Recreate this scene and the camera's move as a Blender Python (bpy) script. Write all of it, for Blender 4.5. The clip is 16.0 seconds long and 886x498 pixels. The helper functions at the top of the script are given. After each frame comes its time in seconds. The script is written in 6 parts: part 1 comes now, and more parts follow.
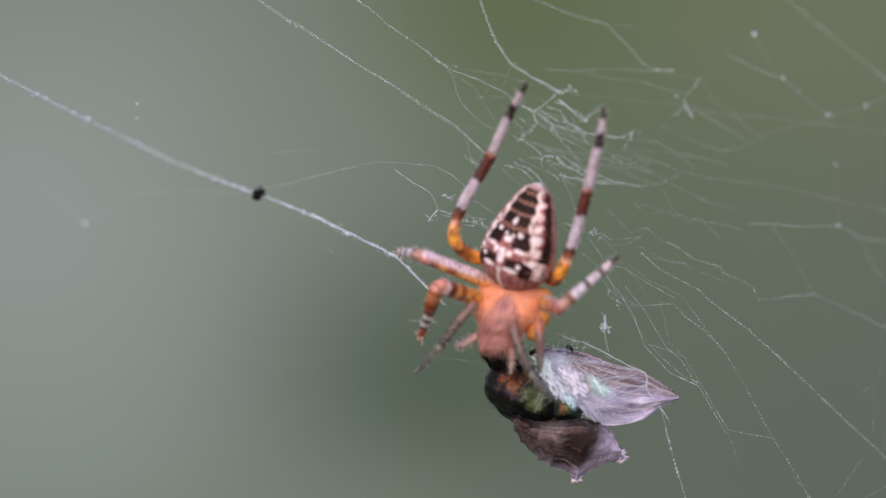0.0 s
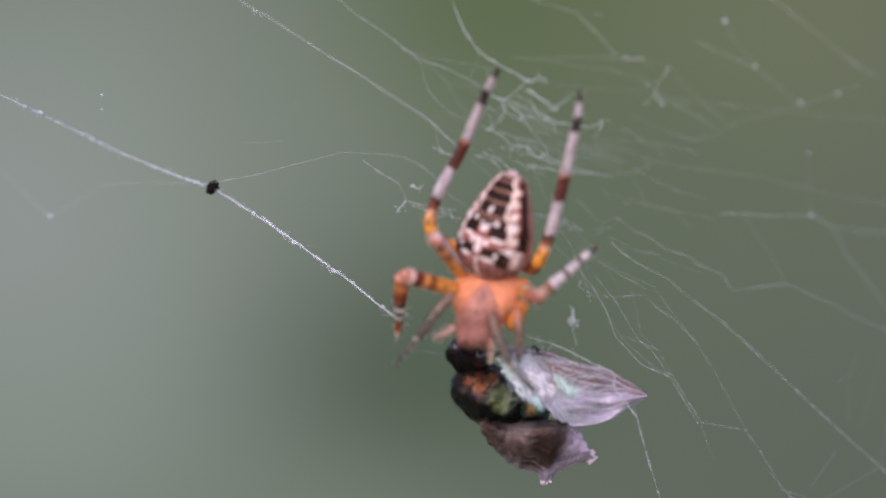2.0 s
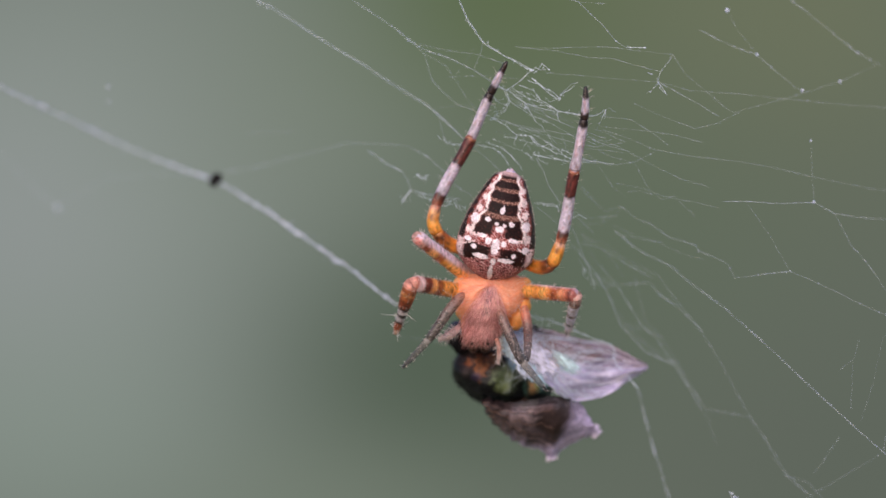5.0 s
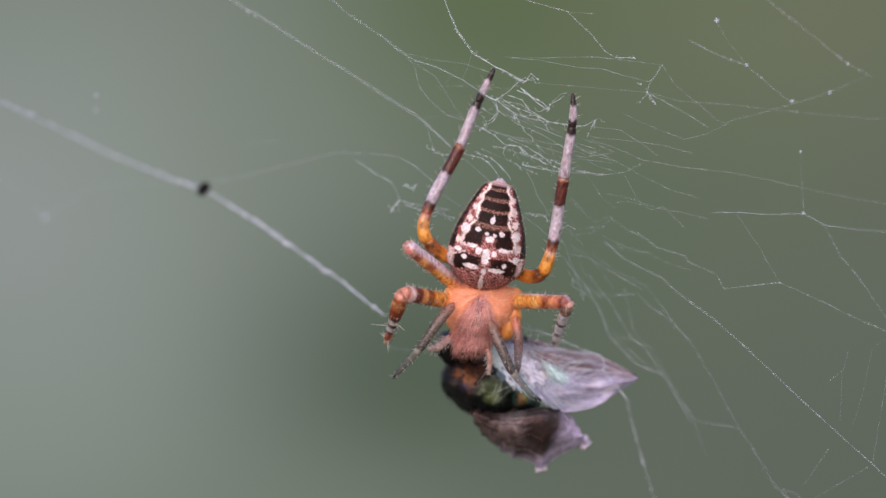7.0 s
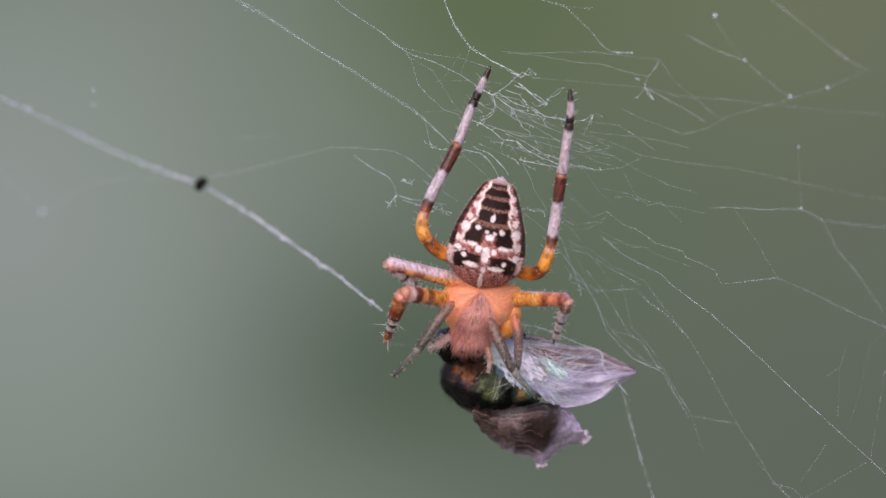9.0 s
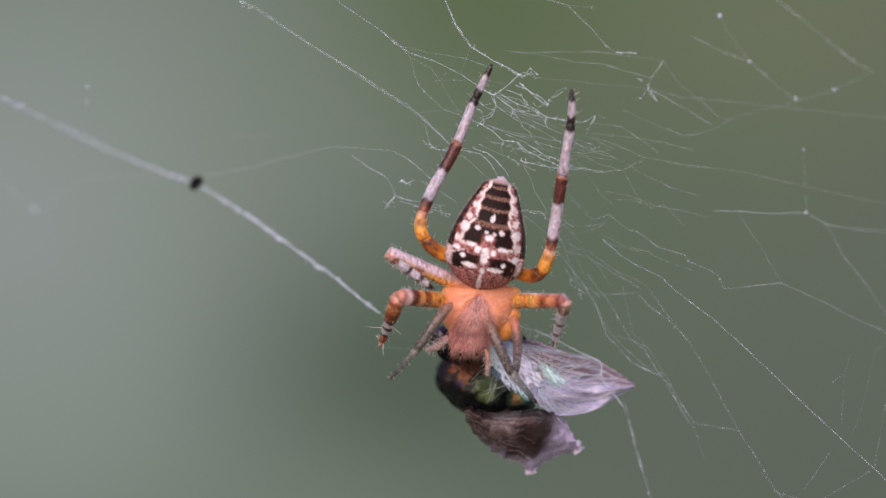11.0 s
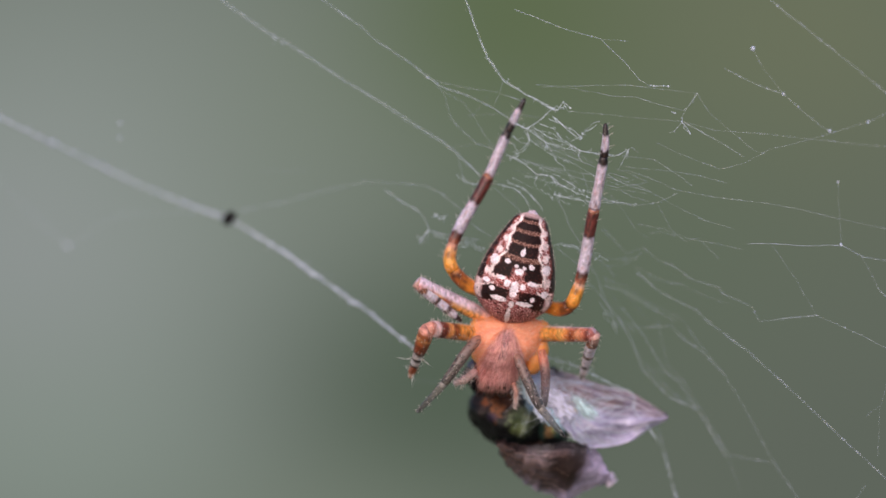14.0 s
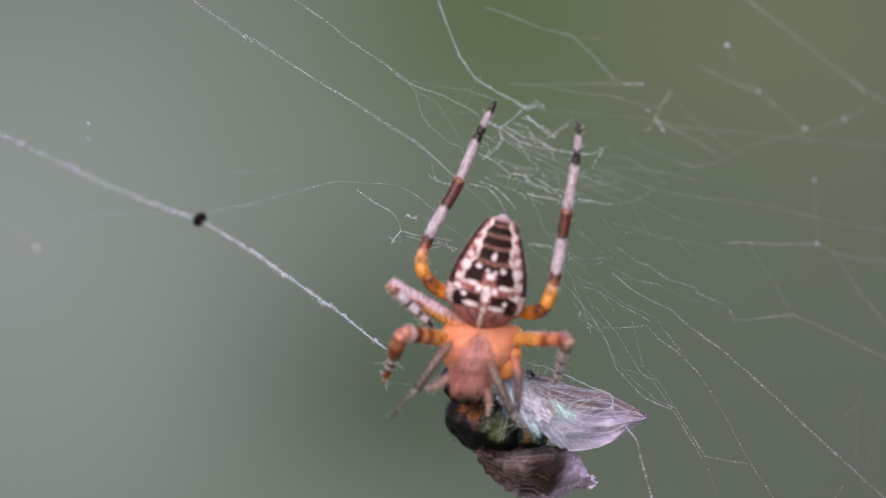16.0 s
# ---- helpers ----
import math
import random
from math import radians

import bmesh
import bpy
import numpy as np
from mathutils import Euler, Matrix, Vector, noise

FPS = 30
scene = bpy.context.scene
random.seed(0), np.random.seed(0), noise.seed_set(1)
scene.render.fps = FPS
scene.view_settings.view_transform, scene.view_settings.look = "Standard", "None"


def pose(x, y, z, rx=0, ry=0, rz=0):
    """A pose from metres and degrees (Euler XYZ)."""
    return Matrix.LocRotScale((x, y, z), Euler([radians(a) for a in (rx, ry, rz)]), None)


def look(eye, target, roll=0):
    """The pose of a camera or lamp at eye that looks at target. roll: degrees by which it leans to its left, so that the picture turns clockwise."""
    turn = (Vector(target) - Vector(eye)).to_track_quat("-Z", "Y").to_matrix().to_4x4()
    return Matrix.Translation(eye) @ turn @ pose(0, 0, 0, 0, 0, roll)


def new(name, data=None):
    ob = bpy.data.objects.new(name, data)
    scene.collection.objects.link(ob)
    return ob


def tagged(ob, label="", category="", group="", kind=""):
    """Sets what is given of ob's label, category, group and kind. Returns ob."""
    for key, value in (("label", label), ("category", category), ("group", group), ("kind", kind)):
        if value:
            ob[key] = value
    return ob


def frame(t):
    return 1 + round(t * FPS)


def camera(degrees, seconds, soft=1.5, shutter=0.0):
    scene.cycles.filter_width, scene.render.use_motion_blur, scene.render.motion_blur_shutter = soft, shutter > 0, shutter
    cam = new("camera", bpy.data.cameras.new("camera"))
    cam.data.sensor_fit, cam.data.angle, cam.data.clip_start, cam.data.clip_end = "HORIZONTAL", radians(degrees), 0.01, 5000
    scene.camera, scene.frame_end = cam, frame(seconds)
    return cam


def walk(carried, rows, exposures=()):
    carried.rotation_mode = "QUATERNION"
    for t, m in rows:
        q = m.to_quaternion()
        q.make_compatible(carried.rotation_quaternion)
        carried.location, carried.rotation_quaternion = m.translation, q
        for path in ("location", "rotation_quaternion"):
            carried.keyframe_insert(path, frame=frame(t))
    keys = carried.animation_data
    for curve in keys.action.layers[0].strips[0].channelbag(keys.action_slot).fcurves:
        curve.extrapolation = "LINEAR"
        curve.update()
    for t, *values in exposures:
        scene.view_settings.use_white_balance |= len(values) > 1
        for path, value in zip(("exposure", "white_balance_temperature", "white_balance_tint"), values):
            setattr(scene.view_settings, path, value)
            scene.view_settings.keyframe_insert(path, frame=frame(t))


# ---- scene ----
# Macro view of a garden spider on its web, holding a silk-wrapped fly.
# Lengths of the small things are written in millimetres and scaled by MM.
MM = 0.001
cam = camera(14, 16.0, soft=1.5)
cam.data.dof.use_dof = True
cam.data.dof.aperture_fstop = 15.0
# the plane of sharpness is pulled to and fro between the near web and the far guy line
focus = new("focus_point")
cam.data.dof.focus_object = focus
PATH = [
    (0, look((-0.00128, -0.23030, 0.00045), (-0.00255, 0, 0.00090), 0.35)),
    (0.1, look((-0.00128, -0.23038, 0.00020), (-0.00255, 0, 0.00040), 0.38)),
    (0.2, look((-0.00109, -0.23046, 0.00012), (-0.00219, 0, 0.00024), 0.43)),
    (0.3, look((-0.00057, -0.23054, 0.00000), (-0.00113, 0, 0.00000), 0.48)),
    (0.4, look((-0.00031, -0.23062, -0.00000), (-0.00061, 0, -0.00001), 0.53)),
    (0.5, look((-0.00020, -0.23070, 0.00002), (-0.00040, 0, 0.00005), 0.57)),
    (0.6, look((0.00021, -0.23080, 0.00018), (0.00043, 0, 0.00035), 0.57)),
    (0.7, look((0.00025, -0.23091, 0.00017), (0.00051, 0, 0.00034), 0.58)),
    (0.8, look((0.00040, -0.23101, 0.00017), (0.00080, 0, 0.00033), 0.59)),
    (0.9, look((0.00047, -0.23111, 0.00016), (0.00095, 0, 0.00033), 0.58)),
    (1, look((0.00044, -0.23122, 0.00012), (0.00088, 0, 0.00023), 0.59)),
    (1.1, look((0.00036, -0.23076, 0.00027), (0.00073, 0, 0.00054), 0.50)),
    (1.2, look((0.00029, -0.23032, 0.00038), (0.00059, 0, 0.00075), 0.43)),
    (1.3, look((0.00007, -0.22988, 0.00067), (0.00014, 0, 0.00135), 0.34)),
    (1.4, look((-0.00011, -0.22942, 0.00071), (-0.00022, 0, 0.00141), 0.26)),
    (1.5, look((-0.00020, -0.22898, 0.00060), (-0.00040, 0, 0.00121), 0.18)),
    (1.6, look((-0.00006, -0.22870, 0.00029), (-0.00012, 0, 0.00058), 0.17)),
    (1.7, look((-0.00012, -0.22842, 0.00028), (-0.00024, 0, 0.00057), 0.16)),
    (1.8, look((-0.00004, -0.22815, 0.00051), (-0.00008, 0, 0.00102), 0.14)),
    (1.9, look((-0.00011, -0.22788, 0.00028), (-0.00022, 0, 0.00056), 0.13)),
    (2, look((-0.00028, -0.22762, 0.00017), (-0.00057, 0, 0.00035), 0.12)),
    (2.1, look((-0.00056, -0.22752, 0.00038), (-0.00112, 0, 0.00076), 0.14)),
    (2.2, look((-0.00102, -0.22742, 0.00012), (-0.00203, 0, 0.00023), 0.16)),
    (2.3, look((-0.00122, -0.22730, 0.00029), (-0.00243, 0, 0.00058), 0.18)),
    (2.4, look((-0.00138, -0.22720, 0.00025), (-0.00276, 0, 0.00049), 0.20)),
    (2.5, look((-0.00135, -0.22710, 0.00005), (-0.00269, 0, 0.00011), 0.23)),
    (2.6, look((-0.00095, -0.22717, 0.00031), (-0.00191, 0, 0.00062), 0.18)),
    (2.7, look((-0.00069, -0.22723, 0.00057), (-0.00139, 0, 0.00113), 0.13)),
    (2.8, look((-0.00047, -0.22730, 0.00064), (-0.00094, 0, 0.00127), 0.08)),
    (2.9, look((-0.00061, -0.22736, 0.00074), (-0.00123, 0, 0.00148), 0.04)),
    (3, look((-0.00114, -0.22743, 0.00053), (-0.00228, 0, 0.00106), -0.01)),
    (3.1, look((-0.00183, -0.22763, 0.00050), (-0.00365, 0, 0.00101), 0.01)),
    (3.2, look((-0.00216, -0.22784, 0.00012), (-0.00432, 0, 0.00025), 0.03)),
    (3.3, look((-0.00213, -0.22804, -0.00037), (-0.00426, 0, -0.00074), 0.05)),
    (3.4, look((-0.00151, -0.22824, -0.00060), (-0.00302, 0, -0.00120), 0.07)),
    (3.5, look((-0.00119, -0.22845, -0.00049), (-0.00237, 0, -0.00099), 0.09)),
    (3.6, look((-0.00110, -0.22872, -0.00035), (-0.00219, 0, -0.00070), 0.03)),
    (3.7, look((-0.00109, -0.22899, -0.00061), (-0.00217, 0, -0.00121), -0.04)),
    (3.8, look((-0.00115, -0.22927, -0.00097), (-0.00230, 0, -0.00194), -0.10)),
    (3.9, look((-0.00125, -0.22954, -0.00119), (-0.00251, 0, -0.00238), -0.17)),
    (4, look((-0.00136, -0.22982, -0.00124), (-0.00272, 0, -0.00248), -0.23)),
    (4.1, look((-0.00125, -0.22978, -0.00093), (-0.00250, 0, -0.00186), -0.22)),
    (4.2, look((-0.00118, -0.22975, -0.00082), (-0.00236, 0, -0.00165), -0.20)),
    (4.3, look((-0.00103, -0.22971, -0.00076), (-0.00207, 0, -0.00151), -0.19)),
    (4.4, look((-0.00074, -0.22967, -0.00024), (-0.00148, 0, -0.00048), -0.18)),
    (4.5, look((-0.00064, -0.22964, -0.00014), (-0.00127, 0, -0.00027), -0.16)),
    (4.7, look((-0.00054, -0.22931, -0.00018), (-0.00109, 0, -0.00036), -0.17)),
    (6.8, look((-0.00001, -0.22846, 0.00006), (-0.00001, 0, 0.00012), -0.08)),
    (7, look((-0.00008, -0.22834, 0.00016), (-0.00016, 0, 0.00031), -0.04)),
    (7.2, look((-0.00002, -0.22888, 0.00074), (-0.00004, 0, 0.00148), -0.11)),
    (7.3, look((-0.00024, -0.22915, 0.00100), (-0.00048, 0, 0.00201), -0.14)),
    (7.5, look((-0.00026, -0.22969, 0.00056), (-0.00052, 0, 0.00112), -0.21)),
    (7.7, look((-0.00029, -0.22911, -0.00036), (-0.00057, 0, -0.00071), -0.13)),
    (7.8, look((-0.00037, -0.22881, -0.00047), (-0.00073, 0, -0.00093), -0.09)),
    (8, look((-0.00073, -0.22823, -0.00026), (-0.00145, 0, -0.00052), -0.01)),
    (8.2, look((-0.00056, -0.22807, -0.00017), (-0.00112, 0, -0.00034), 0.02)),
    (8.3, look((-0.00056, -0.22800, -0.00017), (-0.00112, 0, -0.00034), 0.03)),
    (8.5, look((-0.00040, -0.22785, -0.00001), (-0.00080, 0, -0.00003), 0.06)),
    (8.7, look((-0.00023, -0.22793, 0.00035), (-0.00047, 0, 0.00070), 0.04)),
    (8.8, look((-0.00020, -0.22796, 0.00032), (-0.00040, 0, 0.00064), 0.02)),
    (9, look((-0.00000, -0.22804, -0.00000), (-0.00000, 0, -0.00000), 0.00)),
    (9.2, look((0.00036, -0.22585, -0.00020), (0.00072, 0, -0.00040), 0.26)),
    (11.3, look((-0.00002, -0.22366, 0.00015), (-0.00005, 0, 0.00031), 0.52)),
    (11.5, look((0.00014, -0.22309, 0.00020), (0.00029, 0, 0.00040), 0.65)),
    (11.7, look((0.00024, -0.22316, 0.00004), (0.00048, 0, 0.00008), 0.49)),
    (11.8, look((0.00016, -0.22319, -0.00000), (0.00031, 0, -0.00001), 0.41)),
    (12, look((-0.00017, -0.22326, -0.00018), (-0.00033, 0, -0.00036), 0.25)),
    (12.2, look((0.00041, -0.22320, -0.00009), (0.00082, 0, -0.00019), 0.14)),
    (12.3, look((0.00062, -0.22317, 0.00019), (0.00124, 0, 0.00038), 0.09)),
    (12.5, look((0.00030, -0.22310, 0.00045), (0.00060, 0, 0.00090), -0.01)),
    (12.7, look((0.00009, -0.22307, 0.00025), (0.00019, 0, 0.00049), -0.07)),
    (12.8, look((0.00002, -0.22305, 0.00035), (0.00004, 0, 0.00070), -0.10)),
    (13, look((-0.00011, -0.22301, 0.00048), (-0.00022, 0, 0.00096), -0.16)),
    (13.2, look((-0.00026, -0.22323, 0.00066), (-0.00052, 0, 0.00132), -0.12)),
    (13.3, look((-0.00051, -0.22334, 0.00073), (-0.00102, 0, 0.00146), -0.10)),
    (13.5, look((-0.00100, -0.22356, 0.00025), (-0.00199, 0, 0.00051), -0.06)),
    (13.7, look((-0.00106, -0.22383, 0.00046), (-0.00212, 0, 0.00092), -0.02)),
    (13.8, look((-0.00080, -0.22396, 0.00070), (-0.00160, 0, 0.00141), -0.00)),
    (14, look((-0.00101, -0.22424, 0.00112), (-0.00203, 0, 0.00225), 0.04)),
    (14.2, look((-0.00127, -0.22441, 0.00125), (-0.00254, 0, 0.00249), 0.05)),
    (14.3, look((-0.00128, -0.22449, 0.00126), (-0.00256, 0, 0.00251), 0.05)),
    (14.5, look((-0.00062, -0.22466, 0.00055), (-0.00124, 0, 0.00110), 0.06)),
    (14.7, look((0.00063, -0.22391, 0.00008), (0.00126, 0, 0.00015), -0.03)),
    (14.8, look((0.00063, -0.22353, 0.00004), (0.00127, 0, 0.00008), -0.08)),
    (15, look((0.00002, -0.22278, 0.00020), (0.00004, 0, 0.00040), -0.17)),
    (15.2, look((0.00004, -0.22238, 0.00058), (0.00009, 0, 0.00116), -0.19)),
    (15.3, look((0.00018, -0.22218, 0.00087), (0.00035, 0, 0.00173), -0.20)),
    (15.5, look((0.00039, -0.22178, 0.00099), (0.00078, 0, 0.00199), -0.22)),
    (15.7, look((0.00026, -0.22180, 0.00108), (0.00052, 0, 0.00216), -0.21)),
    (15.8, look((0.00023, -0.22181, 0.00101), (0.00046, 0, 0.00202), -0.21)),
    (16, look((-0.00016, -0.22183, 0.00114), (-0.00033, 0, 0.00227), -0.21)),
]
walk(cam, PATH, [(0, 0.0), (4.7, -0.01), (9, -0.01), (11.5, -0.05), (16, -0.03)])

# ---- light: soft overcast daylight ----
world = bpy.data.worlds.new("overcast_sky")
scene.world = world
world.use_nodes = True
wn, wl = world.node_tree.nodes, world.node_tree.links
sky = wn.new("ShaderNodeTexSky")
sky.sky_type = "NISHITA"
sky.sun_disc = False
sky.sun_elevation = radians(29)
sky.sun_rotation = radians(200)
sky.air_density, sky.dust_density, sky.ozone_density = 1.2, 1.6, 1.3
wn["Background"].inputs["Strength"].default_value = 0.15
wl.new(sky.outputs["Color"], wn["Background"].inputs["Color"])
sun_data = bpy.data.lights.new("sun", "SUN")
sun_data.energy, sun_data.angle, sun_data.color = 1.9, radians(70), (1.0, 0.80, 0.84)
sun = new("sun", sun_data)
sun.matrix_world = look((-0.4, -1.7, 0.95), (0, 0, 0))
scene.view_settings.exposure = 0.0


# ---- materials ----
def lin(r, g, b):
    """Linear colour from 0-255 display values."""
    return tuple(((c / 255 + 0.055) / 1.055) ** 2.4 if c > 10 else c / 255 / 12.92 for c in (r, g, b))


def node_mat(name):
    m = bpy.data.materials.new(name)
    m.use_nodes = True
    t = m.node_tree
    return m, t.nodes, t.links, t.nodes["Principled BSDF"]


def tint_material(name, rough=0.5, spec=0.5, grain=900.0, amount=0.35, bump=0.25, sheen=0.0, sss=0.0, metal=0.0, coat=0.0, alpha=1.0):
    """Surface coloured by the mesh's own 'tint' attribute, broken up by grain at two scales."""
    m, n, l, b = node_mat(name)
    at = n.new("ShaderNodeAttribute")
    at.attribute_name = "tint"
    co = n.new("ShaderNodeTexCoord")
    fine, broad = n.new("ShaderNodeTexNoise"), n.new("ShaderNodeTexNoise")
    fine.inputs["Scale"].default_value, fine.inputs["Detail"].default_value = grain * 6, 4
    broad.inputs["Scale"].default_value, broad.inputs["Detail"].default_value = grain, 3
    l.new(co.outputs["Object"], fine.inputs["Vector"])
    l.new(co.outputs["Object"], broad.inputs["Vector"])
    add = n.new("ShaderNodeMath")
    add.operation = "ADD"
    l.new(fine.outputs["Fac"], add.inputs[0])
    l.new(broad.outputs["Fac"], add.inputs[1])
    rng = n.new("ShaderNodeMapRange")
    rng.inputs["From Min"].default_value, rng.inputs["From Max"].default_value = 0.6, 1.4
    rng.inputs["To Min"].default_value, rng.inputs["To Max"].default_value = 1 - amount, 1 + amount
    l.new(add.outputs[0], rng.inputs["Value"])
    mul = n.new("ShaderNodeVectorMath")
    mul.operation = "SCALE"
    l.new(at.outputs["Color"], mul.inputs[0])
    l.new(rng.outputs["Result"], mul.inputs["Scale"])
    l.new(mul.outputs["Vector"], b.inputs["Base Color"])
    bp = n.new("ShaderNodeBump")
    bp.inputs["Strength"].default_value, bp.inputs["Distance"].default_value = bump, 0.00006
    l.new(fine.outputs["Fac"], bp.inputs["Height"])
    l.new(bp.outputs["Normal"], b.inputs["Normal"])
    b.inputs["Roughness"].default_value = rough
    b.inputs["Metallic"].default_value = metal
    b.inputs["Specular IOR Level"].default_value = spec
    b.inputs["Coat Weight"].default_value = coat
    b.inputs["Sheen Weight"].default_value = sheen
    if alpha < 1:
        clear = n.new("ShaderNodeMath")
        clear.operation = "MULTIPLY"
        clear.inputs[1].default_value = alpha
        l.new(at.outputs["Alpha"], clear.inputs[0])
        l.new(clear.outputs[0], b.inputs["Alpha"])
    if sss:
        b.inputs["Subsurface Weight"].default_value = sss
        b.inputs["Subsurface Radius"].default_value = (0.6, 0.3, 0.15)
        b.inputs["Subsurface Scale"].default_value = 0.0006
    return m


def silk_material(name, alpha, colour=(0.80, 0.80, 0.86)):
    m, n, l, b = node_mat(name)
    co, nz, rng = n.new("ShaderNodeTexCoord"), n.new("ShaderNodeTexNoise"), n.new("ShaderNodeMapRange")
    nz.inputs["Scale"].default_value, nz.inputs["Detail"].default_value = 2400.0, 3
    l.new(co.outputs["Object"], nz.inputs["Vector"])
    l.new(nz.outputs["Fac"], rng.inputs["Value"])
    rng.inputs["From Min"].default_value, rng.inputs["From Max"].default_value = 0.3, 0.7
    rng.inputs["To Min"].default_value, rng.inputs["To Max"].default_value = alpha * (0.5 + 0.2 * alpha), min(1.0, alpha * 1.4)
    l.new(rng.outputs["Result"], b.inputs["Alpha"])
    b.inputs["Base Color"].default_value = (*colour, 1)
    b.inputs["Roughness"].default_value = 0.35
    b.inputs["Transmission Weight"].default_value = 0.0
    b.inputs["Subsurface Weight"].default_value = 0.0
    b.inputs["Sheen Weight"].default_value = 1.0
    b.inputs["Sheen Roughness"].default_value = 0.5
    b.inputs["Sheen Tint"].default_value = (0.8, 0.86, 1, 1)
    return m


SILK_BRIGHT = silk_material("silk_bright", 1.0, (0.8, 0.86, 1.0))
SILK = silk_material("silk", 0.45, (0.78, 0.82, 1.0))
SILK_CORD = silk_material("silk_cord", 0.55, (0.8, 0.84, 1.0))
SILK_FAINT = silk_material("silk_faint", 0.18, (0.78, 0.82, 1.0))
CUTICLE = tint_material("leg_cuticle", rough=0.38, amount=0.35, bump=0.4, sss=0.2)
VELVET = tint_material("abdomen_velvet", rough=0.5, spec=0.16, grain=1400, amount=0.5, bump=0.8)
SHELL = tint_material("carapace", rough=0.42, amount=0.15, bump=0.15, sss=0.25)
HAIR = tint_material("hair", rough=0.5, amount=0.2, bump=0.0)
GLASSY = tint_material("glassy_leg", rough=0.3, amount=0.25, alpha=0.8, coat=0.2)
IRIDESCENT = tint_material("fly_metallic", rough=0.42, spec=0.3, grain=900, amount=0.45, bump=0.8, metal=0.3)
POLISHED = tint_material("fly_polished", rough=0.2, spec=0.6, grain=700, amount=0.3, bump=0.3, coat=0.5)
BRISTLY = tint_material("fly_dark", rough=0.75, spec=0.15, grain=900, amount=0.4, bump=0.6)
WING = tint_material("wing_membrane", rough=0.34, spec=0.4, grain=500, amount=0.3, bump=0.4, alpha=0.99)
PACKED = tint_material("packed_silk", rough=0.35, grain=700, amount=0.25, bump=0.6, sheen=0.6, alpha=0.99)
WING_DARK = tint_material("wing_membrane_dark", rough=0.4, spec=0.3, grain=600, amount=0.4, bump=0.4, alpha=0.95)


# ---- mesh tools ----
def mesh_object(name, verts, faces, mat, parent=None, label="", tints=None, at=None, scale=MM):
    me = bpy.data.meshes.new(name)
    me.from_pydata([(x * scale, y * scale, z * scale) for x, y, z in verts], [], faces)
    if tints is not None:
        a = me.color_attributes.new("tint", "FLOAT_COLOR", "POINT")
        a.data.foreach_set("color", [c for t in tints for c in (t[0], t[1], t[2], t[3] if len(t) > 3 else 1.0)])
    me.polygons.foreach_set("use_smooth", [True] * len(me.polygons))
    me.materials.append(mat)
    me.update()
    ob = new(name, me)
    if parent is not None:
        ob.parent = parent
    if at is not None:
        ob.matrix_basis = at
    if label:
        tagged(ob, label)
    return ob


def spline(points, step):
    """Points of a smooth curve through the given ones, about step apart."""
    p = [Vector(q) for q in points]
    p = [p[0] * 2 - p[1]] + p + [p[-1] * 2 - p[-2]]
    out = []
    for i in range(1, len(p) - 2):
        n = max(1, int((p[i + 1] - p[i]).length / step))
        for k in range(n):
            u = k / n
            out.append(0.5 * (2 * p[i] + (p[i + 1] - p[i - 1]) * u + (2 * p[i - 1] - 5 * p[i] + 4 * p[i + 1] - p[i + 2]) * u * u
                              + (3 * p[i] - p[i - 1] - 3 * p[i + 1] + p[i + 2]) * u ** 3))
    out.append(p[-2])
    return out


def straight(points, step):
    """The same with sharp corners."""
    p, out = [Vector(q) for q in points], []
    for a, b in zip(p, p[1:]):
        n = max(1, int((b - a).length / step))
        out += [a.lerp(b, k / n) for k in range(n)]
    return out + [p[-1]]


def blend(c, k, col):
    """Lays colour col over c by the share k."""
    k = min(1, max(0, k))
    return [a + (b - a) * k for a, b in zip(c, col)]


def ramp(stops, s):
    """Value at s of rows (place, value...) with straight runs between them."""
    if s <= stops[0][0]:
        return stops[0][1:]
    for a, b in zip(stops, stops[1:]):
        if s <= b[0]:
            u = (s - a[0]) / max(1e-9, b[0] - a[0])
            return tuple(x + (y - x) * u for x, y in zip(a[1:], b[1:]))
    return stops[-1][1:]


def tube(path, radius, sides, tint=None):
    """Verts, faces and tints of a closed tube; radius and tint are functions of the share of its length."""
    verts, faces, tints = [], [], []
    n = len(path)
    run = [0.0]
    for a, b in zip(path, path[1:]):
        run.append(run[-1] + (b - a).length)
    for i, c in enumerate(path):
        s = run[i] / max(run[-1], 1e-9)
        d = (path[min(i + 1, n - 1)] - path[max(i - 1, 0)]).normalized()
        u = d.cross(Vector((0.13, 1.0, 0.07))).normalized()
        v = d.cross(u)
        r = radius(s)
        for k in range(sides):
            a = 2 * math.pi * k / sides
            verts.append(c + (u * math.cos(a) + v * math.sin(a)) * r)
            if tint:
                tints.append(tint(s, a))
    for i in range(n - 1):
        for k in range(sides):
            j = (k + 1) % sides
            faces.append((i * sides + k, i * sides + j, (i + 1) * sides + j, (i + 1) * sides + k))
    for i, c in ((0, path[0]), (n - 1, path[-1])):
        verts.append(c)
        if tint:
            tints.append(tint(float(i > 0), 0.0))
        for k in range(sides):
            j = (k + 1) % sides
            faces.append((i * sides + j, i * sides + k, len(verts) - 1) if i == 0 else (i * sides + k, i * sides + j, len(verts) - 1))
    return verts, faces, tints


def merge(pieces):
    verts, faces, tints = [], [], []
    for v, f, t in pieces:
        o = len(verts)
        verts += v
        faces += [tuple(i + o for i in q) for q in f]
        tints += t
    return verts, faces, tints


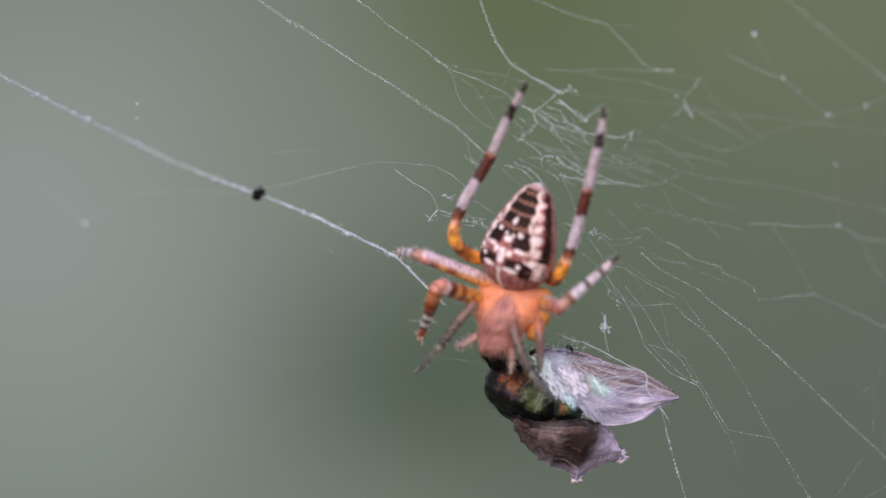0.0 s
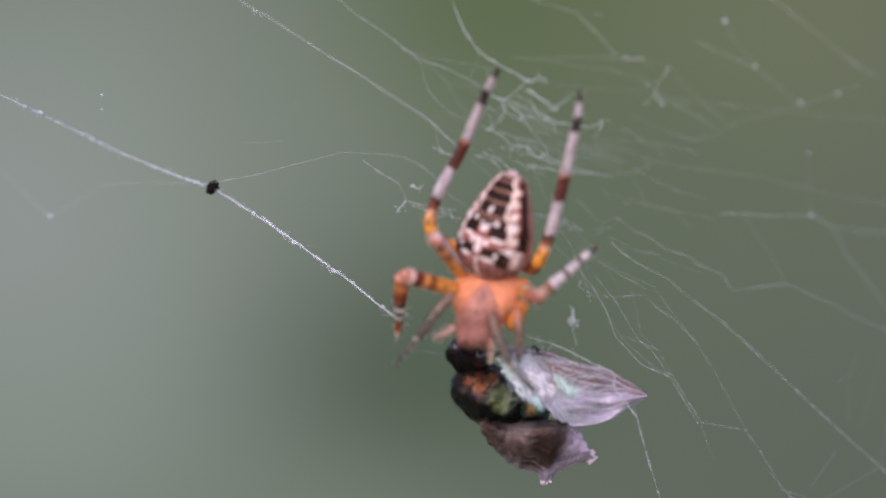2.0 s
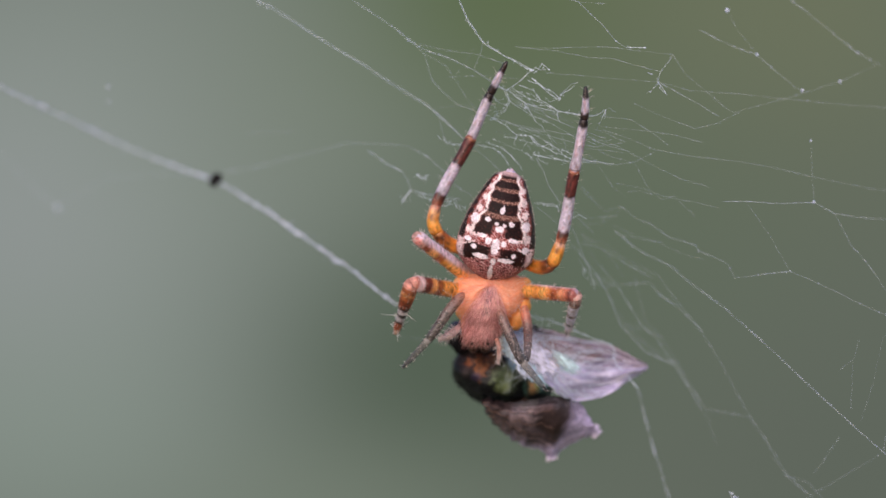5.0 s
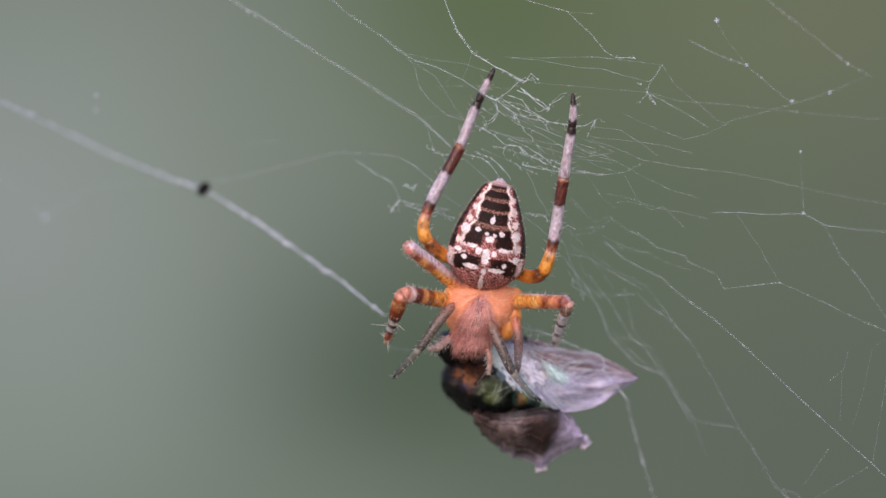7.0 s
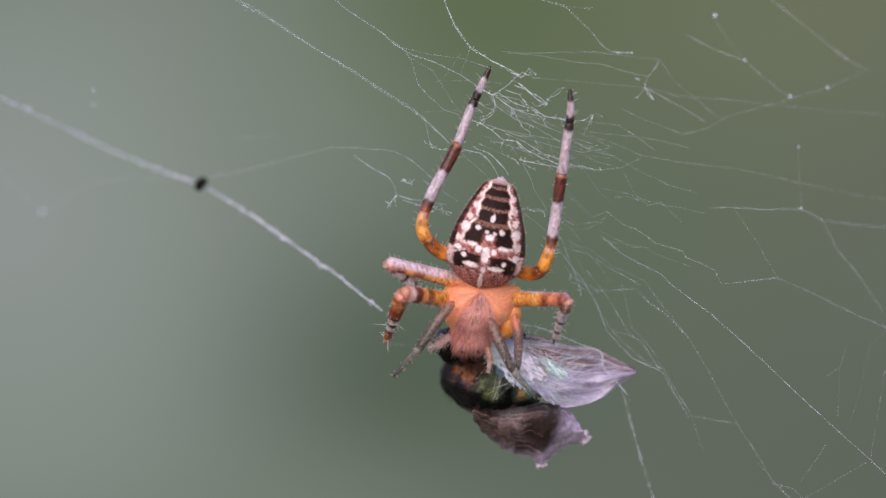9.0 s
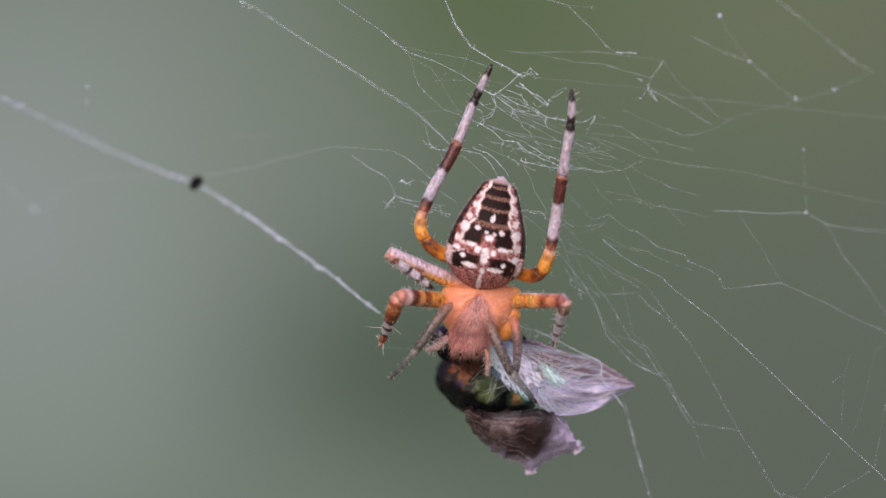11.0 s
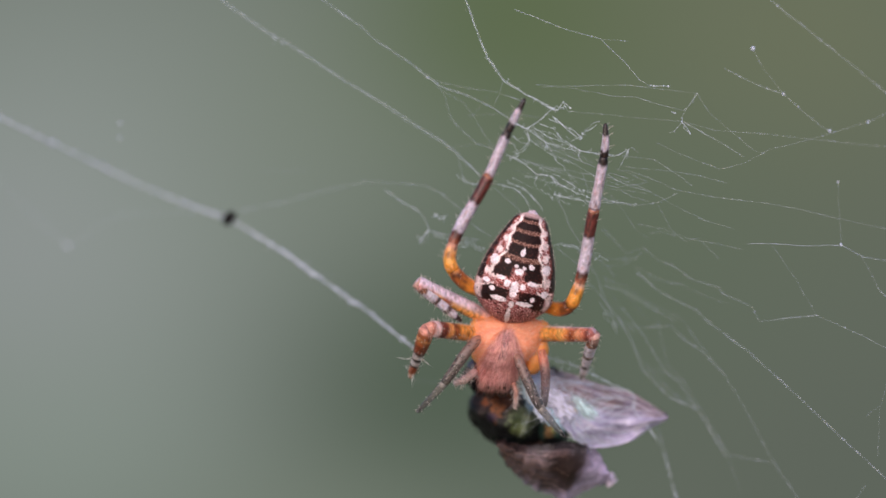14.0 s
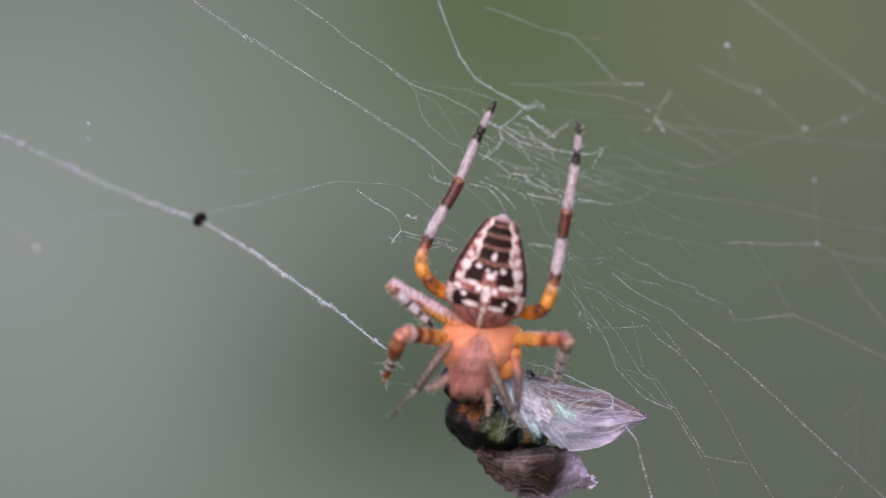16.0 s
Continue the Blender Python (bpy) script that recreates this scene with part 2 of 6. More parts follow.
def spike(base, tip, r, tint, bend=None):
    """One hair: a thin three-sided cone, bent a little."""
    base, tip = Vector(base), Vector(tip)
    mid = base.lerp(tip, 0.55) + (bend or Vector((0, 0, 0)))
    d = (tip - base).normalized()
    u = d.cross(Vector((0.3, 0.9, 0.2))).normalized()
    v = d.cross(u)
    ring = [u * math.cos(a) + v * math.sin(a) for a in (0.0, 2.094, 4.189)]
    verts = [base + k * r for k in ring] + [mid + k * r * 0.7 for k in ring] + [tip]
    faces = [(0, 1, 4, 3), (1, 2, 5, 4), (2, 0, 3, 5), (3, 4, 6), (4, 5, 6), (5, 3, 6)]
    return verts, faces, [tint] * 7


def ellipsoid(c, rx, ry, rz, tint, turn=0.0, nu=28, nv=18, rough=0.0):
    """Ellipsoid about c, its long axis turned in the x-z plane; tint(unit vector)."""
    verts, faces, tints = [], [], []
    ca, sa = math.cos(radians(turn)), math.sin(radians(turn))
    for j in range(nv + 1):
        th = math.pi * j / nv
        for i in range(nu):
            ph = 2 * math.pi * i / nu
            q = Vector((math.sin(th) * math.cos(ph), math.sin(th) * math.sin(ph), math.cos(th)))
            k = 1 + rough * noise.noise(q * 3.1 + Vector(c))
            x, y, z = q.x * rx * k, q.y * ry * k, q.z * rz * k
            verts.append((c[0] + x * ca - z * sa, c[1] + y, c[2] + x * sa + z * ca))
            tints.append(tint(q))
    for j in range(nv):
        for i in range(nu):
            k = (i + 1) % nu
            faces.append((j * nu + i, j * nu + nu + i, j * nu + nu + k, j * nu + k))
    return verts, faces, tints


# ---- surroundings: glowing card painted as blurred greenery, and an unseen ground ----
def build_backdrop():
    m, n, l, b = node_mat("glowing_card")
    n.remove(b)
    co = n.new("ShaderNodeTexCoord")
    sep = n.new("ShaderNodeSeparateXYZ")
    l.new(co.outputs["Object"], sep.inputs[0])
    # the card glows by itself; blur and brightness are painted into its emission
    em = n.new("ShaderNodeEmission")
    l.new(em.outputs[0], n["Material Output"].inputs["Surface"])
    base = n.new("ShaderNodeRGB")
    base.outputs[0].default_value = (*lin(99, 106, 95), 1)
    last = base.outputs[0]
    # soft light and dark lobes painted into the glow: centre x, centre z, radius x, radius z, colour, weight
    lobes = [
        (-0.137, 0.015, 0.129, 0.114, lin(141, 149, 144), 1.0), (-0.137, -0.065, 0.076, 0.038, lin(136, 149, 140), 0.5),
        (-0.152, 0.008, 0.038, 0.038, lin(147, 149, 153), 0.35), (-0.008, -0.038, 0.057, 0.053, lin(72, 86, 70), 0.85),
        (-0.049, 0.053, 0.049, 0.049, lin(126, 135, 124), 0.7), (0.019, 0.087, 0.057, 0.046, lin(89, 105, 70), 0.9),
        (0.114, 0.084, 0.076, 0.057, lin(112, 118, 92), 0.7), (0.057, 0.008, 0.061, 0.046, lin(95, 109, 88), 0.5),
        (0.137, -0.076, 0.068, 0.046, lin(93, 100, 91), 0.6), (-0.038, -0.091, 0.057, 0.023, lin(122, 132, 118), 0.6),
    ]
    for cx, cz, rx, rz, colour, weight in lobes:
        def axis(out, c, r):
            s = n.new("ShaderNodeMath")
            s.operation = "MULTIPLY_ADD"
            s.inputs[1].default_value, s.inputs[2].default_value = 1 / r, -c / r
            l.new(out, s.inputs[0])
            p = n.new("ShaderNodeMath")
            p.operation = "MULTIPLY"
            l.new(s.outputs[0], p.inputs[0])
            l.new(s.outputs[0], p.inputs[1])
            return p.outputs[0]
        add = n.new("ShaderNodeMath")
        add.operation = "ADD"
        l.new(axis(sep.outputs["X"], cx, rx), add.inputs[0])
        l.new(axis(sep.outputs["Z"], cz, rz), add.inputs[1])
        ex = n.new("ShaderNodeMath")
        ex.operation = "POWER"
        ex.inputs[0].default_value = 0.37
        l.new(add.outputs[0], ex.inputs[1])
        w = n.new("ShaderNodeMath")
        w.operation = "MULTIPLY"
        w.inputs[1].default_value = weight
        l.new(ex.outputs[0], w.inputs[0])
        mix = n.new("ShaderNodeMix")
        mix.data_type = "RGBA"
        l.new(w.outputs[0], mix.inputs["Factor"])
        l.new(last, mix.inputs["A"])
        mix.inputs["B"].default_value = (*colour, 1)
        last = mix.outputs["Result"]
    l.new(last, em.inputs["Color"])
    w, h = 0.9, 0.34
    verts, faces = [], []
    for j in range(2):
        for i in range(41):
            a = (i / 40 - 0.5) * 1.6
            verts.append((math.sin(a) * w / 1.6, (math.cos(a) - 1) * 0.35, (j - 0.5) * 2 * h))
    for i in range(40):
        faces.append((i, i + 1, i + 42, i + 41))
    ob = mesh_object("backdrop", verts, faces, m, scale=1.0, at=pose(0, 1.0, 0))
    tagged(ob, "glowing card painted as blurred green garden", "backdrop", kind="structure")


def build_ground():
    # unseen sheet added below, coloured light enough to brighten undersides by bounce
    m, n, l, p = node_mat("bounce_lawn")
    fine, broad, mix = n.new("ShaderNodeTexNoise"), n.new("ShaderNodeTexNoise"), n.new("ShaderNodeMix")
    fine.inputs["Scale"].default_value, fine.inputs["Detail"].default_value = 60.0, 6
    broad.inputs["Scale"].default_value, broad.inputs["Detail"].default_value = 1.5, 4
    mix.data_type = "RGBA"
    mix.inputs["A"].default_value, mix.inputs["B"].default_value = (0.10, 0.12, 0.06, 1), (0.22, 0.21, 0.14, 1)
    add = n.new("ShaderNodeMath")
    add.operation = "MULTIPLY"
    l.new(fine.outputs["Fac"], add.inputs[0])
    l.new(broad.outputs["Fac"], add.inputs[1])
    sc = n.new("ShaderNodeMapRange")
    sc.inputs["From Min"].default_value, sc.inputs["From Max"].default_value = 0.1, 0.4
    l.new(add.outputs[0], sc.inputs["Value"])
    l.new(sc.outputs["Result"], mix.inputs["Factor"])
    l.new(mix.outputs["Result"], p.inputs["Base Color"])
    p.inputs["Roughness"].default_value = 0.95
    bm = bmesh.new()
    bmesh.ops.create_grid(bm, x_segments=40, y_segments=40, size=400)
    me = bpy.data.meshes.new("ground")
    bm.to_mesh(me)
    bm.free()
    me.materials.append(m)
    ob = new("ground", me)
    ob.location = (0, 0, -1.2)
    tagged(ob, "unseen lawn-coloured ground added to bounce light upward", "ground", kind="structure")


build_backdrop()
build_ground()

# ---- the web ----
web = new("spider_web")
tagged(web, "torn white spider web with kinked sticky threads", "spider web")
rnd = random.Random(7)


def hung(p, deep=0.0):
    """Lays a point of the lower web into the slanting sheet in which it hangs, and draws the far guy line closer, along the line of sight."""
    p = Vector(p)
    if p.y > 4:
        y = 4 + (p.y - 4) * 0.6
        k = (228 + y) / (228 + p.y)
        p = Vector((p.x * k, y, p.z * k))
    sheet_y = -7 - 0.56 * (p.x - 22) - 0.408 * (p.z - 2.5)
    sheet_y = sheet_y if sheet_y < 0 else sheet_y * 0.5
    w = max(deep, min(1, max(0, (5.5 - p.z) / 4)) * min(1, max(0, (p.x - 6.5) / 3)))
    y = p.y + (sheet_y - p.y) * w
    k = (228 + y) / (228 + p.y)
    return Vector((p.x * k, y, p.z * k))


def fibres(path, count, reach, r):
    """Fine crinkled silk clinging along a line: short random walks that start on it."""
    out = []
    for _ in range(count):
        i = rnd.randrange(len(path))
        p = path[i]
        d = (path[min(i + 1, len(path) - 1)] - path[max(i - 1, 0)]).normalized()
        walked = [p + Vector((rnd.gauss(0, 0.04), rnd.gauss(0, 0.04), rnd.gauss(0, 0.04)))]
        for _ in range(rnd.randrange(2, 6)):
            turn = d * rnd.gauss(0.5, 0.7) + Vector((rnd.gauss(0, 0.7), rnd.gauss(0, 0.25), rnd.gauss(0, 0.7)))
            walked.append(walked[-1] + turn.normalized() * reach * rnd.uniform(0.4, 1.1))
        e = r * rnd.uniform(0.6, 1.3)
        out.append(tube(walked, lambda s, e=e: e, 3))
    return out


def thread(points, r=0.03, mat=None, kinked=True, beads=0, name="thread", double=0.0, fray=True, deep=0.0):
    """One silk line: a thin tube strung with droplets and knots, doubled where two lines run side by side."""
    path = [hung(p, deep) for p in (straight(points, 0.25) if kinked else spline(points, 0.25))]
    ph = rnd.random() * 9
    path = [p + Vector((noise.noise((p.x * 1.3, p.z * 1.3, ph)), 0, noise.noise((p.z * 1.3, p.x * 1.3, ph + 4)))) * 0.04 for p in path]
    bright = mat == SILK_BRIGHT
    fine = 0.66 if bright else 0.8
    pieces = [tube(path, lambda s: r * fine * (0.5 + 2.0 * max(0, noise.noise((s * 61, ph, 0))) ** 1.3), 5)]
    if double:
        side = [p + Vector((0.2, 0.1, 1)).normalized() * double * math.sin(3.1416 * i / (len(path) - 1) * 2.0 + ph) for i, p in enumerate(path)]
        pieces.append(tube(side, lambda s: r * 0.6, 5))
    if bright and fray:
        pieces += fibres(path, len(path) // 2, 0.12, 0.009)
        for p in path:
            if rnd.random() < 0.2:
                e = r * rnd.uniform(0.8, 1.8)
                pieces.append(ellipsoid(p, e * 1.5, e, e, lambda v: (1, 1, 1), turn=rnd.uniform(-60, 20), nu=7, nv=5, rough=0.8))
    for k in range(beads * 2 + len(path) // (3 if mat == SILK_FAINT else 5)):
        p = path[rnd.randrange(len(path))]
        q = r * rnd.uniform(0.7, 1.5 if mat != SILK_FAINT else 2.4)
        pieces.append(ellipsoid(p, q, q, q * 1.2, lambda v: (1, 1, 1), nu=6, nv=4))
    v, f, _ = merge([(a, b, []) for a, b, _ in pieces])
    return mesh_object(name, v, f, mat or SILK, web)


def cord(points, r, name="guy_line", strands=5, spread=0.085, clumps=26):
    """A line of several loose silk strands, with shreds and clumps of silk caught between them."""
    path = spline([hung(p) for p in points], 0.3)
    pieces = []
    for k in range(strands):
        ph, amp = k * 7.3, spread * (0.5 + 0.6 * rnd.random())
        run = [p + Vector((noise.noise((i * 0.09, ph, 1)), noise.noise((i * 0.09, ph, 5)), 1.4 * noise.noise((i * 0.07, ph, 9)))) * amp * min(1, i * 0.2, (len(path) - 1 - i) * 0.2) for i, p in enumerate(path)]
        pieces.append(tube(run, lambda s, ph=ph: r * (0.55 + 1.3 * max(0, noise.noise((s * 45, ph, 2)))), 5))
    pieces += fibres(path, clumps * 2, 0.16, 0.012)
    for k in range(clumps):
        p = path[rnd.randrange(len(path))]
        e = r * (1.1 + 3.0 * rnd.random() ** 2.5)
        pieces.append(ellipsoid(p + Vector((rnd.gauss(0, 0.04), 0, rnd.gauss(0, 0.04))), e * rnd.uniform(1.4, 2.6), e, e * rnd.uniform(0.6, 1), lambda v: (1, 1, 1), turn=rnd.uniform(-50, -15), nu=9, nv=6, rough=1.1))
    v, f, _ = merge([(a, b, []) for a, b, _ in pieces])
    return mesh_object(name, v, f, SILK_CORD, web)


def tuft(c, size, count, r=0.03, mat=None, lean=0.4):
    """A small snarl of torn silk round c: knots joined to their neighbours by short fine threads."""
    ca, sa = math.cos(lean), math.sin(lean)
    knots = []
    for _ in range(count * 2):
        u, w = rnd.gauss(0, size * 0.62), rnd.gauss(0, size * 0.17)
        knots.append(Vector(c) + Vector((u * ca + w * sa, rnd.gauss(0, size * 0.1), -u * sa + w * ca)))
    pieces = []
    for i, p in enumerate(knots):
        near = sorted((k for k in knots if k is not p), key=lambda k: (k - p).length)[:rnd.choice((1, 1, 2))]
        for q in near:
            bend = Vector((rnd.gauss(0, 0.012), 0, rnd.gauss(0, 0.012)))
            e, g = r * rnd.uniform(0.4, 1.0), rnd.random() * 9
            pieces.append(tube(spline([p, p.lerp(q, 0.5) + bend, q], 0.08), lambda s, e=e, g=g: e * (0.6 + 1.6 * max(0, noise.noise((s * 9, g, 0)))), 4))
        if i % 6 == 0:
            e = r * rnd.uniform(0.8, 1.4)
            pieces.append(ellipsoid(p, e * 1.5, e, e, lambda v: (1, 1, 1), turn=rnd.uniform(-60, 10), nu=7, nv=5, rough=0.8))
    v, f, _ = merge([(a, b, []) for a, b, _ in pieces])
    return mesh_object("silk_tuft", v, f, mat or SILK_BRIGHT, web)


# upper guy lines
thread([(-17.39, 1.44, 18.9), (-12.68, 0.68, 15.62), (-11.78, 0.5, 15.18), (-9.18, 0.07, 13.43), (-7.6, -0.19, 12.35), (-6.2, -0.44, 11.51), (-5.13, -0.6, 10.79), (-3.34, -0.91, 9.57), (-2.1, -1.14, 8.85), (-1.21, -1.26, 8.13), (-0.32, -1.37, 7.31), (0.46, -1.46, 6.6)], r=0.02, double=0.12, beads=14, deep=0.08)
thread([(-11.19, -0.43, 18.93), (-6.9, -1.1, 15.85), (-6.18, -1.17, 15.14), (-3.87, -1.56, 13.59), (-2.98, -1.67, 12.8), (-1.91, -1.86, 12.15), (-0.57, -2.17, 11.71), (1.09, -2.5, 10.88), (2.68, -2.77, 9.84)], r=0.026, beads=8)
thread([(-3.87, -1.56, 13.59), (-2.62, -1.74, 12.62), (-2.02, -1.78, 11.91), (-1.56, -1.6, 10.32), (-1.13, -1.62, 9.82), (0.04, -1.76, 8.75), (0.99, -1.98, 8.39)], r=0.0155)
thread([(-2.02, -1.79, 11.98), (-0.67, -2.04, 11.18), (0.57, -2.02, 9.24), (1.34, -2.07, 8.32)], r=0.0187, mat=SILK_FAINT)
thread([(-2.62, -1.74, 12.62), (-0.67, -2.23, 12.17), (1.27, -2.75, 11.86), (3.1, -3.18, 11.23)], r=0.0136)
thread([(-0.84, -3.34, 17.98), (0.11, -3.12, 15.43), (0.74, -3.01, 13.96), (1.69, -3.03, 12.62), (2.96, -3.24, 11.76), (4.26, -3.48, 11.01), (4.85, -3.59, 10.65)], r=0.0208, beads=6, mat=SILK_BRIGHT, double=0.1)
thread([(1.69, -3.03, 12.62), (1.41, -2.77, 11.75), (1.09, -2.53, 10.98)], r=0.0136)
thread([(2.32, -4.07, 16.87), (5.46, -4.76, 15.6), (7.54, -5.25, 14.97), (8.93, -5.4, 13.63), (9.87, -5.46, 12.51), (10.49, -5.57, 12.12)], r=0.0248, beads=5)
thread([(10.49, -5.57, 12.12), (11.62, -5.9, 12.07)], r=0.0364, mat=SILK_BRIGHT)
thread([(7.54, -5.25, 14.97), (9.26, -5.74, 14.83)], r=0.0213, mat=SILK_FAINT)
thread([(3.66, -3.56, 12.3), (5.89, -4.17, 12.03), (8.25, -4.78, 11.54), (9.7, -5.2, 11.45), (11.01, -5.51, 11.01), (12.42, -5.86, 10.65)], r=0.0136, beads=5)
thread([(4.08, -3.65, 12.16), (9.28, -5.22, 12.18), (12.79, -6.18, 11.71), (13.33, -6.33, 11.63)], r=0.0170, mat=SILK_FAINT, beads=2)
thread([(13.33, -6.33, 11.63), (12.56, -5.86, 10.47), (12.4, -5.69, 9.85), (11.99, -5.47, 9.38)], r=0.0182, mat=SILK_BRIGHT)
thread([(13.33, -6.33, 11.63), (14.1, -6.32, 10.45), (15.48, -6.49, 9.23), (16.85, -6.68, 8.11), (17.36, -6.81, 8)], r=0.0187, mat=SILK_FAINT)
thread([(12.57, -5.75, 9.89), (13.43, -5.91, 9.43), (14.97, -6.2, 8.55), (16.18, -6.41, 7.78)], r=0.0298, mat=SILK_FAINT)
thread([(5.65, -3.82, 10.64), (9.64, -4.94, 10.24), (12.4, -5.71, 9.96), (14.45, -6.22, 9.41), (17.85, -7.17, 9.1), (22.42, -8.43, 8.53), (27.87, -9.97, 8.03)], r=0.0170, mat=SILK_FAINT, beads=5)
thread([(14.91, -7.1, 13.11), (16.79, -7.46, 12.13), (18.42, -7.83, 11.52), (19.51, -7.96, 10.55), (20.7, -8.11, 9.51), (21.27, -8.23, 9.26)], r=0.0298, beads=3, mat=SILK_FAINT)
thread([(16.59, -7.83, 14.24), (17.28, -7.78, 12.97), (18.42, -7.83, 11.52)], r=0.0170, mat=SILK_FAINT)
thread([(17.39, -8.66, 17.21), (19.76, -8.99, 15.3), (22.13, -9.32, 13.39), (24.16, -9.58, 11.67), (25.83, -9.89, 10.69)], r=0.0382, mat=SILK_FAINT)
thread([(11.04, -5.04, 8.66), (12.42, -5.32, 7.99), (14.69, -5.82, 7.06), (16.18, -6.33, 7.4), (17.53, -6.89, 8.17), (19.54, -7.6, 8.67), (23.36, -8.97, 9.81), (25.5, -9.81, 10.8)], r=0.0170, mat=SILK_FAINT, beads=4)
thread([(8.97, -4.28, 7.92), (10.87, -4.79, 7.66), (12.09, -5, 6.85), (13.06, -5.14, 6.11)], r=0.0213, mat=SILK_FAINT)
thread([(9.15, -4.16, 7.05), (10.71, -4.52, 6.51), (12.27, -4.84, 5.8), (14.5, -5.42, 5.37), (17.57, -6.27, 5), (19.61, -6.8, 4.61), (21.98, -7.4, 4.01), (25.17, -8.21, 3.31), (28, -8.98, 2.92)], r=0.0187, beads=8, mat=SILK_FAINT)
thread([(7.6, -3.33, 5.24), (9.69, -3.88, 4.88), (11.07, -4.33, 5.05), (12.27, -4.81, 5.63)], r=0.0255, mat=SILK_FAINT)
thread([(11.07, -4.31, 4.94), (11.95, -4.26, 3.36), (12.75, -4.37, 2.73), (13.51, -4.63, 2.9), (14.72, -4.75, 1.68)], r=0.0213, mat=SILK_FAINT)
thread([(10.67, -3.84, 3.2), (11.43, -4.08, 3.26), (12.13, -4.25, 3.08)], r=0.0213, mat=SILK_FAINT)
thread([(7.79, -3.05, 3.56), (9.3, -3.18, 1.97), (10.23, -3.53, 2.32), (11.35, -3.69, 1.44), (11.97, -3.84, 1.26), (13.19, -4.03, 0.39), (14.85, -4.43, -0.14), (15.03, -4.41, -0.49), (16.82, -4.79, -1.29), (17.24, -4.74, -2.17), (20.6, -5.83, -1.77), (22.78, -6.29, -2.74), (24.82, -6.69, -3.78), (28.2, -7.4, -5.29)], r=0.0255, beads=10, mat=SILK_FAINT)
thread([(16.49, -5.46, 2.54), (17.88, -5.88, 2.57), (19.48, -6.33, 2.43), (21.97, -7.08, 2.46), (23.2, -7.31, 1.76), (25.04, -7.81, 1.48), (28.04, -8.66, 1.27)], r=0.02, beads=8)
thread([(17.88, -5.88, 2.57), (19.35, -5.88, 0.38), (20.6, -5.83, -1.77)], r=0.0153, mat=SILK_FAINT)
thread([(21.7, -7.77, 6.31), (21.79, -7.51, 4.87), (21.94, -7.1, 2.6)], r=0.0119, mat=SILK_FAINT, beads=5)
thread([(23.2, -7.31, 1.76), (24.17, -7.22, -0.14), (25.1, -7.29, -1.18), (25.72, -7.31, -2.04), (27.34, -7.31, -4.46), (28.21, -7.29, -5.84)], r=0.0204, beads=6, mat=SILK_FAINT)
thread([(7.62, -2.72, 2.15), (8.32, -2.81, 1.55), (9.89, -3.31, 1.72), (10.41, -3.59, 2.32)], r=0.0213, mat=SILK_FAINT)
thread([(9.93, -3.13, 0.74), (11.02, -3.26, -0.21), (12.17, -3.47, -0.88), (13.49, -3.74, -1.51), (14.26, -3.82, -2.28), (16.58, -4.18, -4), (19.12, -4.48, -6.27), (22.17, -4.81, -9.19), (24.37, -5.07, -11.21), (26.3, -5.3, -12.94), (29.81, -5.71, -16.16)], r=0.023, beads=7)
thread([(7.99, -2.42, 0.14), (9.03, -2.73, 0.11), (10.47, -2.94, -0.99), (12.53, -3.36, -1.97), (13.76, -3.4, -3.66), (15.23, -3.47, -5.49)], r=0.0187, mat=SILK_FAINT)
thread([(9.23, -2.25, -2.62), (10.45, -2.62, -2.58), (12.01, -3.1, -2.5), (12.75, -3.17, -3.28), (13.83, -3.35, -4.01), (15.23, -3.47, -5.49), (16.43, -3.45, -7.39), (17.84, -3.33, -10.1), (18.34, -3.32, -10.91), (19.89, -3.3, -13.3), (20.52, -3.26, -14.47), (22.54, -3.5, -16.32)], r=0.0221, beads=6, mat=SILK_FAINT)
thread([(7.64, -2.19, -0.5), (8.53, -2.18, -1.91), (9.58, -2.37, -2.51), (9.75, -2.37, -2.79)], r=0.0155)
thread([(7.63, -2.58, 1.45), (8.27, -2.42, -0.32), (9.12, -2.32, -2.09)], r=0.0153, mat=SILK_FAINT)
thread([(10.54, -2.15, -5.06), (11.53, -2.25, -6.05), (12.72, -2.4, -7.07), (13.77, -2.63, -7.48), (15.54, -2.58, -10.42), (18.34, -3.32, -10.91)], r=0.0255, mat=SILK_FAINT)
thread([(9.23, -2.21, -2.79), (9.83, -2.16, -3.93), (10.54, -2.15, -5.06)], r=0.0136, mat=SILK_FAINT)
thread([(11.14, -2.93, -2.08), (11.79, -2.56, -4.91), (12.81, -2.66, -5.89), (13.45, -2.63, -7.03), (13.77, -2.63, -7.48)], r=0.0170, mat=SILK_FAINT)
thread([(10.54, -2.15, -5.06), (11.7, -2.43, -5.41), (12.81, -2.66, -5.89)], r=0.0170, mat=SILK_FAINT)
thread([(24.8, -6.24, -6.01), (24.43, -5.85, -7.38), (24.39, -5.26, -10.29)], r=0.0136, mat=SILK_FAINT, beads=4)
thread([(23.63, -5.49, -7.98), (23.96, -5.66, -7.63), (24.43, -5.87, -7.27)], r=0.0119, mat=SILK_FAINT, beads=2)
thread([(27.15, -6.67, -7.35), (26.63, -5.77, -11.1), (26.37, -5.32, -12.98)], r=0.0136, mat=SILK_FAINT, beads=3)
thread([(26.07, -5.18, -13.23), (24.37, -4.45, -14.32), (22.69, -3.73, -15.39), (21.68, -3.27, -16.16)], r=0.0204, mat=SILK_FAINT)
thread([(23.72, -4.69, -12.1), (22.99, -4.24, -13.28), (22.27, -3.79, -14.43)], r=0.0170, mat=SILK_FAINT)
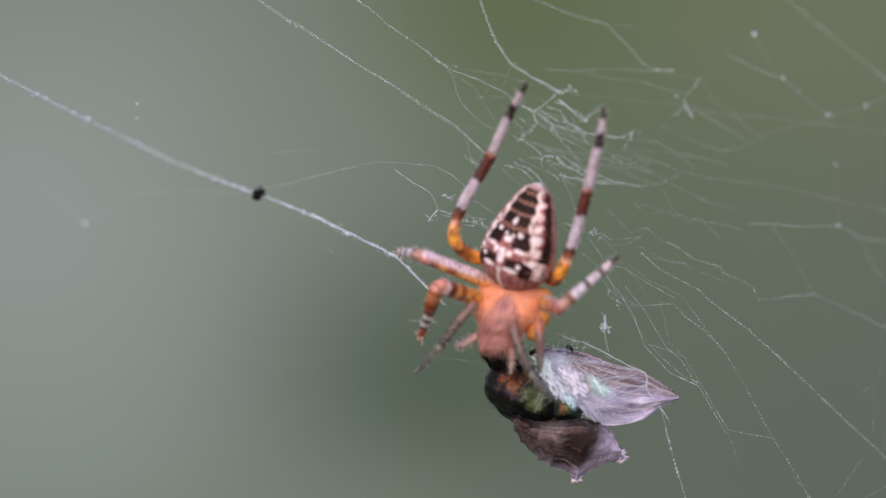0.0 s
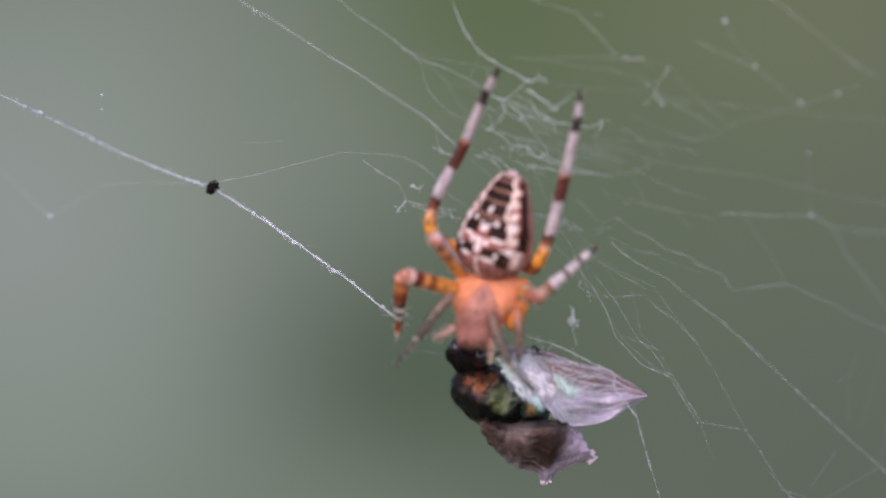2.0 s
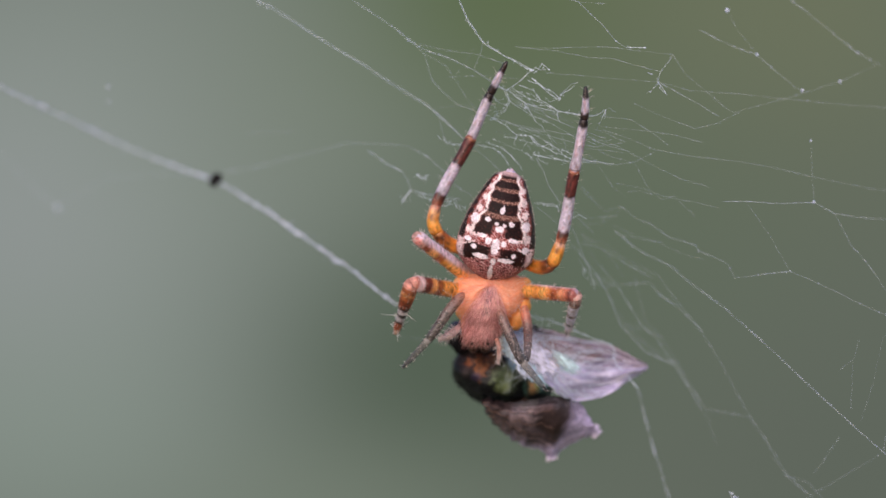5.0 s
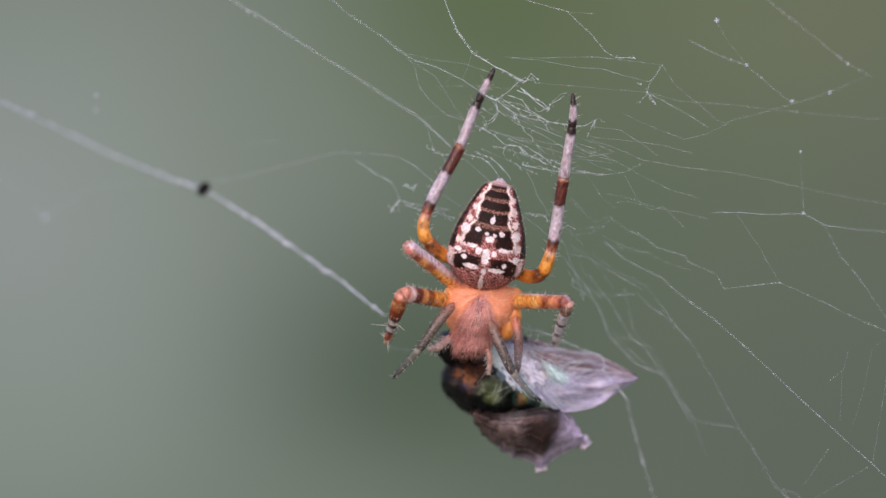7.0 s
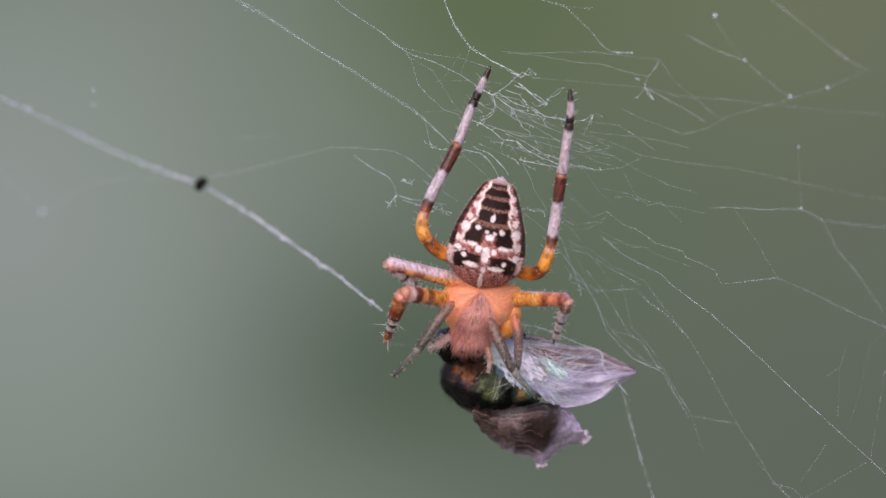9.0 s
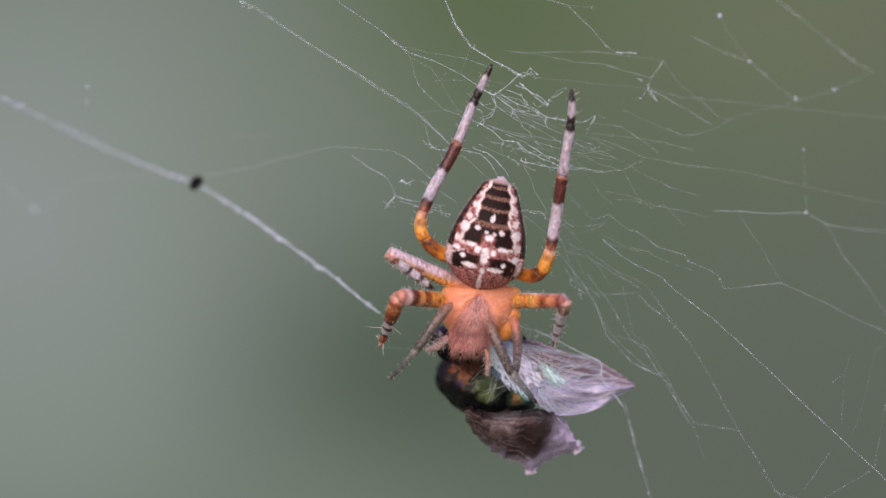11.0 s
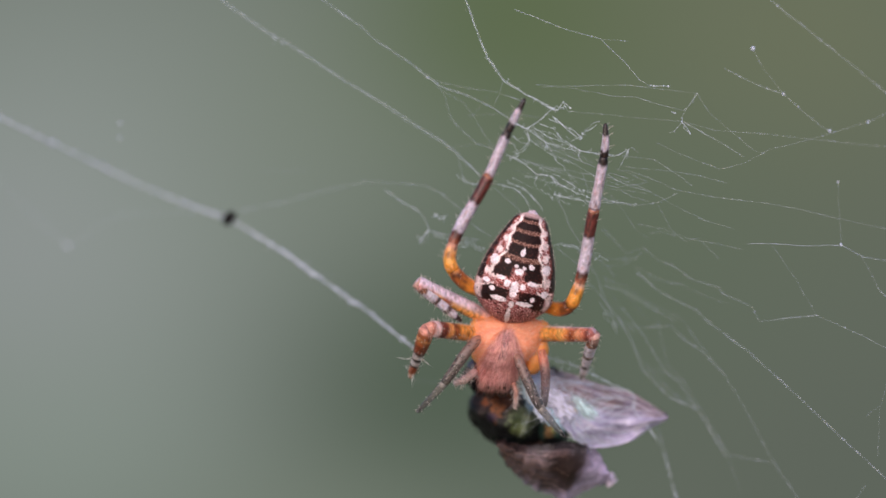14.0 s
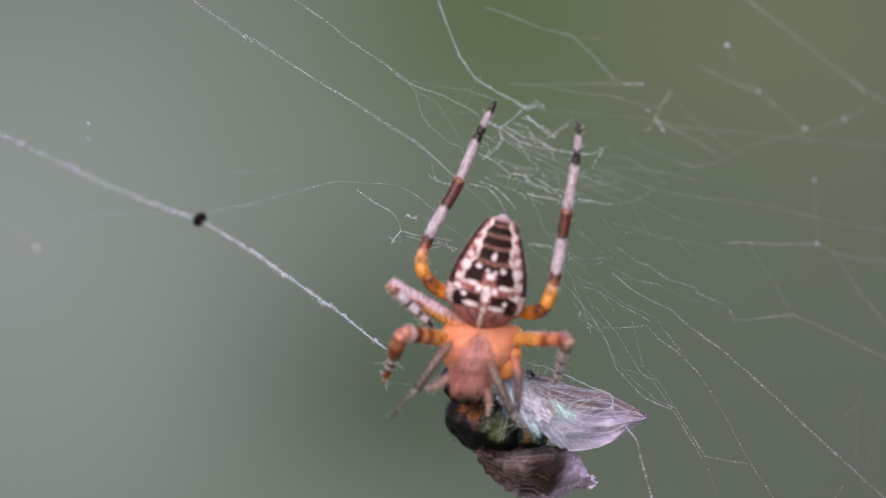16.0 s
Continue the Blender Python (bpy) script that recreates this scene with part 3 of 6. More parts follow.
thread([(20.53, -3.24, -14.58), (21.87, -3.56, -14.98), (22.39, -3.62, -15.5), (23.05, -3.65, -16.31)], r=0.0255, mat=SILK_FAINT)
thread([(19.65, -3.23, -13.34), (20.98, -3.31, -14.92), (22.02, -3.45, -15.79)], r=0.0153, mat=SILK_FAINT)
thread([(28.17, -7.63, -4.11), (26.21, -6.69, -5.86), (25.61, -5.88, -9.01), (24.98, -5.27, -11.13)], r=0.0102, mat=SILK_FAINT, beads=3)
thread([(15.54, -2.58, -10.42), (15.97, -2.43, -11.8), (16.29, -2.35, -12.69)], r=0.0136, mat=SILK_FAINT)
# by the upper legs
thread([(1.84, -2.17, 8.1), (3.04, -2.4, 7.46), (3.74, -2.49, 6.82), (4.62, -2.73, 6.74), (5.15, -2.79, 6.21), (6.2, -3, 5.67), (7.08, -3.19, 5.32), (9.69, -3.9, 4.95)], r=0.0234, mat=SILK_BRIGHT)
thread([(1.28, -1.63, 6.24), (2.34, -1.9, 5.99), (3.04, -1.98, 5.35), (3.47, -1.95, 4.57)], r=0.0208, mat=SILK_BRIGHT)
thread([(1.1, -1.54, 6.07), (1.99, -1.65, 5.28), (2.76, -1.74, 4.57)], r=0.0136)
thread([(2.58, -2.75, 9.88), (3.1, -2.86, 9.63), (3.56, -3.05, 9.9), (4.08, -3.27, 10.24), (4.68, -3.57, 10.83)], r=0.0312, mat=SILK_BRIGHT)
thread([(3.1, -2.86, 9.63), (3.32, -2.77, 8.86), (3.04, -2.58, 8.33), (2.51, -2.37, 8.09), (2.16, -2.2, 7.75)], r=0.0260, mat=SILK_BRIGHT)
thread([(4.26, -3.48, 11.01), (4.96, -3.63, 10.72), (5.34, -3.84, 11.2), (5.76, -3.9, 10.85)], r=0.0286, mat=SILK_BRIGHT)
thread([(4.68, -3.46, 10.31), (5.48, -3.59, 9.7), (6.01, -3.69, 9.45), (6.46, -3.74, 9.03)], r=0.0312, mat=SILK_BRIGHT)
thread([(3.94, -3.16, 9.9), (4.79, -3.36, 9.61), (5.21, -3.36, 9.01), (5.84, -3.48, 8.65), (6.36, -3.57, 8.3), (6.26, -3.46, 7.91)], r=0.0234, mat=SILK_BRIGHT)
thread([(6.36, -3.71, 9.03), (6.7, -3.91, 9.51), (7.15, -4.13, 9.92), (7.53, -4.27, 10.02)], r=0.0186)
thread([(3.38, -2.91, 9.48), (4.44, -3.07, 8.67), (5.49, -3.32, 8.38), (7.58, -3.88, 8.04), (8.69, -4.2, 7.96), (9.31, -4.46, 8.33), (9.18, -4.32, 7.85)], r=0.0208, mat=SILK_BRIGHT)
thread([(3.1, -2.84, 9.56), (4.26, -3.12, 9.19), (5.67, -3.29, 7.95), (7.24, -3.62, 7.24)], r=0.0155)
thread([(3.39, -2.79, 8.85), (4.79, -3.1, 8.31), (6.19, -3.4, 7.7), (7.76, -3.74, 7.06), (9.26, -4.08, 6.52)], r=0.0136)
thread([(2.15, -2.49, 9.22), (2.75, -2.58, 8.79), (3.39, -2.75, 8.64)], r=0.0155)
thread([(1.91, -2.17, 7.99), (4.09, -2.7, 7.38), (6.2, -3.25, 6.94), (7.94, -3.71, 6.64), (9.68, -4.1, 6), (10.72, -4.36, 5.71)], r=0.0124)
thread([(2.34, -2.12, 7.11), (4.1, -2.58, 6.74), (6.2, -3.12, 6.31), (7.6, -3.48, 6.01), (10.37, -4.24, 5.64)], r=0.0153, mat=SILK_FAINT)
thread([(3.04, -2.44, 7.63), (5.15, -2.93, 6.91), (7.25, -3.43, 6.3), (8.64, -3.79, 6.01), (10.37, -4.36, 6.27)], r=0.0124)
thread([(4.8, -2.56, 5.61), (5.86, -2.82, 5.33), (7.25, -3.19, 5.07), (8.3, -3.5, 5.03)], r=0.0260, mat=SILK_BRIGHT)
thread([(4.98, -2.56, 5.33), (5.44, -2.54, 4.56), (5.69, -2.46, 3.74), (6.15, -2.45, 3.04), (6.47, -2.43, 2.44)], r=0.0174)
thread([(4.09, -2.65, 7.1), (4.27, -2.56, 6.39), (4.63, -2.56, 5.86)], r=0.0136)
thread([(6.37, -3.36, 7.25), (6.72, -3.29, 6.37), (6.9, -3.17, 5.49)], r=0.0112)
thread([(8.3, -3.59, 5.48), (9, -3.62, 4.6), (9.7, -3.62, 3.55), (10.57, -3.74, 2.85)], r=0.0170, mat=SILK_FAINT)
thread([(4.99, -2.01, 2.58), (5.69, -2.18, 2.37), (6.5, -2.43, 2.4)], r=0.0234, mat=SILK_BRIGHT)
thread([(4.99, -1.97, 2.34), (5.87, -2.09, 1.63), (6.51, -2.17, 1.1)], r=0.0149)
thread([(-0.85, -1.09, 6.72), (-0.71, -1.06, 6.36), (0.57, -1.4, 6.14)], r=0.0182, mat=SILK_BRIGHT)
thread([(-1.14, -1.29, 8.13), (-0.85, -1.12, 6.86), (-0.68, -1.1, 6.5)], r=0.0124)
thread([(-0.32, -1.97, 10.3), (0.57, -2.44, 11.34), (1.09, -2.77, 12.21)], r=0.0102, mat=SILK_FAINT)
thread([(-0.5, -1.95, 10.48), (1.98, -2.7, 10.55), (4.08, -3.27, 10.24)], r=0.0136, mat=SILK_FAINT)
thread([(-1.38, -1.3, 8.56), (0.57, -1.91, 8.71), (2.33, -2.37, 8.34)], r=0.0119, mat=SILK_FAINT)
thread([(2.51, -2.11, 6.76), (2.55, -1.91, 5.7), (2.45, -1.73, 5)], r=0.0119, mat=SILK_FAINT)
thread([(7.72, -2.99, 3.38), (8.32, -3.07, 2.85), (9.02, -3.13, 2.15)], r=0.0149)
thread([(7.8, -2.57, 1.17), (9.02, -2.96, 1.27), (9.89, -3.31, 1.72)], r=0.0170, mat=SILK_FAINT)
thread([(7.74, -2.43, 0.57), (8.69, -2.61, 0.04), (9.74, -2.72, -1.02), (10.45, -2.72, -2.08)], r=0.0153, mat=SILK_FAINT)
thread([(7.64, -2.09, -1.03), (8.07, -2.07, -1.73), (8.88, -2.21, -2.26), (9.12, -2.24, -2.51)], r=0.0174)
# left side
thread([(-16.49, 11.82, 4.62), (-12.72, 8.12, 5.22), (-9.83, 5.23, 5.88), (-7.08, 2.5, 6.5), (-5.16, 0.7, 6.38), (-3, -0.34, 6.17), (-1.92, -0.53, 5.56), (-0.64, -0.68, 4.38)], r=0.0186, beads=7)
thread([(-5.67, 1.27, 5.96), (-4.43, 0.31, 5.11), (-3.43, 0.12, 4.54), (-3.07, 0.13, 3.97), (-2.9, 0.19, 3.4)], r=0.026)
thread([(-2.9, 0.19, 3.4), (-2.11, 0, 3.18), (-1.14, -0.26, 3), (0.21, -0.63, 2.81)], r=0.028)
thread([(-2.9, 0.19, 3.4), (-3.29, 0.39, 2.97), (-3.51, 0.53, 2.61)], r=0.036, mat=SILK_BRIGHT)
thread([(-2.57, -0.11, 4.39), (-2.21, -0.16, 4.1), (-1.78, -0.34, 4.39)], r=0.034, mat=SILK_BRIGHT)
thread([(-33.28, 23.74, 7.73), (-31.14, 25.58, 5.4), (-28.96, 23.91, 3.39), (-27.88, 23.04, 2.6), (-26.33, 21.42, 3.36), (-24.15, 19.08, 4.68), (-20.36, 15.46, 4.81), (-16.49, 11.82, 4.62)], r=0.0161, beads=3)
thread([(-13.85, 8.39, 7.26), (-11.91, 6.6, 7.28), (-10.49, 5.23, 7.34)], r=0.0136, mat=SILK_FAINT)
thread([(-22.66, 5.69, 10.65), (-22.78, 6.95, 10.27), (-23.04, 9.99, 9.36)], r=0.0119, mat=SILK_FAINT, beads=2)
thread([(-10.03, 2.23, 9.7), (-10.09, 2.8, 9.22)], r=0.0136, mat=SILK_FAINT)
thread([(-10.56, 6.88, 1.14), (-9.68, 6.16, 0.59), (-8.66, 5.2, 0.47)], r=0.0119, mat=SILK_FAINT)
# right below the fly
thread([(11.21, -1.6, -8.83), (11.39, -1.56, -9.29), (12.15, -1.21, -12.19), (13.13, -0.86, -15.37), (13.56, -0.73, -16.7)], r=0.0425, mat=SILK_FAINT, beads=5)
thread([(-3.9, 2.36, -5.95), (-2.59, 2, -6.09), (-1.4, 1.66, -6.19), (0.29, 1.21, -6.5)], r=0.0170, mat=SILK_FAINT)
thread([(1.29, 1.04, -7.14), (0.57, 1.31, -7.44), (-0.5, 1.45, -6.51), (-1.58, 1.71, -6.15)], r=0.0136, mat=SILK_FAINT)
# fine parallel lines between the hind legs
thread([(3.25, -2.77, 8.96), (4.58, -2.99, 8.07), (5.91, -3.27, 7.5), (7.24, -3.52, 6.72), (8.57, -3.81, 6.22)], r=0.0104, beads=4, mat=SILK_BRIGHT)
thread([(3.63, -2.89, 8.99), (4.51, -3.05, 8.49), (5.42, -3.29, 8.31), (6.33, -3.49, 7.95), (7.2, -3.66, 7.49)], r=0.0255, beads=3, mat=SILK_FAINT)
thread([(2.93, -2.75, 9.35), (3.67, -2.89, 8.96), (4.44, -2.99, 8.28), (5.18, -3.13, 7.89), (5.91, -3.29, 7.6)], r=0.0187, beads=5, mat=SILK_FAINT)
thread([(2.97, -2.25, 6.79), (4.17, -2.54, 6.46), (5.36, -2.81, 6.03), (6.55, -3.13, 5.81), (7.74, -3.41, 5.42)], r=0.0094, beads=5, mat=SILK_BRIGHT)
thread([(2.34, -2.02, 6.58), (3.22, -2.2, 6.15), (4.06, -2.37, 5.76), (4.94, -2.56, 5.37), (5.82, -2.72, 4.87)], r=0.0078, beads=3, mat=SILK_BRIGHT)
thread([(3.92, -2.62, 7.2), (5.11, -2.87, 6.67), (6.31, -3.08, 5.92), (7.46, -3.34, 5.52), (8.65, -3.59, 4.96)], r=0.0114, beads=5, mat=SILK_BRIGHT)
thread([(9.83, -3.08, 0.63), (10.56, -3.25, 0.42), (11.26, -3.44, 0.32), (11.99, -3.62, 0.11), (12.71, -3.83, 0.07)], r=0.0145, beads=3, mat=SILK_FAINT)
thread([(9.79, -3.16, 1.13), (11.19, -3.44, 0.42), (12.57, -3.78, 0.04), (13.96, -4.06, -0.63), (15.34, -4.39, -1.05)], r=0.0119, beads=5, mat=SILK_FAINT)
thread([(8.08, -3.77, 6.71), (9.99, -4.21, 6.06), (11.9, -4.56, 4.97), (13.8, -4.94, 4.02), (15.66, -5.38, 3.42)], r=0.0170, beads=2, mat=SILK_FAINT)
thread([(8.8, -4.11, 7.33), (10.4, -4.54, 7.11), (12.02, -5, 6.95), (13.6, -5.41, 6.66), (15.21, -5.8, 6.2)], r=0.0170, beads=3, mat=SILK_FAINT)
thread([(9.87, -3.71, 3.76), (11.47, -4.13, 3.44), (13.06, -4.49, 2.84), (14.68, -4.91, 2.55), (16.26, -5.31, 2.16)], r=0.0136, beads=4, mat=SILK_FAINT)
thread([(4.33, -3.05, 8.77), (4.58, -3.02, 8.25), (5.04, -3.02, 7.54), (5.36, -3.08, 7.36)], r=0.0156, mat=SILK_BRIGHT)
thread([(4.47, -3.38, 10.2), (5.17, -3.53, 9.92), (5.73, -3.6, 9.39), (6.43, -3.71, 8.92), (6.5, -3.8, 9.27), (7.09, -4.05, 9.61), (7.36, -4.17, 9.82)], r=0.0234, mat=SILK_BRIGHT)
thread([(3.45, -2.99, 9.76), (4.23, -3.11, 9.23), (4.58, -3.18, 9.05), (5.56, -3.41, 8.69), (6.33, -3.55, 8.26), (7.72, -3.92, 8.04), (8.52, -4.13, 7.89)], r=0.0208, mat=SILK_BRIGHT)
thread([(2.83, -2.4, 7.77), (4.23, -2.72, 7.23), (5.64, -3.08, 6.94), (6.24, -3.12, 6.24)], r=0.0136)
thread([(9.28, -4.44, 8.3), (9.11, -4.32, 7.95), (8.77, -4.07, 7.19)], r=0.0156, mat=SILK_BRIGHT)
thread([(8.53, -3.99, 7.16), (9.47, -4.2, 6.8), (10.51, -4.41, 6.3)], r=0.0221, mat=SILK_FAINT)
thread([(7.97, -3.75, 6.81), (9.02, -3.95, 6.21), (9.36, -4.09, 6.38)], r=0.0156, mat=SILK_BRIGHT)
thread([(8.88, -3.82, 5.76), (9.58, -3.96, 5.4), (10.52, -4.19, 5.15)], r=0.0221, mat=SILK_FAINT)
thread([(1.98, -1.86, 6.31), (2.87, -2.07, 6.05), (3.4, -2.12, 5.52), (3.96, -2.16, 4.88), (4.1, -2.16, 4.63)], r=0.0260, mat=SILK_BRIGHT)
# snarl between the leg tips
thread([(2.47, -2.73, 9.95), (2.89, -2.81, 9.7), (3.1, -2.79, 9.31), (3.25, -2.75, 8.89), (2.97, -2.59, 8.51), (2.68, -2.47, 8.3)], r=0.0182, mat=SILK_BRIGHT)
thread([(2.89, -2.81, 9.7), (3.52, -2.97, 9.55), (4.09, -3.12, 9.48), (4.72, -3.28, 9.33), (5.14, -3.32, 8.9)], r=0.0156, mat=SILK_BRIGHT)
thread([(3.52, -2.97, 9.55), (3.95, -3, 9.06), (4.26, -3.05, 8.84), (4.37, -2.98, 8.35)], r=0.0156, mat=SILK_BRIGHT)
thread([(4.26, -3.05, 8.84), (4.96, -3.21, 8.63), (5.66, -3.42, 8.62), (6.26, -3.49, 8.05)], r=0.0135, mat=SILK_BRIGHT)
thread([(1.98, -2.37, 8.87), (2.4, -2.44, 8.59), (2.33, -2.35, 8.24), (2.76, -2.5, 8.37)], r=0.0114, mat=SILK_BRIGHT)
thread([(2.26, -2.51, 9.15), (2.54, -2.56, 9), (2.89, -2.68, 9.07)], r=0.0104, mat=SILK_BRIGHT)
thread([(4.96, -3.63, 10.72), (5.41, -3.82, 10.99), (5.62, -3.8, 10.57), (5.9, -3.9, 10.64)], r=0.0156, mat=SILK_BRIGHT)
thread([(4.61, -3.51, 10.65), (4.95, -3.69, 11), (5.34, -3.76, 10.78)], r=0.0156, mat=SILK_BRIGHT)
thread([(5.56, -3.49, 9.11), (5.77, -3.5, 8.83), (6.32, -3.7, 9.03), (6.43, -3.71, 8.92)], r=0.0156, mat=SILK_BRIGHT)
thread([(3.78, -2.48, 6.71), (3.61, -2.35, 6.33), (3.75, -2.33, 6.04)], r=0.0135, mat=SILK_BRIGHT)
thread([(4.59, -2.72, 6.7), (4.87, -2.72, 6.32), (5.15, -2.77, 6.1), (5.5, -2.87, 6.1)], r=0.0208, mat=SILK_BRIGHT)
thread([(4.84, -2.56, 5.54), (5.33, -2.68, 5.4), (5.85, -2.85, 5.47), (6.42, -2.97, 5.25), (6.84, -3.04, 4.97)], r=0.0156, mat=SILK_BRIGHT)
thread([(5.89, -2.92, 5.78), (6.03, -3.03, 6.1), (5.85, -3.06, 6.52)], r=0.0094, mat=SILK_BRIGHT)
thread([(9.28, -4.44, 8.3), (9.52, -4.54, 8.44), (9.73, -4.58, 8.29)], r=0.0125, mat=SILK_BRIGHT)
# finer lines of the lower sheet
thread([(6.36, 0, 0.68), (7.47, 0, -0.26), (8.75, 0, -1.85), (9.71, 0, -3.43), (10.35, 0, -5.17), (11.94, 0, -6.91), (13.85, 0, -7.76), (15.51, 0, -10.61)], r=0.02, beads=6)
thread([(7.63, 0, 0.05), (9.06, 0, -0.26), (10.33, 0, -1.05), (12.4, 0, -2.24)], r=0.016, beads=3)
thread([(9.07, 0, -1.37), (10.34, 0, -2.95), (11.78, 0, -5.33), (12.73, 0, -6.12), (13.69, 0, -7.7)], r=0.016, beads=3)
thread([(6.67, 0, 1.8), (7.47, 0, 0.69), (8.59, 0, -2.32), (9.55, 0, -2.95)], r=0.014, beads=3)
tuft(hung((8.43, 0, -2.26)), 0.5, 9, r=0.012, lean=1.0)
tuft((6.96, -2, 1.97), 0.8, 14, r=0.016, lean=0.3)
tuft((-0.72, -0.5, 2.61), 0.9, 14, r=0.016, lean=0.25)
thread([(-1.27, -0.8, 4.31), (-0.32, -0.8, 3.85), (0.9, -0.8, 3.04)], r=0.02)
thread([(-1.67, -0.5, 2.77), (-0.72, -0.5, 2.61), (0.5, -0.5, 2.28)], r=0.022, mat=SILK_BRIGHT)
thread([(5.75, -2, 2.43), (6.96, -2, 1.97), (7.77, -2, 1.49), (8.59, -2, 0.55)], r=0.016)
tuft((12.47, -5.72, 9.89), 0.6, 5, r=0.022, lean=1.0)
tuft((-2.21, -0.19, 4.25), 0.5, 5, r=0.015)
tuft((-3.36, 0.44, 2.83), 0.5, 5, r=0.015)
tuft((-0.68, -1.1, 6.5), 0.6, 4, r=0.015)
tuft((17.42, -2.02, -16), 0.5, 26, r=0.03, lean=0.7)
tuft((-12.32, 0.65, 15.22), 0.7, 4, r=0.015)
for c, q in (((16.59, -7.83, 14.24), 0.135), ((18.42, -7.83, 11.52), 0.098), ((21.14, -8.2, 9.3), 0.105), ((21.94, -7.08, 2.49), 0.090), ((23.36, -8.97, 9.81), 0.098), ((-27.88, 23.04, 2.6), 0.165), ((-22.76, 6.74, 10.33), 0.090), ((-23.03, 9.56, 9.49), 0.075), ((21.7, -7.76, 6.24), 0.068)):
    v, f, t = ellipsoid(hung(c), q, q, q * 1.1, lambda p: (1, 1, 1), nu=12, nv=8, rough=0.4)
    mesh_object("silk_knot", v, f, SILK, web)
# the guy line at the side, in two rigid runs that meet at a dark speck
SPECK = tuple(hung((-16.09, 11.5, 4.31)))
guy_upper = cord([(-34.12, 7.72, 12.59), (-29.3, 10.59, 10.05), (-26.32, 14.84, 8.56), (-24.32, 16.87, 7.56), (-22.21, 16.86, 6.56), (-18.31, 13.46, 5.03), (-16.69, 12.03, 4.51), (-16.09, 11.5, 4.31)], 0.03, strands=4, spread=0.07, clumps=70)
guy_middle = cord([(-16.09, 11.5, 4.31), (-15.3, 10.84, 3.85), (-14.51, 10.18, 3.4), (-11.79, 7.93, 1.7), (-9.88, 6.38, 0.4), (-8.18, 4.99, -0.77), (-7.65, 4.57, -1.13)], 0.036, clumps=50)
guy_end = cord([(-7.65, 4.57, -1.13), (-6.68, 3.78, -1.78), (-5.2, 2.6, -2.93), (-3.89, 1.95, -3.93)], 0.034, clumps=14)
JOINT = tuple(hung((-7.65, 4.57, -1.13)))
v, f, t = merge([ellipsoid(SPECK, 0.36, 0.3, 0.42, lambda q: lin(20, 16, 18), turn=-30, rough=0.5), ellipsoid((SPECK[0] + 0.2, SPECK[1] - 0.05, SPECK[2] + 0.15), 0.22, 0.2, 0.25, lambda q: lin(30, 22, 24), rough=0.6)])
speck = mesh_object("debris_speck", v, f, BRISTLY, web, "black crumb stuck on the silk line", t)



def build_flake():
    """A loose shred of silk beside the prey."""
    rn = random.Random(4)
    pieces = []
    for _ in range(16):
        p = Vector((rn.gauss(0, 0.14), rn.gauss(0, 0.08), rn.gauss(0, 0.24)))
        q = p + Vector((rn.gauss(0, 0.2), rn.gauss(0, 0.1), rn.gauss(0, 0.25)))
        pieces.append(tube([p, p.lerp(q, 0.5) + Vector((rn.gauss(0, 0.08), 0, rn.gauss(0, 0.08))), q], lambda s: 0.035, 5))
    pieces.append(tube(spline([(-0.2, 0, 1.0), (0.1, 0, 0.4), (0, 0, 0), (0.05, 0, -0.6), (0.3, 0, -1.6)], 0.1), lambda s: 0.01, 4))
    v, f, _ = merge([(a, b, []) for a, b, _ in pieces])
    return tagged(mesh_object("silk_flake", v, f, SILK_BRIGHT), "loose white flake of silk beside the fly", "silk")


flake = build_flake()


# ---- the spider ----
ORANGE, AMBER, BROWN, DARK, PALE, GREYPINK = lin(228, 146, 58), lin(228, 158, 76), lin(88, 40, 36), lin(44, 29, 29), lin(192, 179, 194), lin(206, 160, 156)
spider = new("garden_spider")
spider.location = tuple(c * MM for c in (2.33, -2.5, -2.44))
tagged(spider, "orange and brown garden spider with white cross and banded legs", "spider")


def bristles(parent, path, radius, count, length, tint, along=0.5, r=0.011, seed=1):
    """Stiff hairs standing off a limb, leaning towards its tip."""
    rn = random.Random(seed)
    pieces = []
    for _ in range(count):
        i = rn.randrange(1, len(path) - 1)
        d = (path[i + 1] - path[i - 1]).normalized()
        u = d.cross(Vector((0.13, 1.0, 0.07))).normalized()
        a = rn.uniform(0, 2 * math.pi)
        o = u * math.cos(a) + d.cross(u) * math.sin(a)
        b = path[i] + o * radius(i / (len(path) - 1)) * 0.9
        k = length * rn.uniform(0.5, 1.2)
        pieces.append(spike(b, b + (o + d * along) * k, r * rn.uniform(0.7, 1.3), tint, d * 0.05 * k))
    v, f, t = merge(pieces)
    return mesh_object("bristles", v, f, HAIR, parent, tints=t)


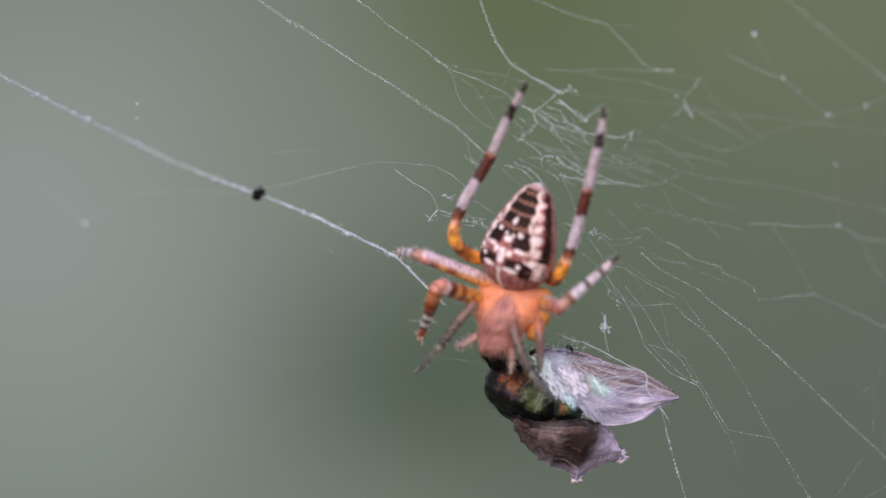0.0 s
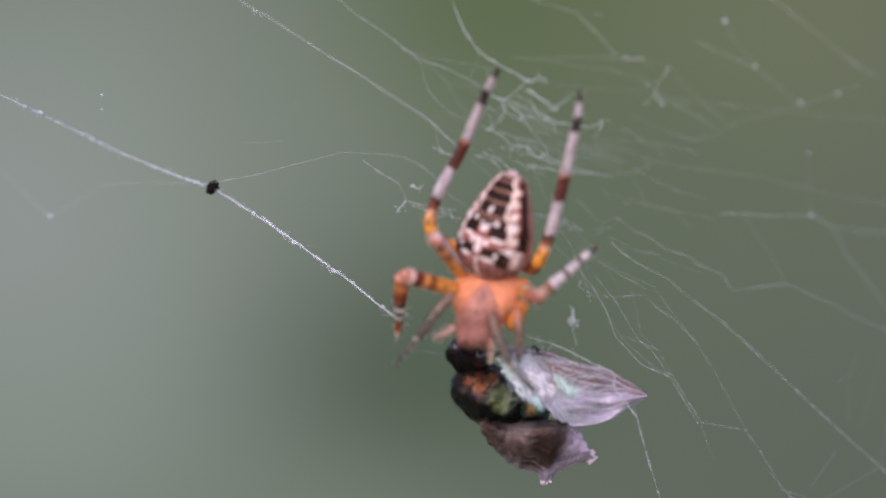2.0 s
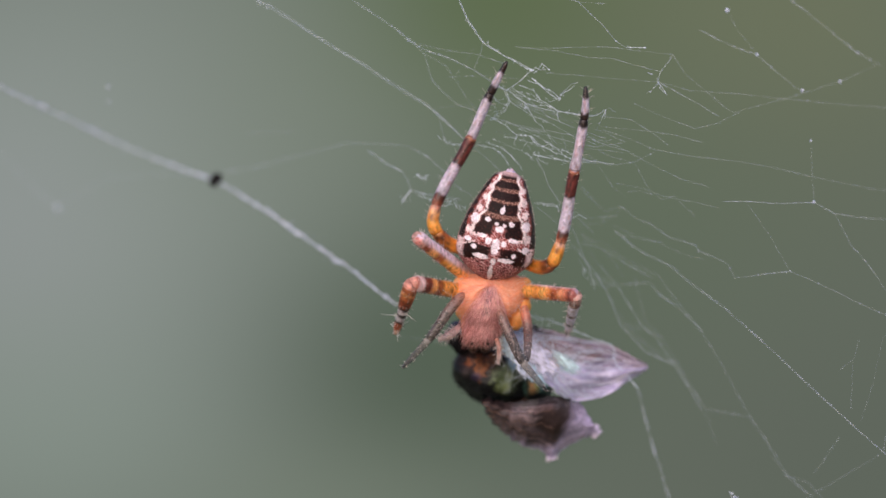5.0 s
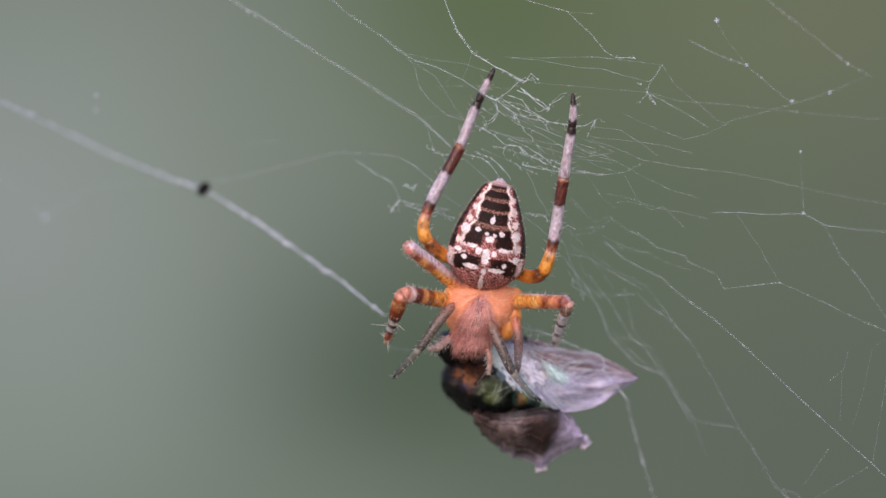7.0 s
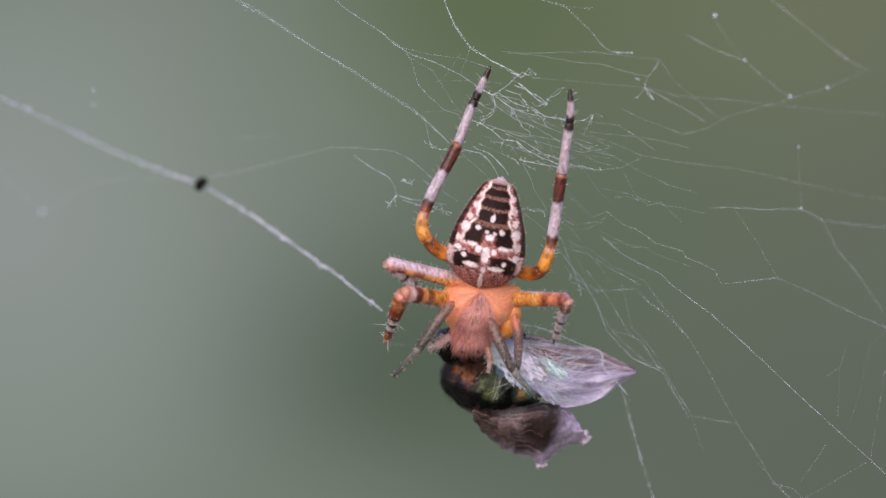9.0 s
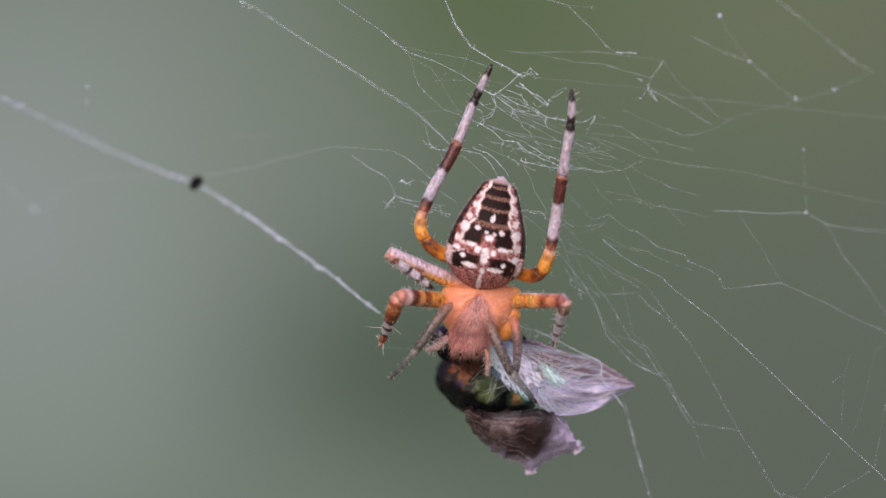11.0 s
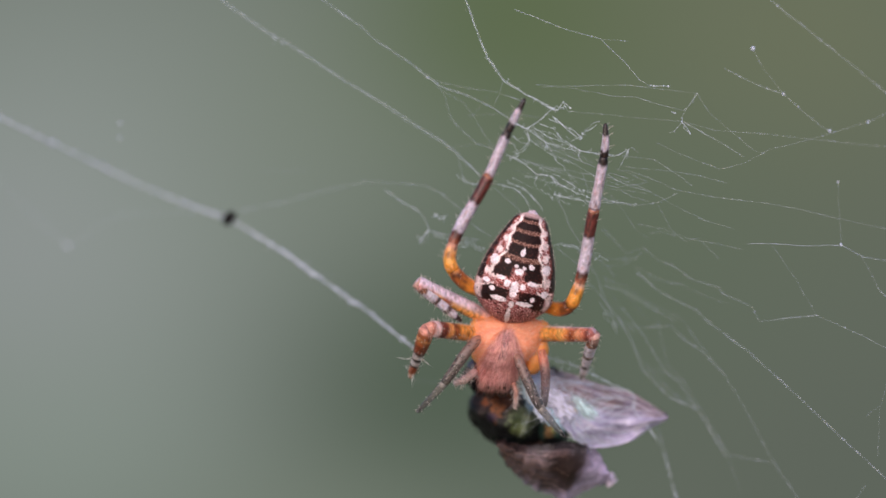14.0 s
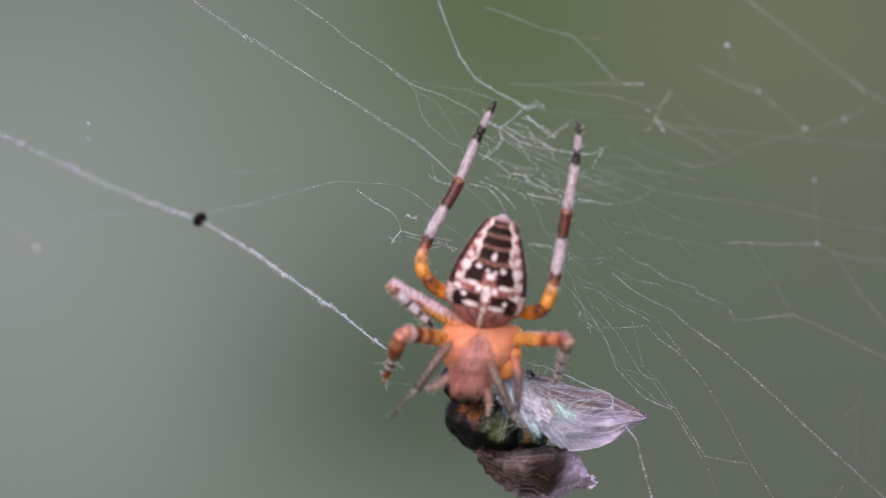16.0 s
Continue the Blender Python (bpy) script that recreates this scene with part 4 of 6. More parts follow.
def limb(points, radii, bands, parent, name="leg", mat=None, hairs=90, hair=0.42, seed=1, label="", at=None, step=0.1, lit_top=None, top=0.12, spines=0, joints=()):
    """A rounded limb: radii rows (share, mm), bands rows (share, r, g, b)."""
    path = spline(points, step)

    def radius(s):
        return ramp(radii, s)[0]

    def tint(s, a):
        w = 0.004 * math.sin(3 * a + seed) + 0.006 * noise.noise((a * 2, s * 40, seed))
        c = ramp(bands, s + w)
        k = 1 + 0.42 * noise.noise((math.cos(a) * 2.2, math.sin(a) * 2.2, s * 26 + seed * 3)) + 0.42 * noise.noise((math.cos(a) * 5, math.sin(a) * 5, s * 60 + seed))
        if c[0] + c[1] + c[2] < 0.4:
            k += 1.1 * noise.noise((math.cos(a) * 3, math.sin(a) * 3, s * 45 + seed))
        k = max(0.25, k)
        # upper side painted paler, as if lit from above
        if lit_top:
            m = min(1, max(0, (-math.sin(a) + top) * 2.2 + 0.6 * noise.noise((a * 5, s * 3, seed)))) * (0.45 + 0.55 * min(1, s * 2.5))
            c = tuple(x + (y - x) * m for x, y in zip(c, lit_top))
        q = noise.noise((math.cos(a) * 3.5 + seed, math.sin(a) * 3.5, s * 34))
        if q > 0.2 and min(c[:3]) > 0.3:
            c = tuple(x + (y - x) * min(0.5, (q - 0.2) * 4) for x, y in zip(c[:3], lin(150, 96, 90))) + tuple(c[3:])
        elif q > 0.22 and s < 0.5:
            k *= 1 - min(0.6, (q - 0.22) * 3)
        return (*(x * k for x in c[:3]), *c[3:])

    def pinched(s):
        return radius(s) * (1 - sum(0.11 * math.exp(-((s - j) / 0.011) ** 2) for j, _ in joints))

    cuts = [0.0] + [j for j, _ in joints] + [1.0]
    ob, n = None, len(path) - 1
    for k, (s0, s1) in enumerate(zip(cuts, cuts[1:])):
        run = path[round(s0 * n):round(s1 * n) + 1]
        v, f, t = tube(run, lambda s: pinched(s0 + (s1 - s0) * s), 18, lambda s, a: tint(s0 + (s1 - s0) * s, a))
        seg = mesh_object(joints[k - 1][1] if k else name, v, f, mat or CUTICLE, ob or parent, "" if k else label, t, None if k else at)
        ob = ob or seg
    if spines:
        bristles(ob, path[len(path) // 2:], lambda s: radius(0.5 + s / 2), spines, 0.95, lin(235, 230, 228), along=0.25, r=0.018, seed=seed + 90)
    if hairs:
        bristles(ob, path, radius, hairs, hair, lin(225, 210, 205), seed=seed)
        bristles(ob, path, radius, hairs // 2, hair * 0.7, lin(50, 36, 34), seed=seed + 50)
        bristles(ob, path, radius, hairs // 3, 0.06, lin(56, 40, 42), r=0.03, seed=seed + 70)
    return ob


def banded(rows, s0=0.0):
    """Colour rows with crisp edges from (end of band, colour)."""
    out = []
    for s1, c in rows:
        rim = tuple(x * 0.45 for x in c) if c == BROWN else c
        e = min(0.012, (s1 - s0) * 0.2)
        out += [(s0 + 0.006, *rim), (s0 + 0.006 + e, *c), (s1 - 0.006 - e, *c)]
        out += [(s1 - 0.016, *rim), (s1 - 0.008, *lin(186, 118, 84)), (s1 - 0.004, *lin(150, 84, 60))] if c == BROWN else [(s1 - 0.006, *rim)]
        s0 = s1
    return out


# abdomen: an egg with its narrow end up, scalloped folium and white cross
FOLIUM = [(0.1, 0.42), (0.3, 0.5), (0.95, 0.8), (1.7, 0.95), (2.4, 0.94), (3.07, 1.3), (4.15, 1.68)]
HALF_WIDTH = [(0, 0.2), (0.12, 0.72), (0.4, 1.02), (1.0, 1.32), (2.0, 1.76), (3.0, 2.13), (4.0, 2.36), (4.8, 2.46), (5.5, 2.42), (6.1, 2.05), (6.6, 1.5), (7.0, 0.8), (7.15, 0.3)]
SPOTS = [(0.0, 2.42, 0.13, 0.24), (0.03, 3.61, 0.22, 0.2), (-0.03, 4.76, 0.22, 0.46), (0.0, 5.72, 0.15, 0.2), (-0.04, 6.55, 0.14, 0.48), (-0.84, 5.52, 0.44, 0.15),
         (0.76, 5.56, 0.44, 0.14), (-0.8, 3.12, 0.17, 0.13), (0.7, 3.18, 0.17, 0.13), (-0.52, 4.46, 0.18, 0.2), (0.45, 4.5, 0.16, 0.18), (-1.36, 5.0, 0.15, 0.14),
         (1.2, 5.16, 0.15, 0.13), (-0.95, 4.2, 0.26, 0.12), (0.98, 4.22, 0.28, 0.13), (-1.8, 4.6, 0.2, 0.14), (1.85, 4.7, 0.2, 0.18), (-0.22, 3.3, 0.12, 0.1), (0.28, 3.34, 0.12, 0.1), (-1.62, 3.2, 0.2, 0.28), (1.62, 3.2, 0.2, 0.26)]


def abdomen_tint(a, b, side):
    """Colour at a across and b along, mm from the narrow end; side: share of the half width."""
    red, dark, cream = lin(150, 68, 64), lin(30, 14, 13), lin(240, 212, 212)
    n1 = noise.noise((a * 2.6, b * 2.6, 1.0))
    n2 = noise.noise((a * 7.0, b * 7.0, 5.0))
    n3 = noise.noise((a * 15.0, b * 15.0, 8.0))
    c = [x * (1 + 0.3 * n2) for x in red]

    def over(k, col):
        k = min(1, max(0, k))
        for i in range(3):
            c[i] += (col[i] - c[i]) * k

    over((b - 5.2) * 2, lin(162, 88, 92))
    over((n3 - 0.06) * 5.5, lin(216, 166, 166))
    over((-n3 - 0.16) * 3.5, lin(92, 40, 38))
    if b < 4.4:
        over((abs(side) - 0.52 + 0.2 * n1) * 3.0, lin(150, 72, 64))
        over((n3 * 0.6 + n2 * 0.9 - 0.06) * 6.0 * (0.45 < abs(side) < 0.86), lin(240, 196, 198))
    fw = ramp(FOLIUM, b)[0] + 0.05 * math.sin(b * 9.0) + 0.04 * n2
    inside = (fw - abs(a)) * 9
    if b < 4.12 + 0.25 * n2:
        core = min(1, max(0, (b - 3.3) * 3)) * min(1, max(0, (0.5 + 0.2 * n2 - abs(a)) * 5))
        over(min(1, inside) * min(1, (b - 0.12) * 9) * (1 - core), dark)
        if inside > 0:
            for y, hw in ((0.5, 0.12), (1.15, 0.15), (1.9, 0.13), (2.86, 0.2)):
                near = max(0, hw + 0.06 * n2 - abs(b + 0.1 * a * a - y))
                over(near * 14 * (0.75 + 0.6 * n3), lin(104, 66, 56))
                over(near * 50 * max(0, n3 - 0.04), lin(186, 140, 128))
        over((1.0 - abs(abs(a) - fw - 0.06 + 0.05 * n3) / (0.1 + 0.04 * n2)) * 3.5, lin(250, 230, 228))
    edge = 0.22 * math.cos(a * 1.5)
    over(min(1, (b - 4.7 - edge * 0.4 + 0.16 * n2) * 9) * min(1, (5.5 - 0.3 * edge + 0.26 * min(1.5, abs(a)) + 0.12 * n2 - b) * 9) * min(1, (2.02 - abs(a) + 0.1 * n2) * 8) * min(1, max(0.15, (abs(a) - 0.22 + 0.15 * n2) * 5)), dark)
    over((abs(side) - 0.84 + 0.12 * n1) * 10.0 * min(1, max(0.25, (3.7 - b) * 1.2)), lin(30, 16, 16))
    # pale hooks that close the folium, and the pale rim of the dark belt
    if 0.8 < abs(a) < 1.75:
        over((0.13 - abs(b - 4.2 - 0.08 * n2)) * 14, cream)
    if abs(a) > 1.3:
        over((0.08 - abs(b - 4.62 - 0.5 * (abs(a) - 1.3) + 0.06 * n2)) * 20, cream)
    if b > 4.6:
        over((0.1 - abs(abs(side) - 0.9 + 0.04 * n2)) * 14 * (b < 5.8), cream)
    over((n2 + 0.4 * n3 - 0.2) * 3 * (b > 2.2), lin(66, 30, 26))
    over((0.3 - b) * 5, lin(206, 170, 168))
    for k in range(5):
        y = 1.05 + 0.74 * k
        w = 0.32 + 1.12 * min(1, max(0, (y - 0.3) / 3.6)) ** 0.9 + 0.4
        d = math.hypot((abs(a) - w) / (0.19 + 0.025 * k), (b - y) / (0.23 + 0.02 * k)) + 0.5 * n2 + (0.2 if a < 0 else 0)
        over((1.0 - d) * 5.0, lin(250, 222, 222))
    for x, y, rx, ry in SPOTS:
        d = math.hypot((a - x) / rx, (b - y) / ry) + 0.35 * n2 + 0.15 * n3
        over((1.2 - d) * 6.0, lin(250, 232, 240))
    over((0.1 - abs(n3 + 0.1)) * (1 if b > 5.8 else 0.35) * 6, lin(96, 46, 40))
    if b > 5.0:
        cell = Vector((a * 3.4, b * 3.4, 0.0))
        d = min((cell - p).length for p in noise.voronoi(cell)[1][:1])
        over((0.2 + 0.14 * n1 - d) * 9, lin(220, 178, 176))
    return tuple(max(0.004, x) for x in c)


def build_abdomen():
    nu, nv = 260, 230
    verts, faces, tints = [], [], []
    for j in range(nv + 1):
        b = 7.15 * (0.5 - 0.5 * math.cos(math.pi * j / nv))
        w = ramp(HALF_WIDTH, b)[0]
        if 0 < j < nv:
            w = sum(ramp(HALF_WIDTH, min(7.15, max(0, b + e)))[0] for e in (-0.12, -0.06, 0, 0.06, 0.12)) / 5
        for i in range(nu):
            ph = 2 * math.pi * i / nu
            k = 1 + 0.012 * noise.noise((math.cos(ph) * 3, b * 1.5, math.sin(ph) * 3)) + 0.006 * noise.noise((math.cos(ph) * 12, b * 6, math.sin(ph) * 12))
            x, y = math.sin(ph) * w * k, -math.cos(ph) * w * 0.86 * k
            verts.append((x, y, (7.15 - b) * 0.965))
            c = abdomen_tint(x, b, x / max(w, 1e-6))
            turn = abs(ph if ph < math.pi else 2 * math.pi - ph)
            n2 = noise.noise((x * 6, y * 6, b * 6))
            tints.append(tuple(blend(c, (turn - 1.42 + 0.1 * n2) * 7, [v * (1 + 0.7 * n2) for v in lin(176, 116, 110)])))
    for j in range(nv):
        for i in range(nu):
            k = (i + 1) % nu
            faces.append((j * nu + i, j * nu + k, j * nu + nu + k, j * nu + nu + i))
    ob = mesh_object("abdomen", verts, faces, VELVET, spider, "reddish brown abdomen with dark folium and white cross", tints)
    rn = random.Random(5)
    pieces = []
    for _ in range(240):
        b = rn.uniform(0.05, 7.0)
        ph = rn.choice((-1, 1)) * rn.uniform(0.95, 1.9)
        w = ramp(HALF_WIDTH, b)[0]
        o = Vector((math.sin(ph), -math.cos(ph) * 0.86, 0))
        p = Vector((o.x * w, o.y * w, (7.15 - b) * 0.965))
        pieces.append(spike(p, p + (o + Vector((0, 0, 0.7 if b < 4 else -0.5))) * rn.uniform(0.06, 0.2), 0.006, lin(220, 200, 195)))
    v, f, t = merge(pieces)
    mesh_object("fine_hair", v, f, HAIR, ob, tints=t)
    pieces = []
    for px, pz, pr in ((-0.3, 6.72, 0.12), (-0.13, 6.84, 0.15), (0.06, 6.9, 0.15), (0.22, 6.8, 0.13), (0.36, 6.64, 0.11)):
        pieces.append(ellipsoid((px, -0.08, pz), pr, 0.14, pr * 1.5, lambda q: tuple(c * (1 + 0.5 * noise.noise(q * 3)) for c in lin(196, 176, 196)), nu=14, nv=10, turn=px * -60, rough=0.3))
    v, f, t = merge(pieces)
    mesh_object("spinneret", v, f, SHELL, ob, tints=t)
    return ob


ABDOMEN_AT = pose(-0.00028, -0.0005, 0.00017, 6, 11.6, 0)
abdomen = build_abdomen()
abdomen.matrix_basis = ABDOMEN_AT


LEAN = 0.88


def build_carapace():
    """Pear-shaped front body: broad orange thorax, narrow hairy head."""
    prof = [(0, 0.9, 0.5), (0.03, 1.9, 0.9), (0.1, 2.2, 1.2), (0.42, 2.26, 1.5), (0.54, 1.9, 1.5), (0.66, 1.46, 1.45), (0.86, 1.3, 1.4), (0.95, 1.05, 1.1), (1.0, 0.5, 0.5)]
    nu, nv, length = 160, 150, 4.4

    def head_edge(s):
        """Half width of the haired head, which widens from a point behind the thorax."""
        return min(1.25, 0.1 + 1.75 * max(0, s - 0.12) ** 0.8)

    verts, faces, tints = [], [], []
    for j in range(nv + 1):
        s = j / nv
        w, d = [sum(ramp(prof, min(1, max(0, s + e)))[i] for e in (-0.05, -0.025, 0, 0.025, 0.05)) / 5 for i in (0, 1)]
        for i in range(nu):
            ph = 2 * math.pi * i / nu
            x = math.sin(ph) * w
            y = -math.cos(ph) * d
            edge = head_edge(s)
            furrow = math.exp(-((abs(x) - edge) / 0.3) ** 2) * min(1, max(0, (s - 0.1) * 4)) * min(1, max(0, (0.75 - s) * 4))
            pit = math.exp(-(x / 0.2) ** 2 - ((s - 0.3) / 0.13) ** 2)
            ray = math.sin(math.atan2(x, max(0.05, s * length - 0.6)) * 14 + 2 * noise.noise((x, s * 4, 7)))
            if y < 0:
                y += 0.16 * furrow + 0.3 * pit + 0.02 * ray * (s < 0.6) + 0.05 * noise.noise((x * 1.5, s * 7, 4))
            verts.append((x - LEAN * s, y, -s * length))
            n, n2 = noise.noise((x * 2.2, s * 9, 2.0)), noise.noise((x * 7, s * 30, 5.0))
            c = list(lin(244, 158, 120))
            c = [p + (q - p) * max(0, 0.5 * ray + 0.6 * n) * 0.55 for p, q in zip(c, lin(232, 130, 104))]
            side = min(1, max(0, (abs(x) / max(w, 0.01) - 0.72) * 3))
            c = [p + (q - p) * side for p, q in zip(c, lin(244, 150, 86))]
            haired = min(1, max(0, (edge - abs(x) + 0.16 + 0.2 * n2) * 3.2)) * min(1, max(0, (s - 0.1) * 5))
            c = [p + (q - p) * haired for p, q in zip(c, lin(214, 136, 132))]
            grey = math.exp(-(x / 0.26) ** 2 - ((s - 0.36) / 0.15) ** 2)
            c = [p + (q - p) * min(1, 0.75 * grey + 0.25 * furrow) for p, q in zip(c, lin(160, 98, 104))]
            tints.append(tuple(p * (1 + 0.16 * n + 0.12 * n2) for p in c))
    for j in range(nv):
        for i in range(nu):
            k = (i + 1) % nu
            faces.append((j * nu + i, j * nu + k, j * nu + nu + k, j * nu + nu + i))
    at = pose(0.0, 0.0002, 0.00054)
    ob = mesh_object("cephalothorax", verts, faces, SHELL, spider, "orange front body with pinkish brown hair", tints, at)
    rn = random.Random(11)
    pieces = []
    for _ in range(3600):
        s = 0.16 + 0.8 * rn.random() ** 0.7
        x = max(-1.25, min(1.25, rn.gauss(0, 0.55))) * head_edge(s)
        w, d = ramp(prof, s)
        if abs(x) > w * 0.98:
            continue
        y = -d * math.sqrt(max(0.02, 1 - (x / w) ** 2))
        p = Vector((x - LEAN * s, y + 0.05, -s * length))
        flow = Vector(((1.1 - s) * 0.8 * x - 0.2 + rn.gauss(0, 0.06), -0.05, -1.0)).normalized()
        k = rn.uniform(0.45, 1.05) * (1.1 - 0.35 * s)
        dark = abs(x) < 0.2 and 0.2 < s < 0.5
        col = lin(146, 102, 112) if dark and rn.random() < 0.4 else lin(246, 188, 182) if rn.random() < 0.55 else lin(200, 126, 124)
        pieces.append(spike(p, p + flow * k, rn.uniform(0.006, 0.014), col, Vector((0, -0.05, 0))))
    for _ in range(1500):
        s, x = rn.uniform(0.03, 0.62), rn.uniform(-2.2, 2.2)
        w, d = ramp(prof, s)
        if abs(x) > w * 1.0:
            continue
        y = -d * math.sqrt(max(0.0, 1 - (x / w) ** 2))
        p = Vector((x - LEAN * s, y + 0.02, -s * length))
        o = Vector((x, -0.25 - 0.4 * abs(y) / 1.5, -(s - 0.3) * length * 0.8)).normalized()
        k = rn.uniform(0.12, 0.34)
        pieces.append(spike(p, p + o * k, 0.006, lin(250, 204, 180) if abs(x) < w * 0.85 else lin(246, 226, 222)))
    for _ in range(60):
        a = rn.uniform(-1, 1)
        p = Vector((a * 1.2 - 0.82, -0.9 + rn.uniform(-0.3, 0.6), -length * rn.uniform(0.92, 1.0)))
        pieces.append(spike(p, p + Vector((0.3 * a + rn.gauss(0, 0.2), -0.3, -1)).normalized() * rn.uniform(0.3, 0.6), 0.014, lin(50, 36, 36)))
    v, f, t = merge(pieces)
    mesh_object("hair_coat", v, f, HAIR, ob, "pinkish brown hair", t)
    pieces = [ellipsoid((-0.85 + ex, -1.15, -length * ez), 0.11, 0.1, 0.11, lambda q: lin(24, 18, 18), nu=12, nv=8) for ex in (-0.5, -0.2, 0.2, 0.5) for ez in (0.93, 0.99)]
    v, f, t = merge(pieces)
    mesh_object("eyes", v, f, GLASSY, ob, tints=t)
    return ob


build_carapace()

HIND_BASE = [(0.0, *ORANGE), (0.09, *ORANGE), (0.125, *lin(150, 84, 34)), (0.16, *lin(132, 70, 34)), (0.18, *ORANGE), (0.215, *lin(232, 160, 70)), (0.235, *lin(196, 120, 52)), (0.25, *lin(226, 160, 96)), (0.275, *lin(214, 152, 128))]
HIND_BANDS_L = HIND_BASE + [(0.3, *lin(140, 74, 52)), (0.336, *lin(70, 34, 30))] + banded([(0.49, PALE), (0.63, BROWN), (0.81, PALE), (0.88, DARK), (0.945, PALE), (1.0, DARK)], 0.345)
HIND_BANDS_R = HIND_BASE[:-1] + [(0.258, *lin(226, 170, 140)), (0.285, *lin(140, 74, 52)), (0.318, *lin(70, 34, 30))] + banded([(0.48, PALE), (0.61, BROWN), (0.805, PALE), (0.875, DARK), (0.94, PALE), (1.0, DARK)], 0.325)
HIND_RADII = [(0, 0.4), (0.1, 0.45), (0.2, 0.42), (0.28, 0.36), (0.38, 0.38), (0.5, 0.35), (0.62, 0.38), (0.66, 0.31), (0.8, 0.31), (0.86, 0.27), (0.93, 0.22), (0.985, 0.15), (1.0, 0.06)]
hind_left = limb([(-1.55, 0.6, 1.94), (-2.9, -0.2, 2.54), (-3.74, -0.5, 3.6), (-3.64, -0.3, 4.77), (-2.97, -0.1, 6.36), (-1.66, 0, 8.76), (-0.43, -0.2, 11.72), (0.66, -0.7, 13.95)], HIND_RADII, HIND_BANDS_L, spider, seed=1, joints=((0.17, "patella"), (0.29, "tibia"), (0.63, "metatarsus"), (0.84, "tarsus")), hairs=120, label="hind leg banded white and dark brown, orange at the base")
hind_right = limb([(2.06, 0.6, 1.2), (3.25, 0, 1.06), (4.05, -0.4, 1.41), (4.44, -0.5, 2.47), (4.65, -0.5, 3.88), (4.92, -0.8, 6.52), (5.32, -1.3, 9.32), (5.52, -1.7, 11.24), (5.44, -1.9, 12.56)], HIND_RADII, HIND_BANDS_R, spider, seed=2, joints=((0.16, "patella"), (0.27, "tibia"), (0.61, "metatarsus"), (0.84, "tarsus")), hairs=120, label="hind leg banded white and dark brown, orange at the base")
# front legs that reach forward over the prey
SMOKE = [(0, *lin(196, 134, 114), 0.7), (0.1, *lin(150, 114, 104), 0.85), (0.3, *lin(118, 98, 94), 0.85), (0.52, *lin(92, 80, 78), 0.95), (0.58, *lin(66, 58, 54), 1.0), (0.61, *lin(158, 148, 142), 0.9), (0.66, *lin(120, 112, 108), 0.7), (0.86, *lin(96, 92, 92), 0.75), (1.0, *lin(56, 54, 58), 1.0)]
limb([(-1.86, -1.6, -0.65), (-2.8, -2.1, -1.75), (-3.85, -2.2, -3.25), (-4.75, -2, -4.3), (-5.7, -1.6, -5.3)], [(0, 0.08), (0.03, 0.24), (0.08, 0.32), (0.3, 0.33), (0.55, 0.28), (0.62, 0.24), (0.9, 0.17), (1, 0.08)], SMOKE, spider, mat=GLASSY, seed=4, joints=((0.6, "tarsus"),), hairs=80, hair=0.22, label="smoky grey translucent front leg")
limb([(0.32, -1.6, -1.7), (1.0, -2.1, -3.3), (1.7, -2.1, -4.8), (2.5, -1.9, -5.83), (3.33, -1.4, -6.8)], [(0, 0.08), (0.03, 0.22), (0.08, 0.3), (0.3, 0.33), (0.55, 0.29), (0.62, 0.25), (0.9, 0.18), (1, 0.08)], SMOKE, spider, mat=GLASSY, seed=5, joints=((0.6, "tarsus"),), hairs=80, hair=0.22, label="smoky grey translucent front leg")
limb([(1.88, -0.9, -1.5), (2.08, -1.2, -2.5), (2.14, -1.2, -3.5), (2.07, -0.9, -5.0)], [(0, 0.24), (0.2, 0.32), (0.6, 0.28), (0.9, 0.22), (1, 0.12)], [(0, *lin(232, 140, 104), 0.8), (0.2, *lin(206, 122, 100), 0.95), (0.34, *lin(146, 106, 100), 0.85), (0.8, *lin(116, 100, 100), 0.75), (1.0, *lin(84, 78, 80), 0.9)], spider, mat=GLASSY, seed=6, hairs=80, hair=0.22, label="smoky grey translucent front leg with reddish base")
# palps and jaws below the head
limb([(0.2, -0.9, -3.58), (0.34, -1.2, -4.2), (0.27, -1, -5.09)], [(0, 0.16), (0.6, 0.15), (1, 0.08)], [(0, *lin(180, 120, 104)), (1, *lin(176, 150, 146))], spider, name="pedipalp", seed=7, hairs=130, hair=0.3)
limb([(-2.12, -0.6, -2.81), (-2.75, -0.9, -3.3), (-3.46, -0.8, -3.58)], [(0, 0.22), (0.6, 0.26), (1, 0.16)], [(0, *GREYPINK), (1, *lin(190, 170, 165))], spider, name="pedipalp", seed=8, hairs=160, hair=0.35)
for jx in (-1.25, -0.5):
    v, f, t = ellipsoid((jx, 0.4, -3.85), 0.42, 0.42, 0.62, lambda q: lin(70, 44, 40))
    mesh_object("jaw", v, f, SHELL, spider, tints=t)
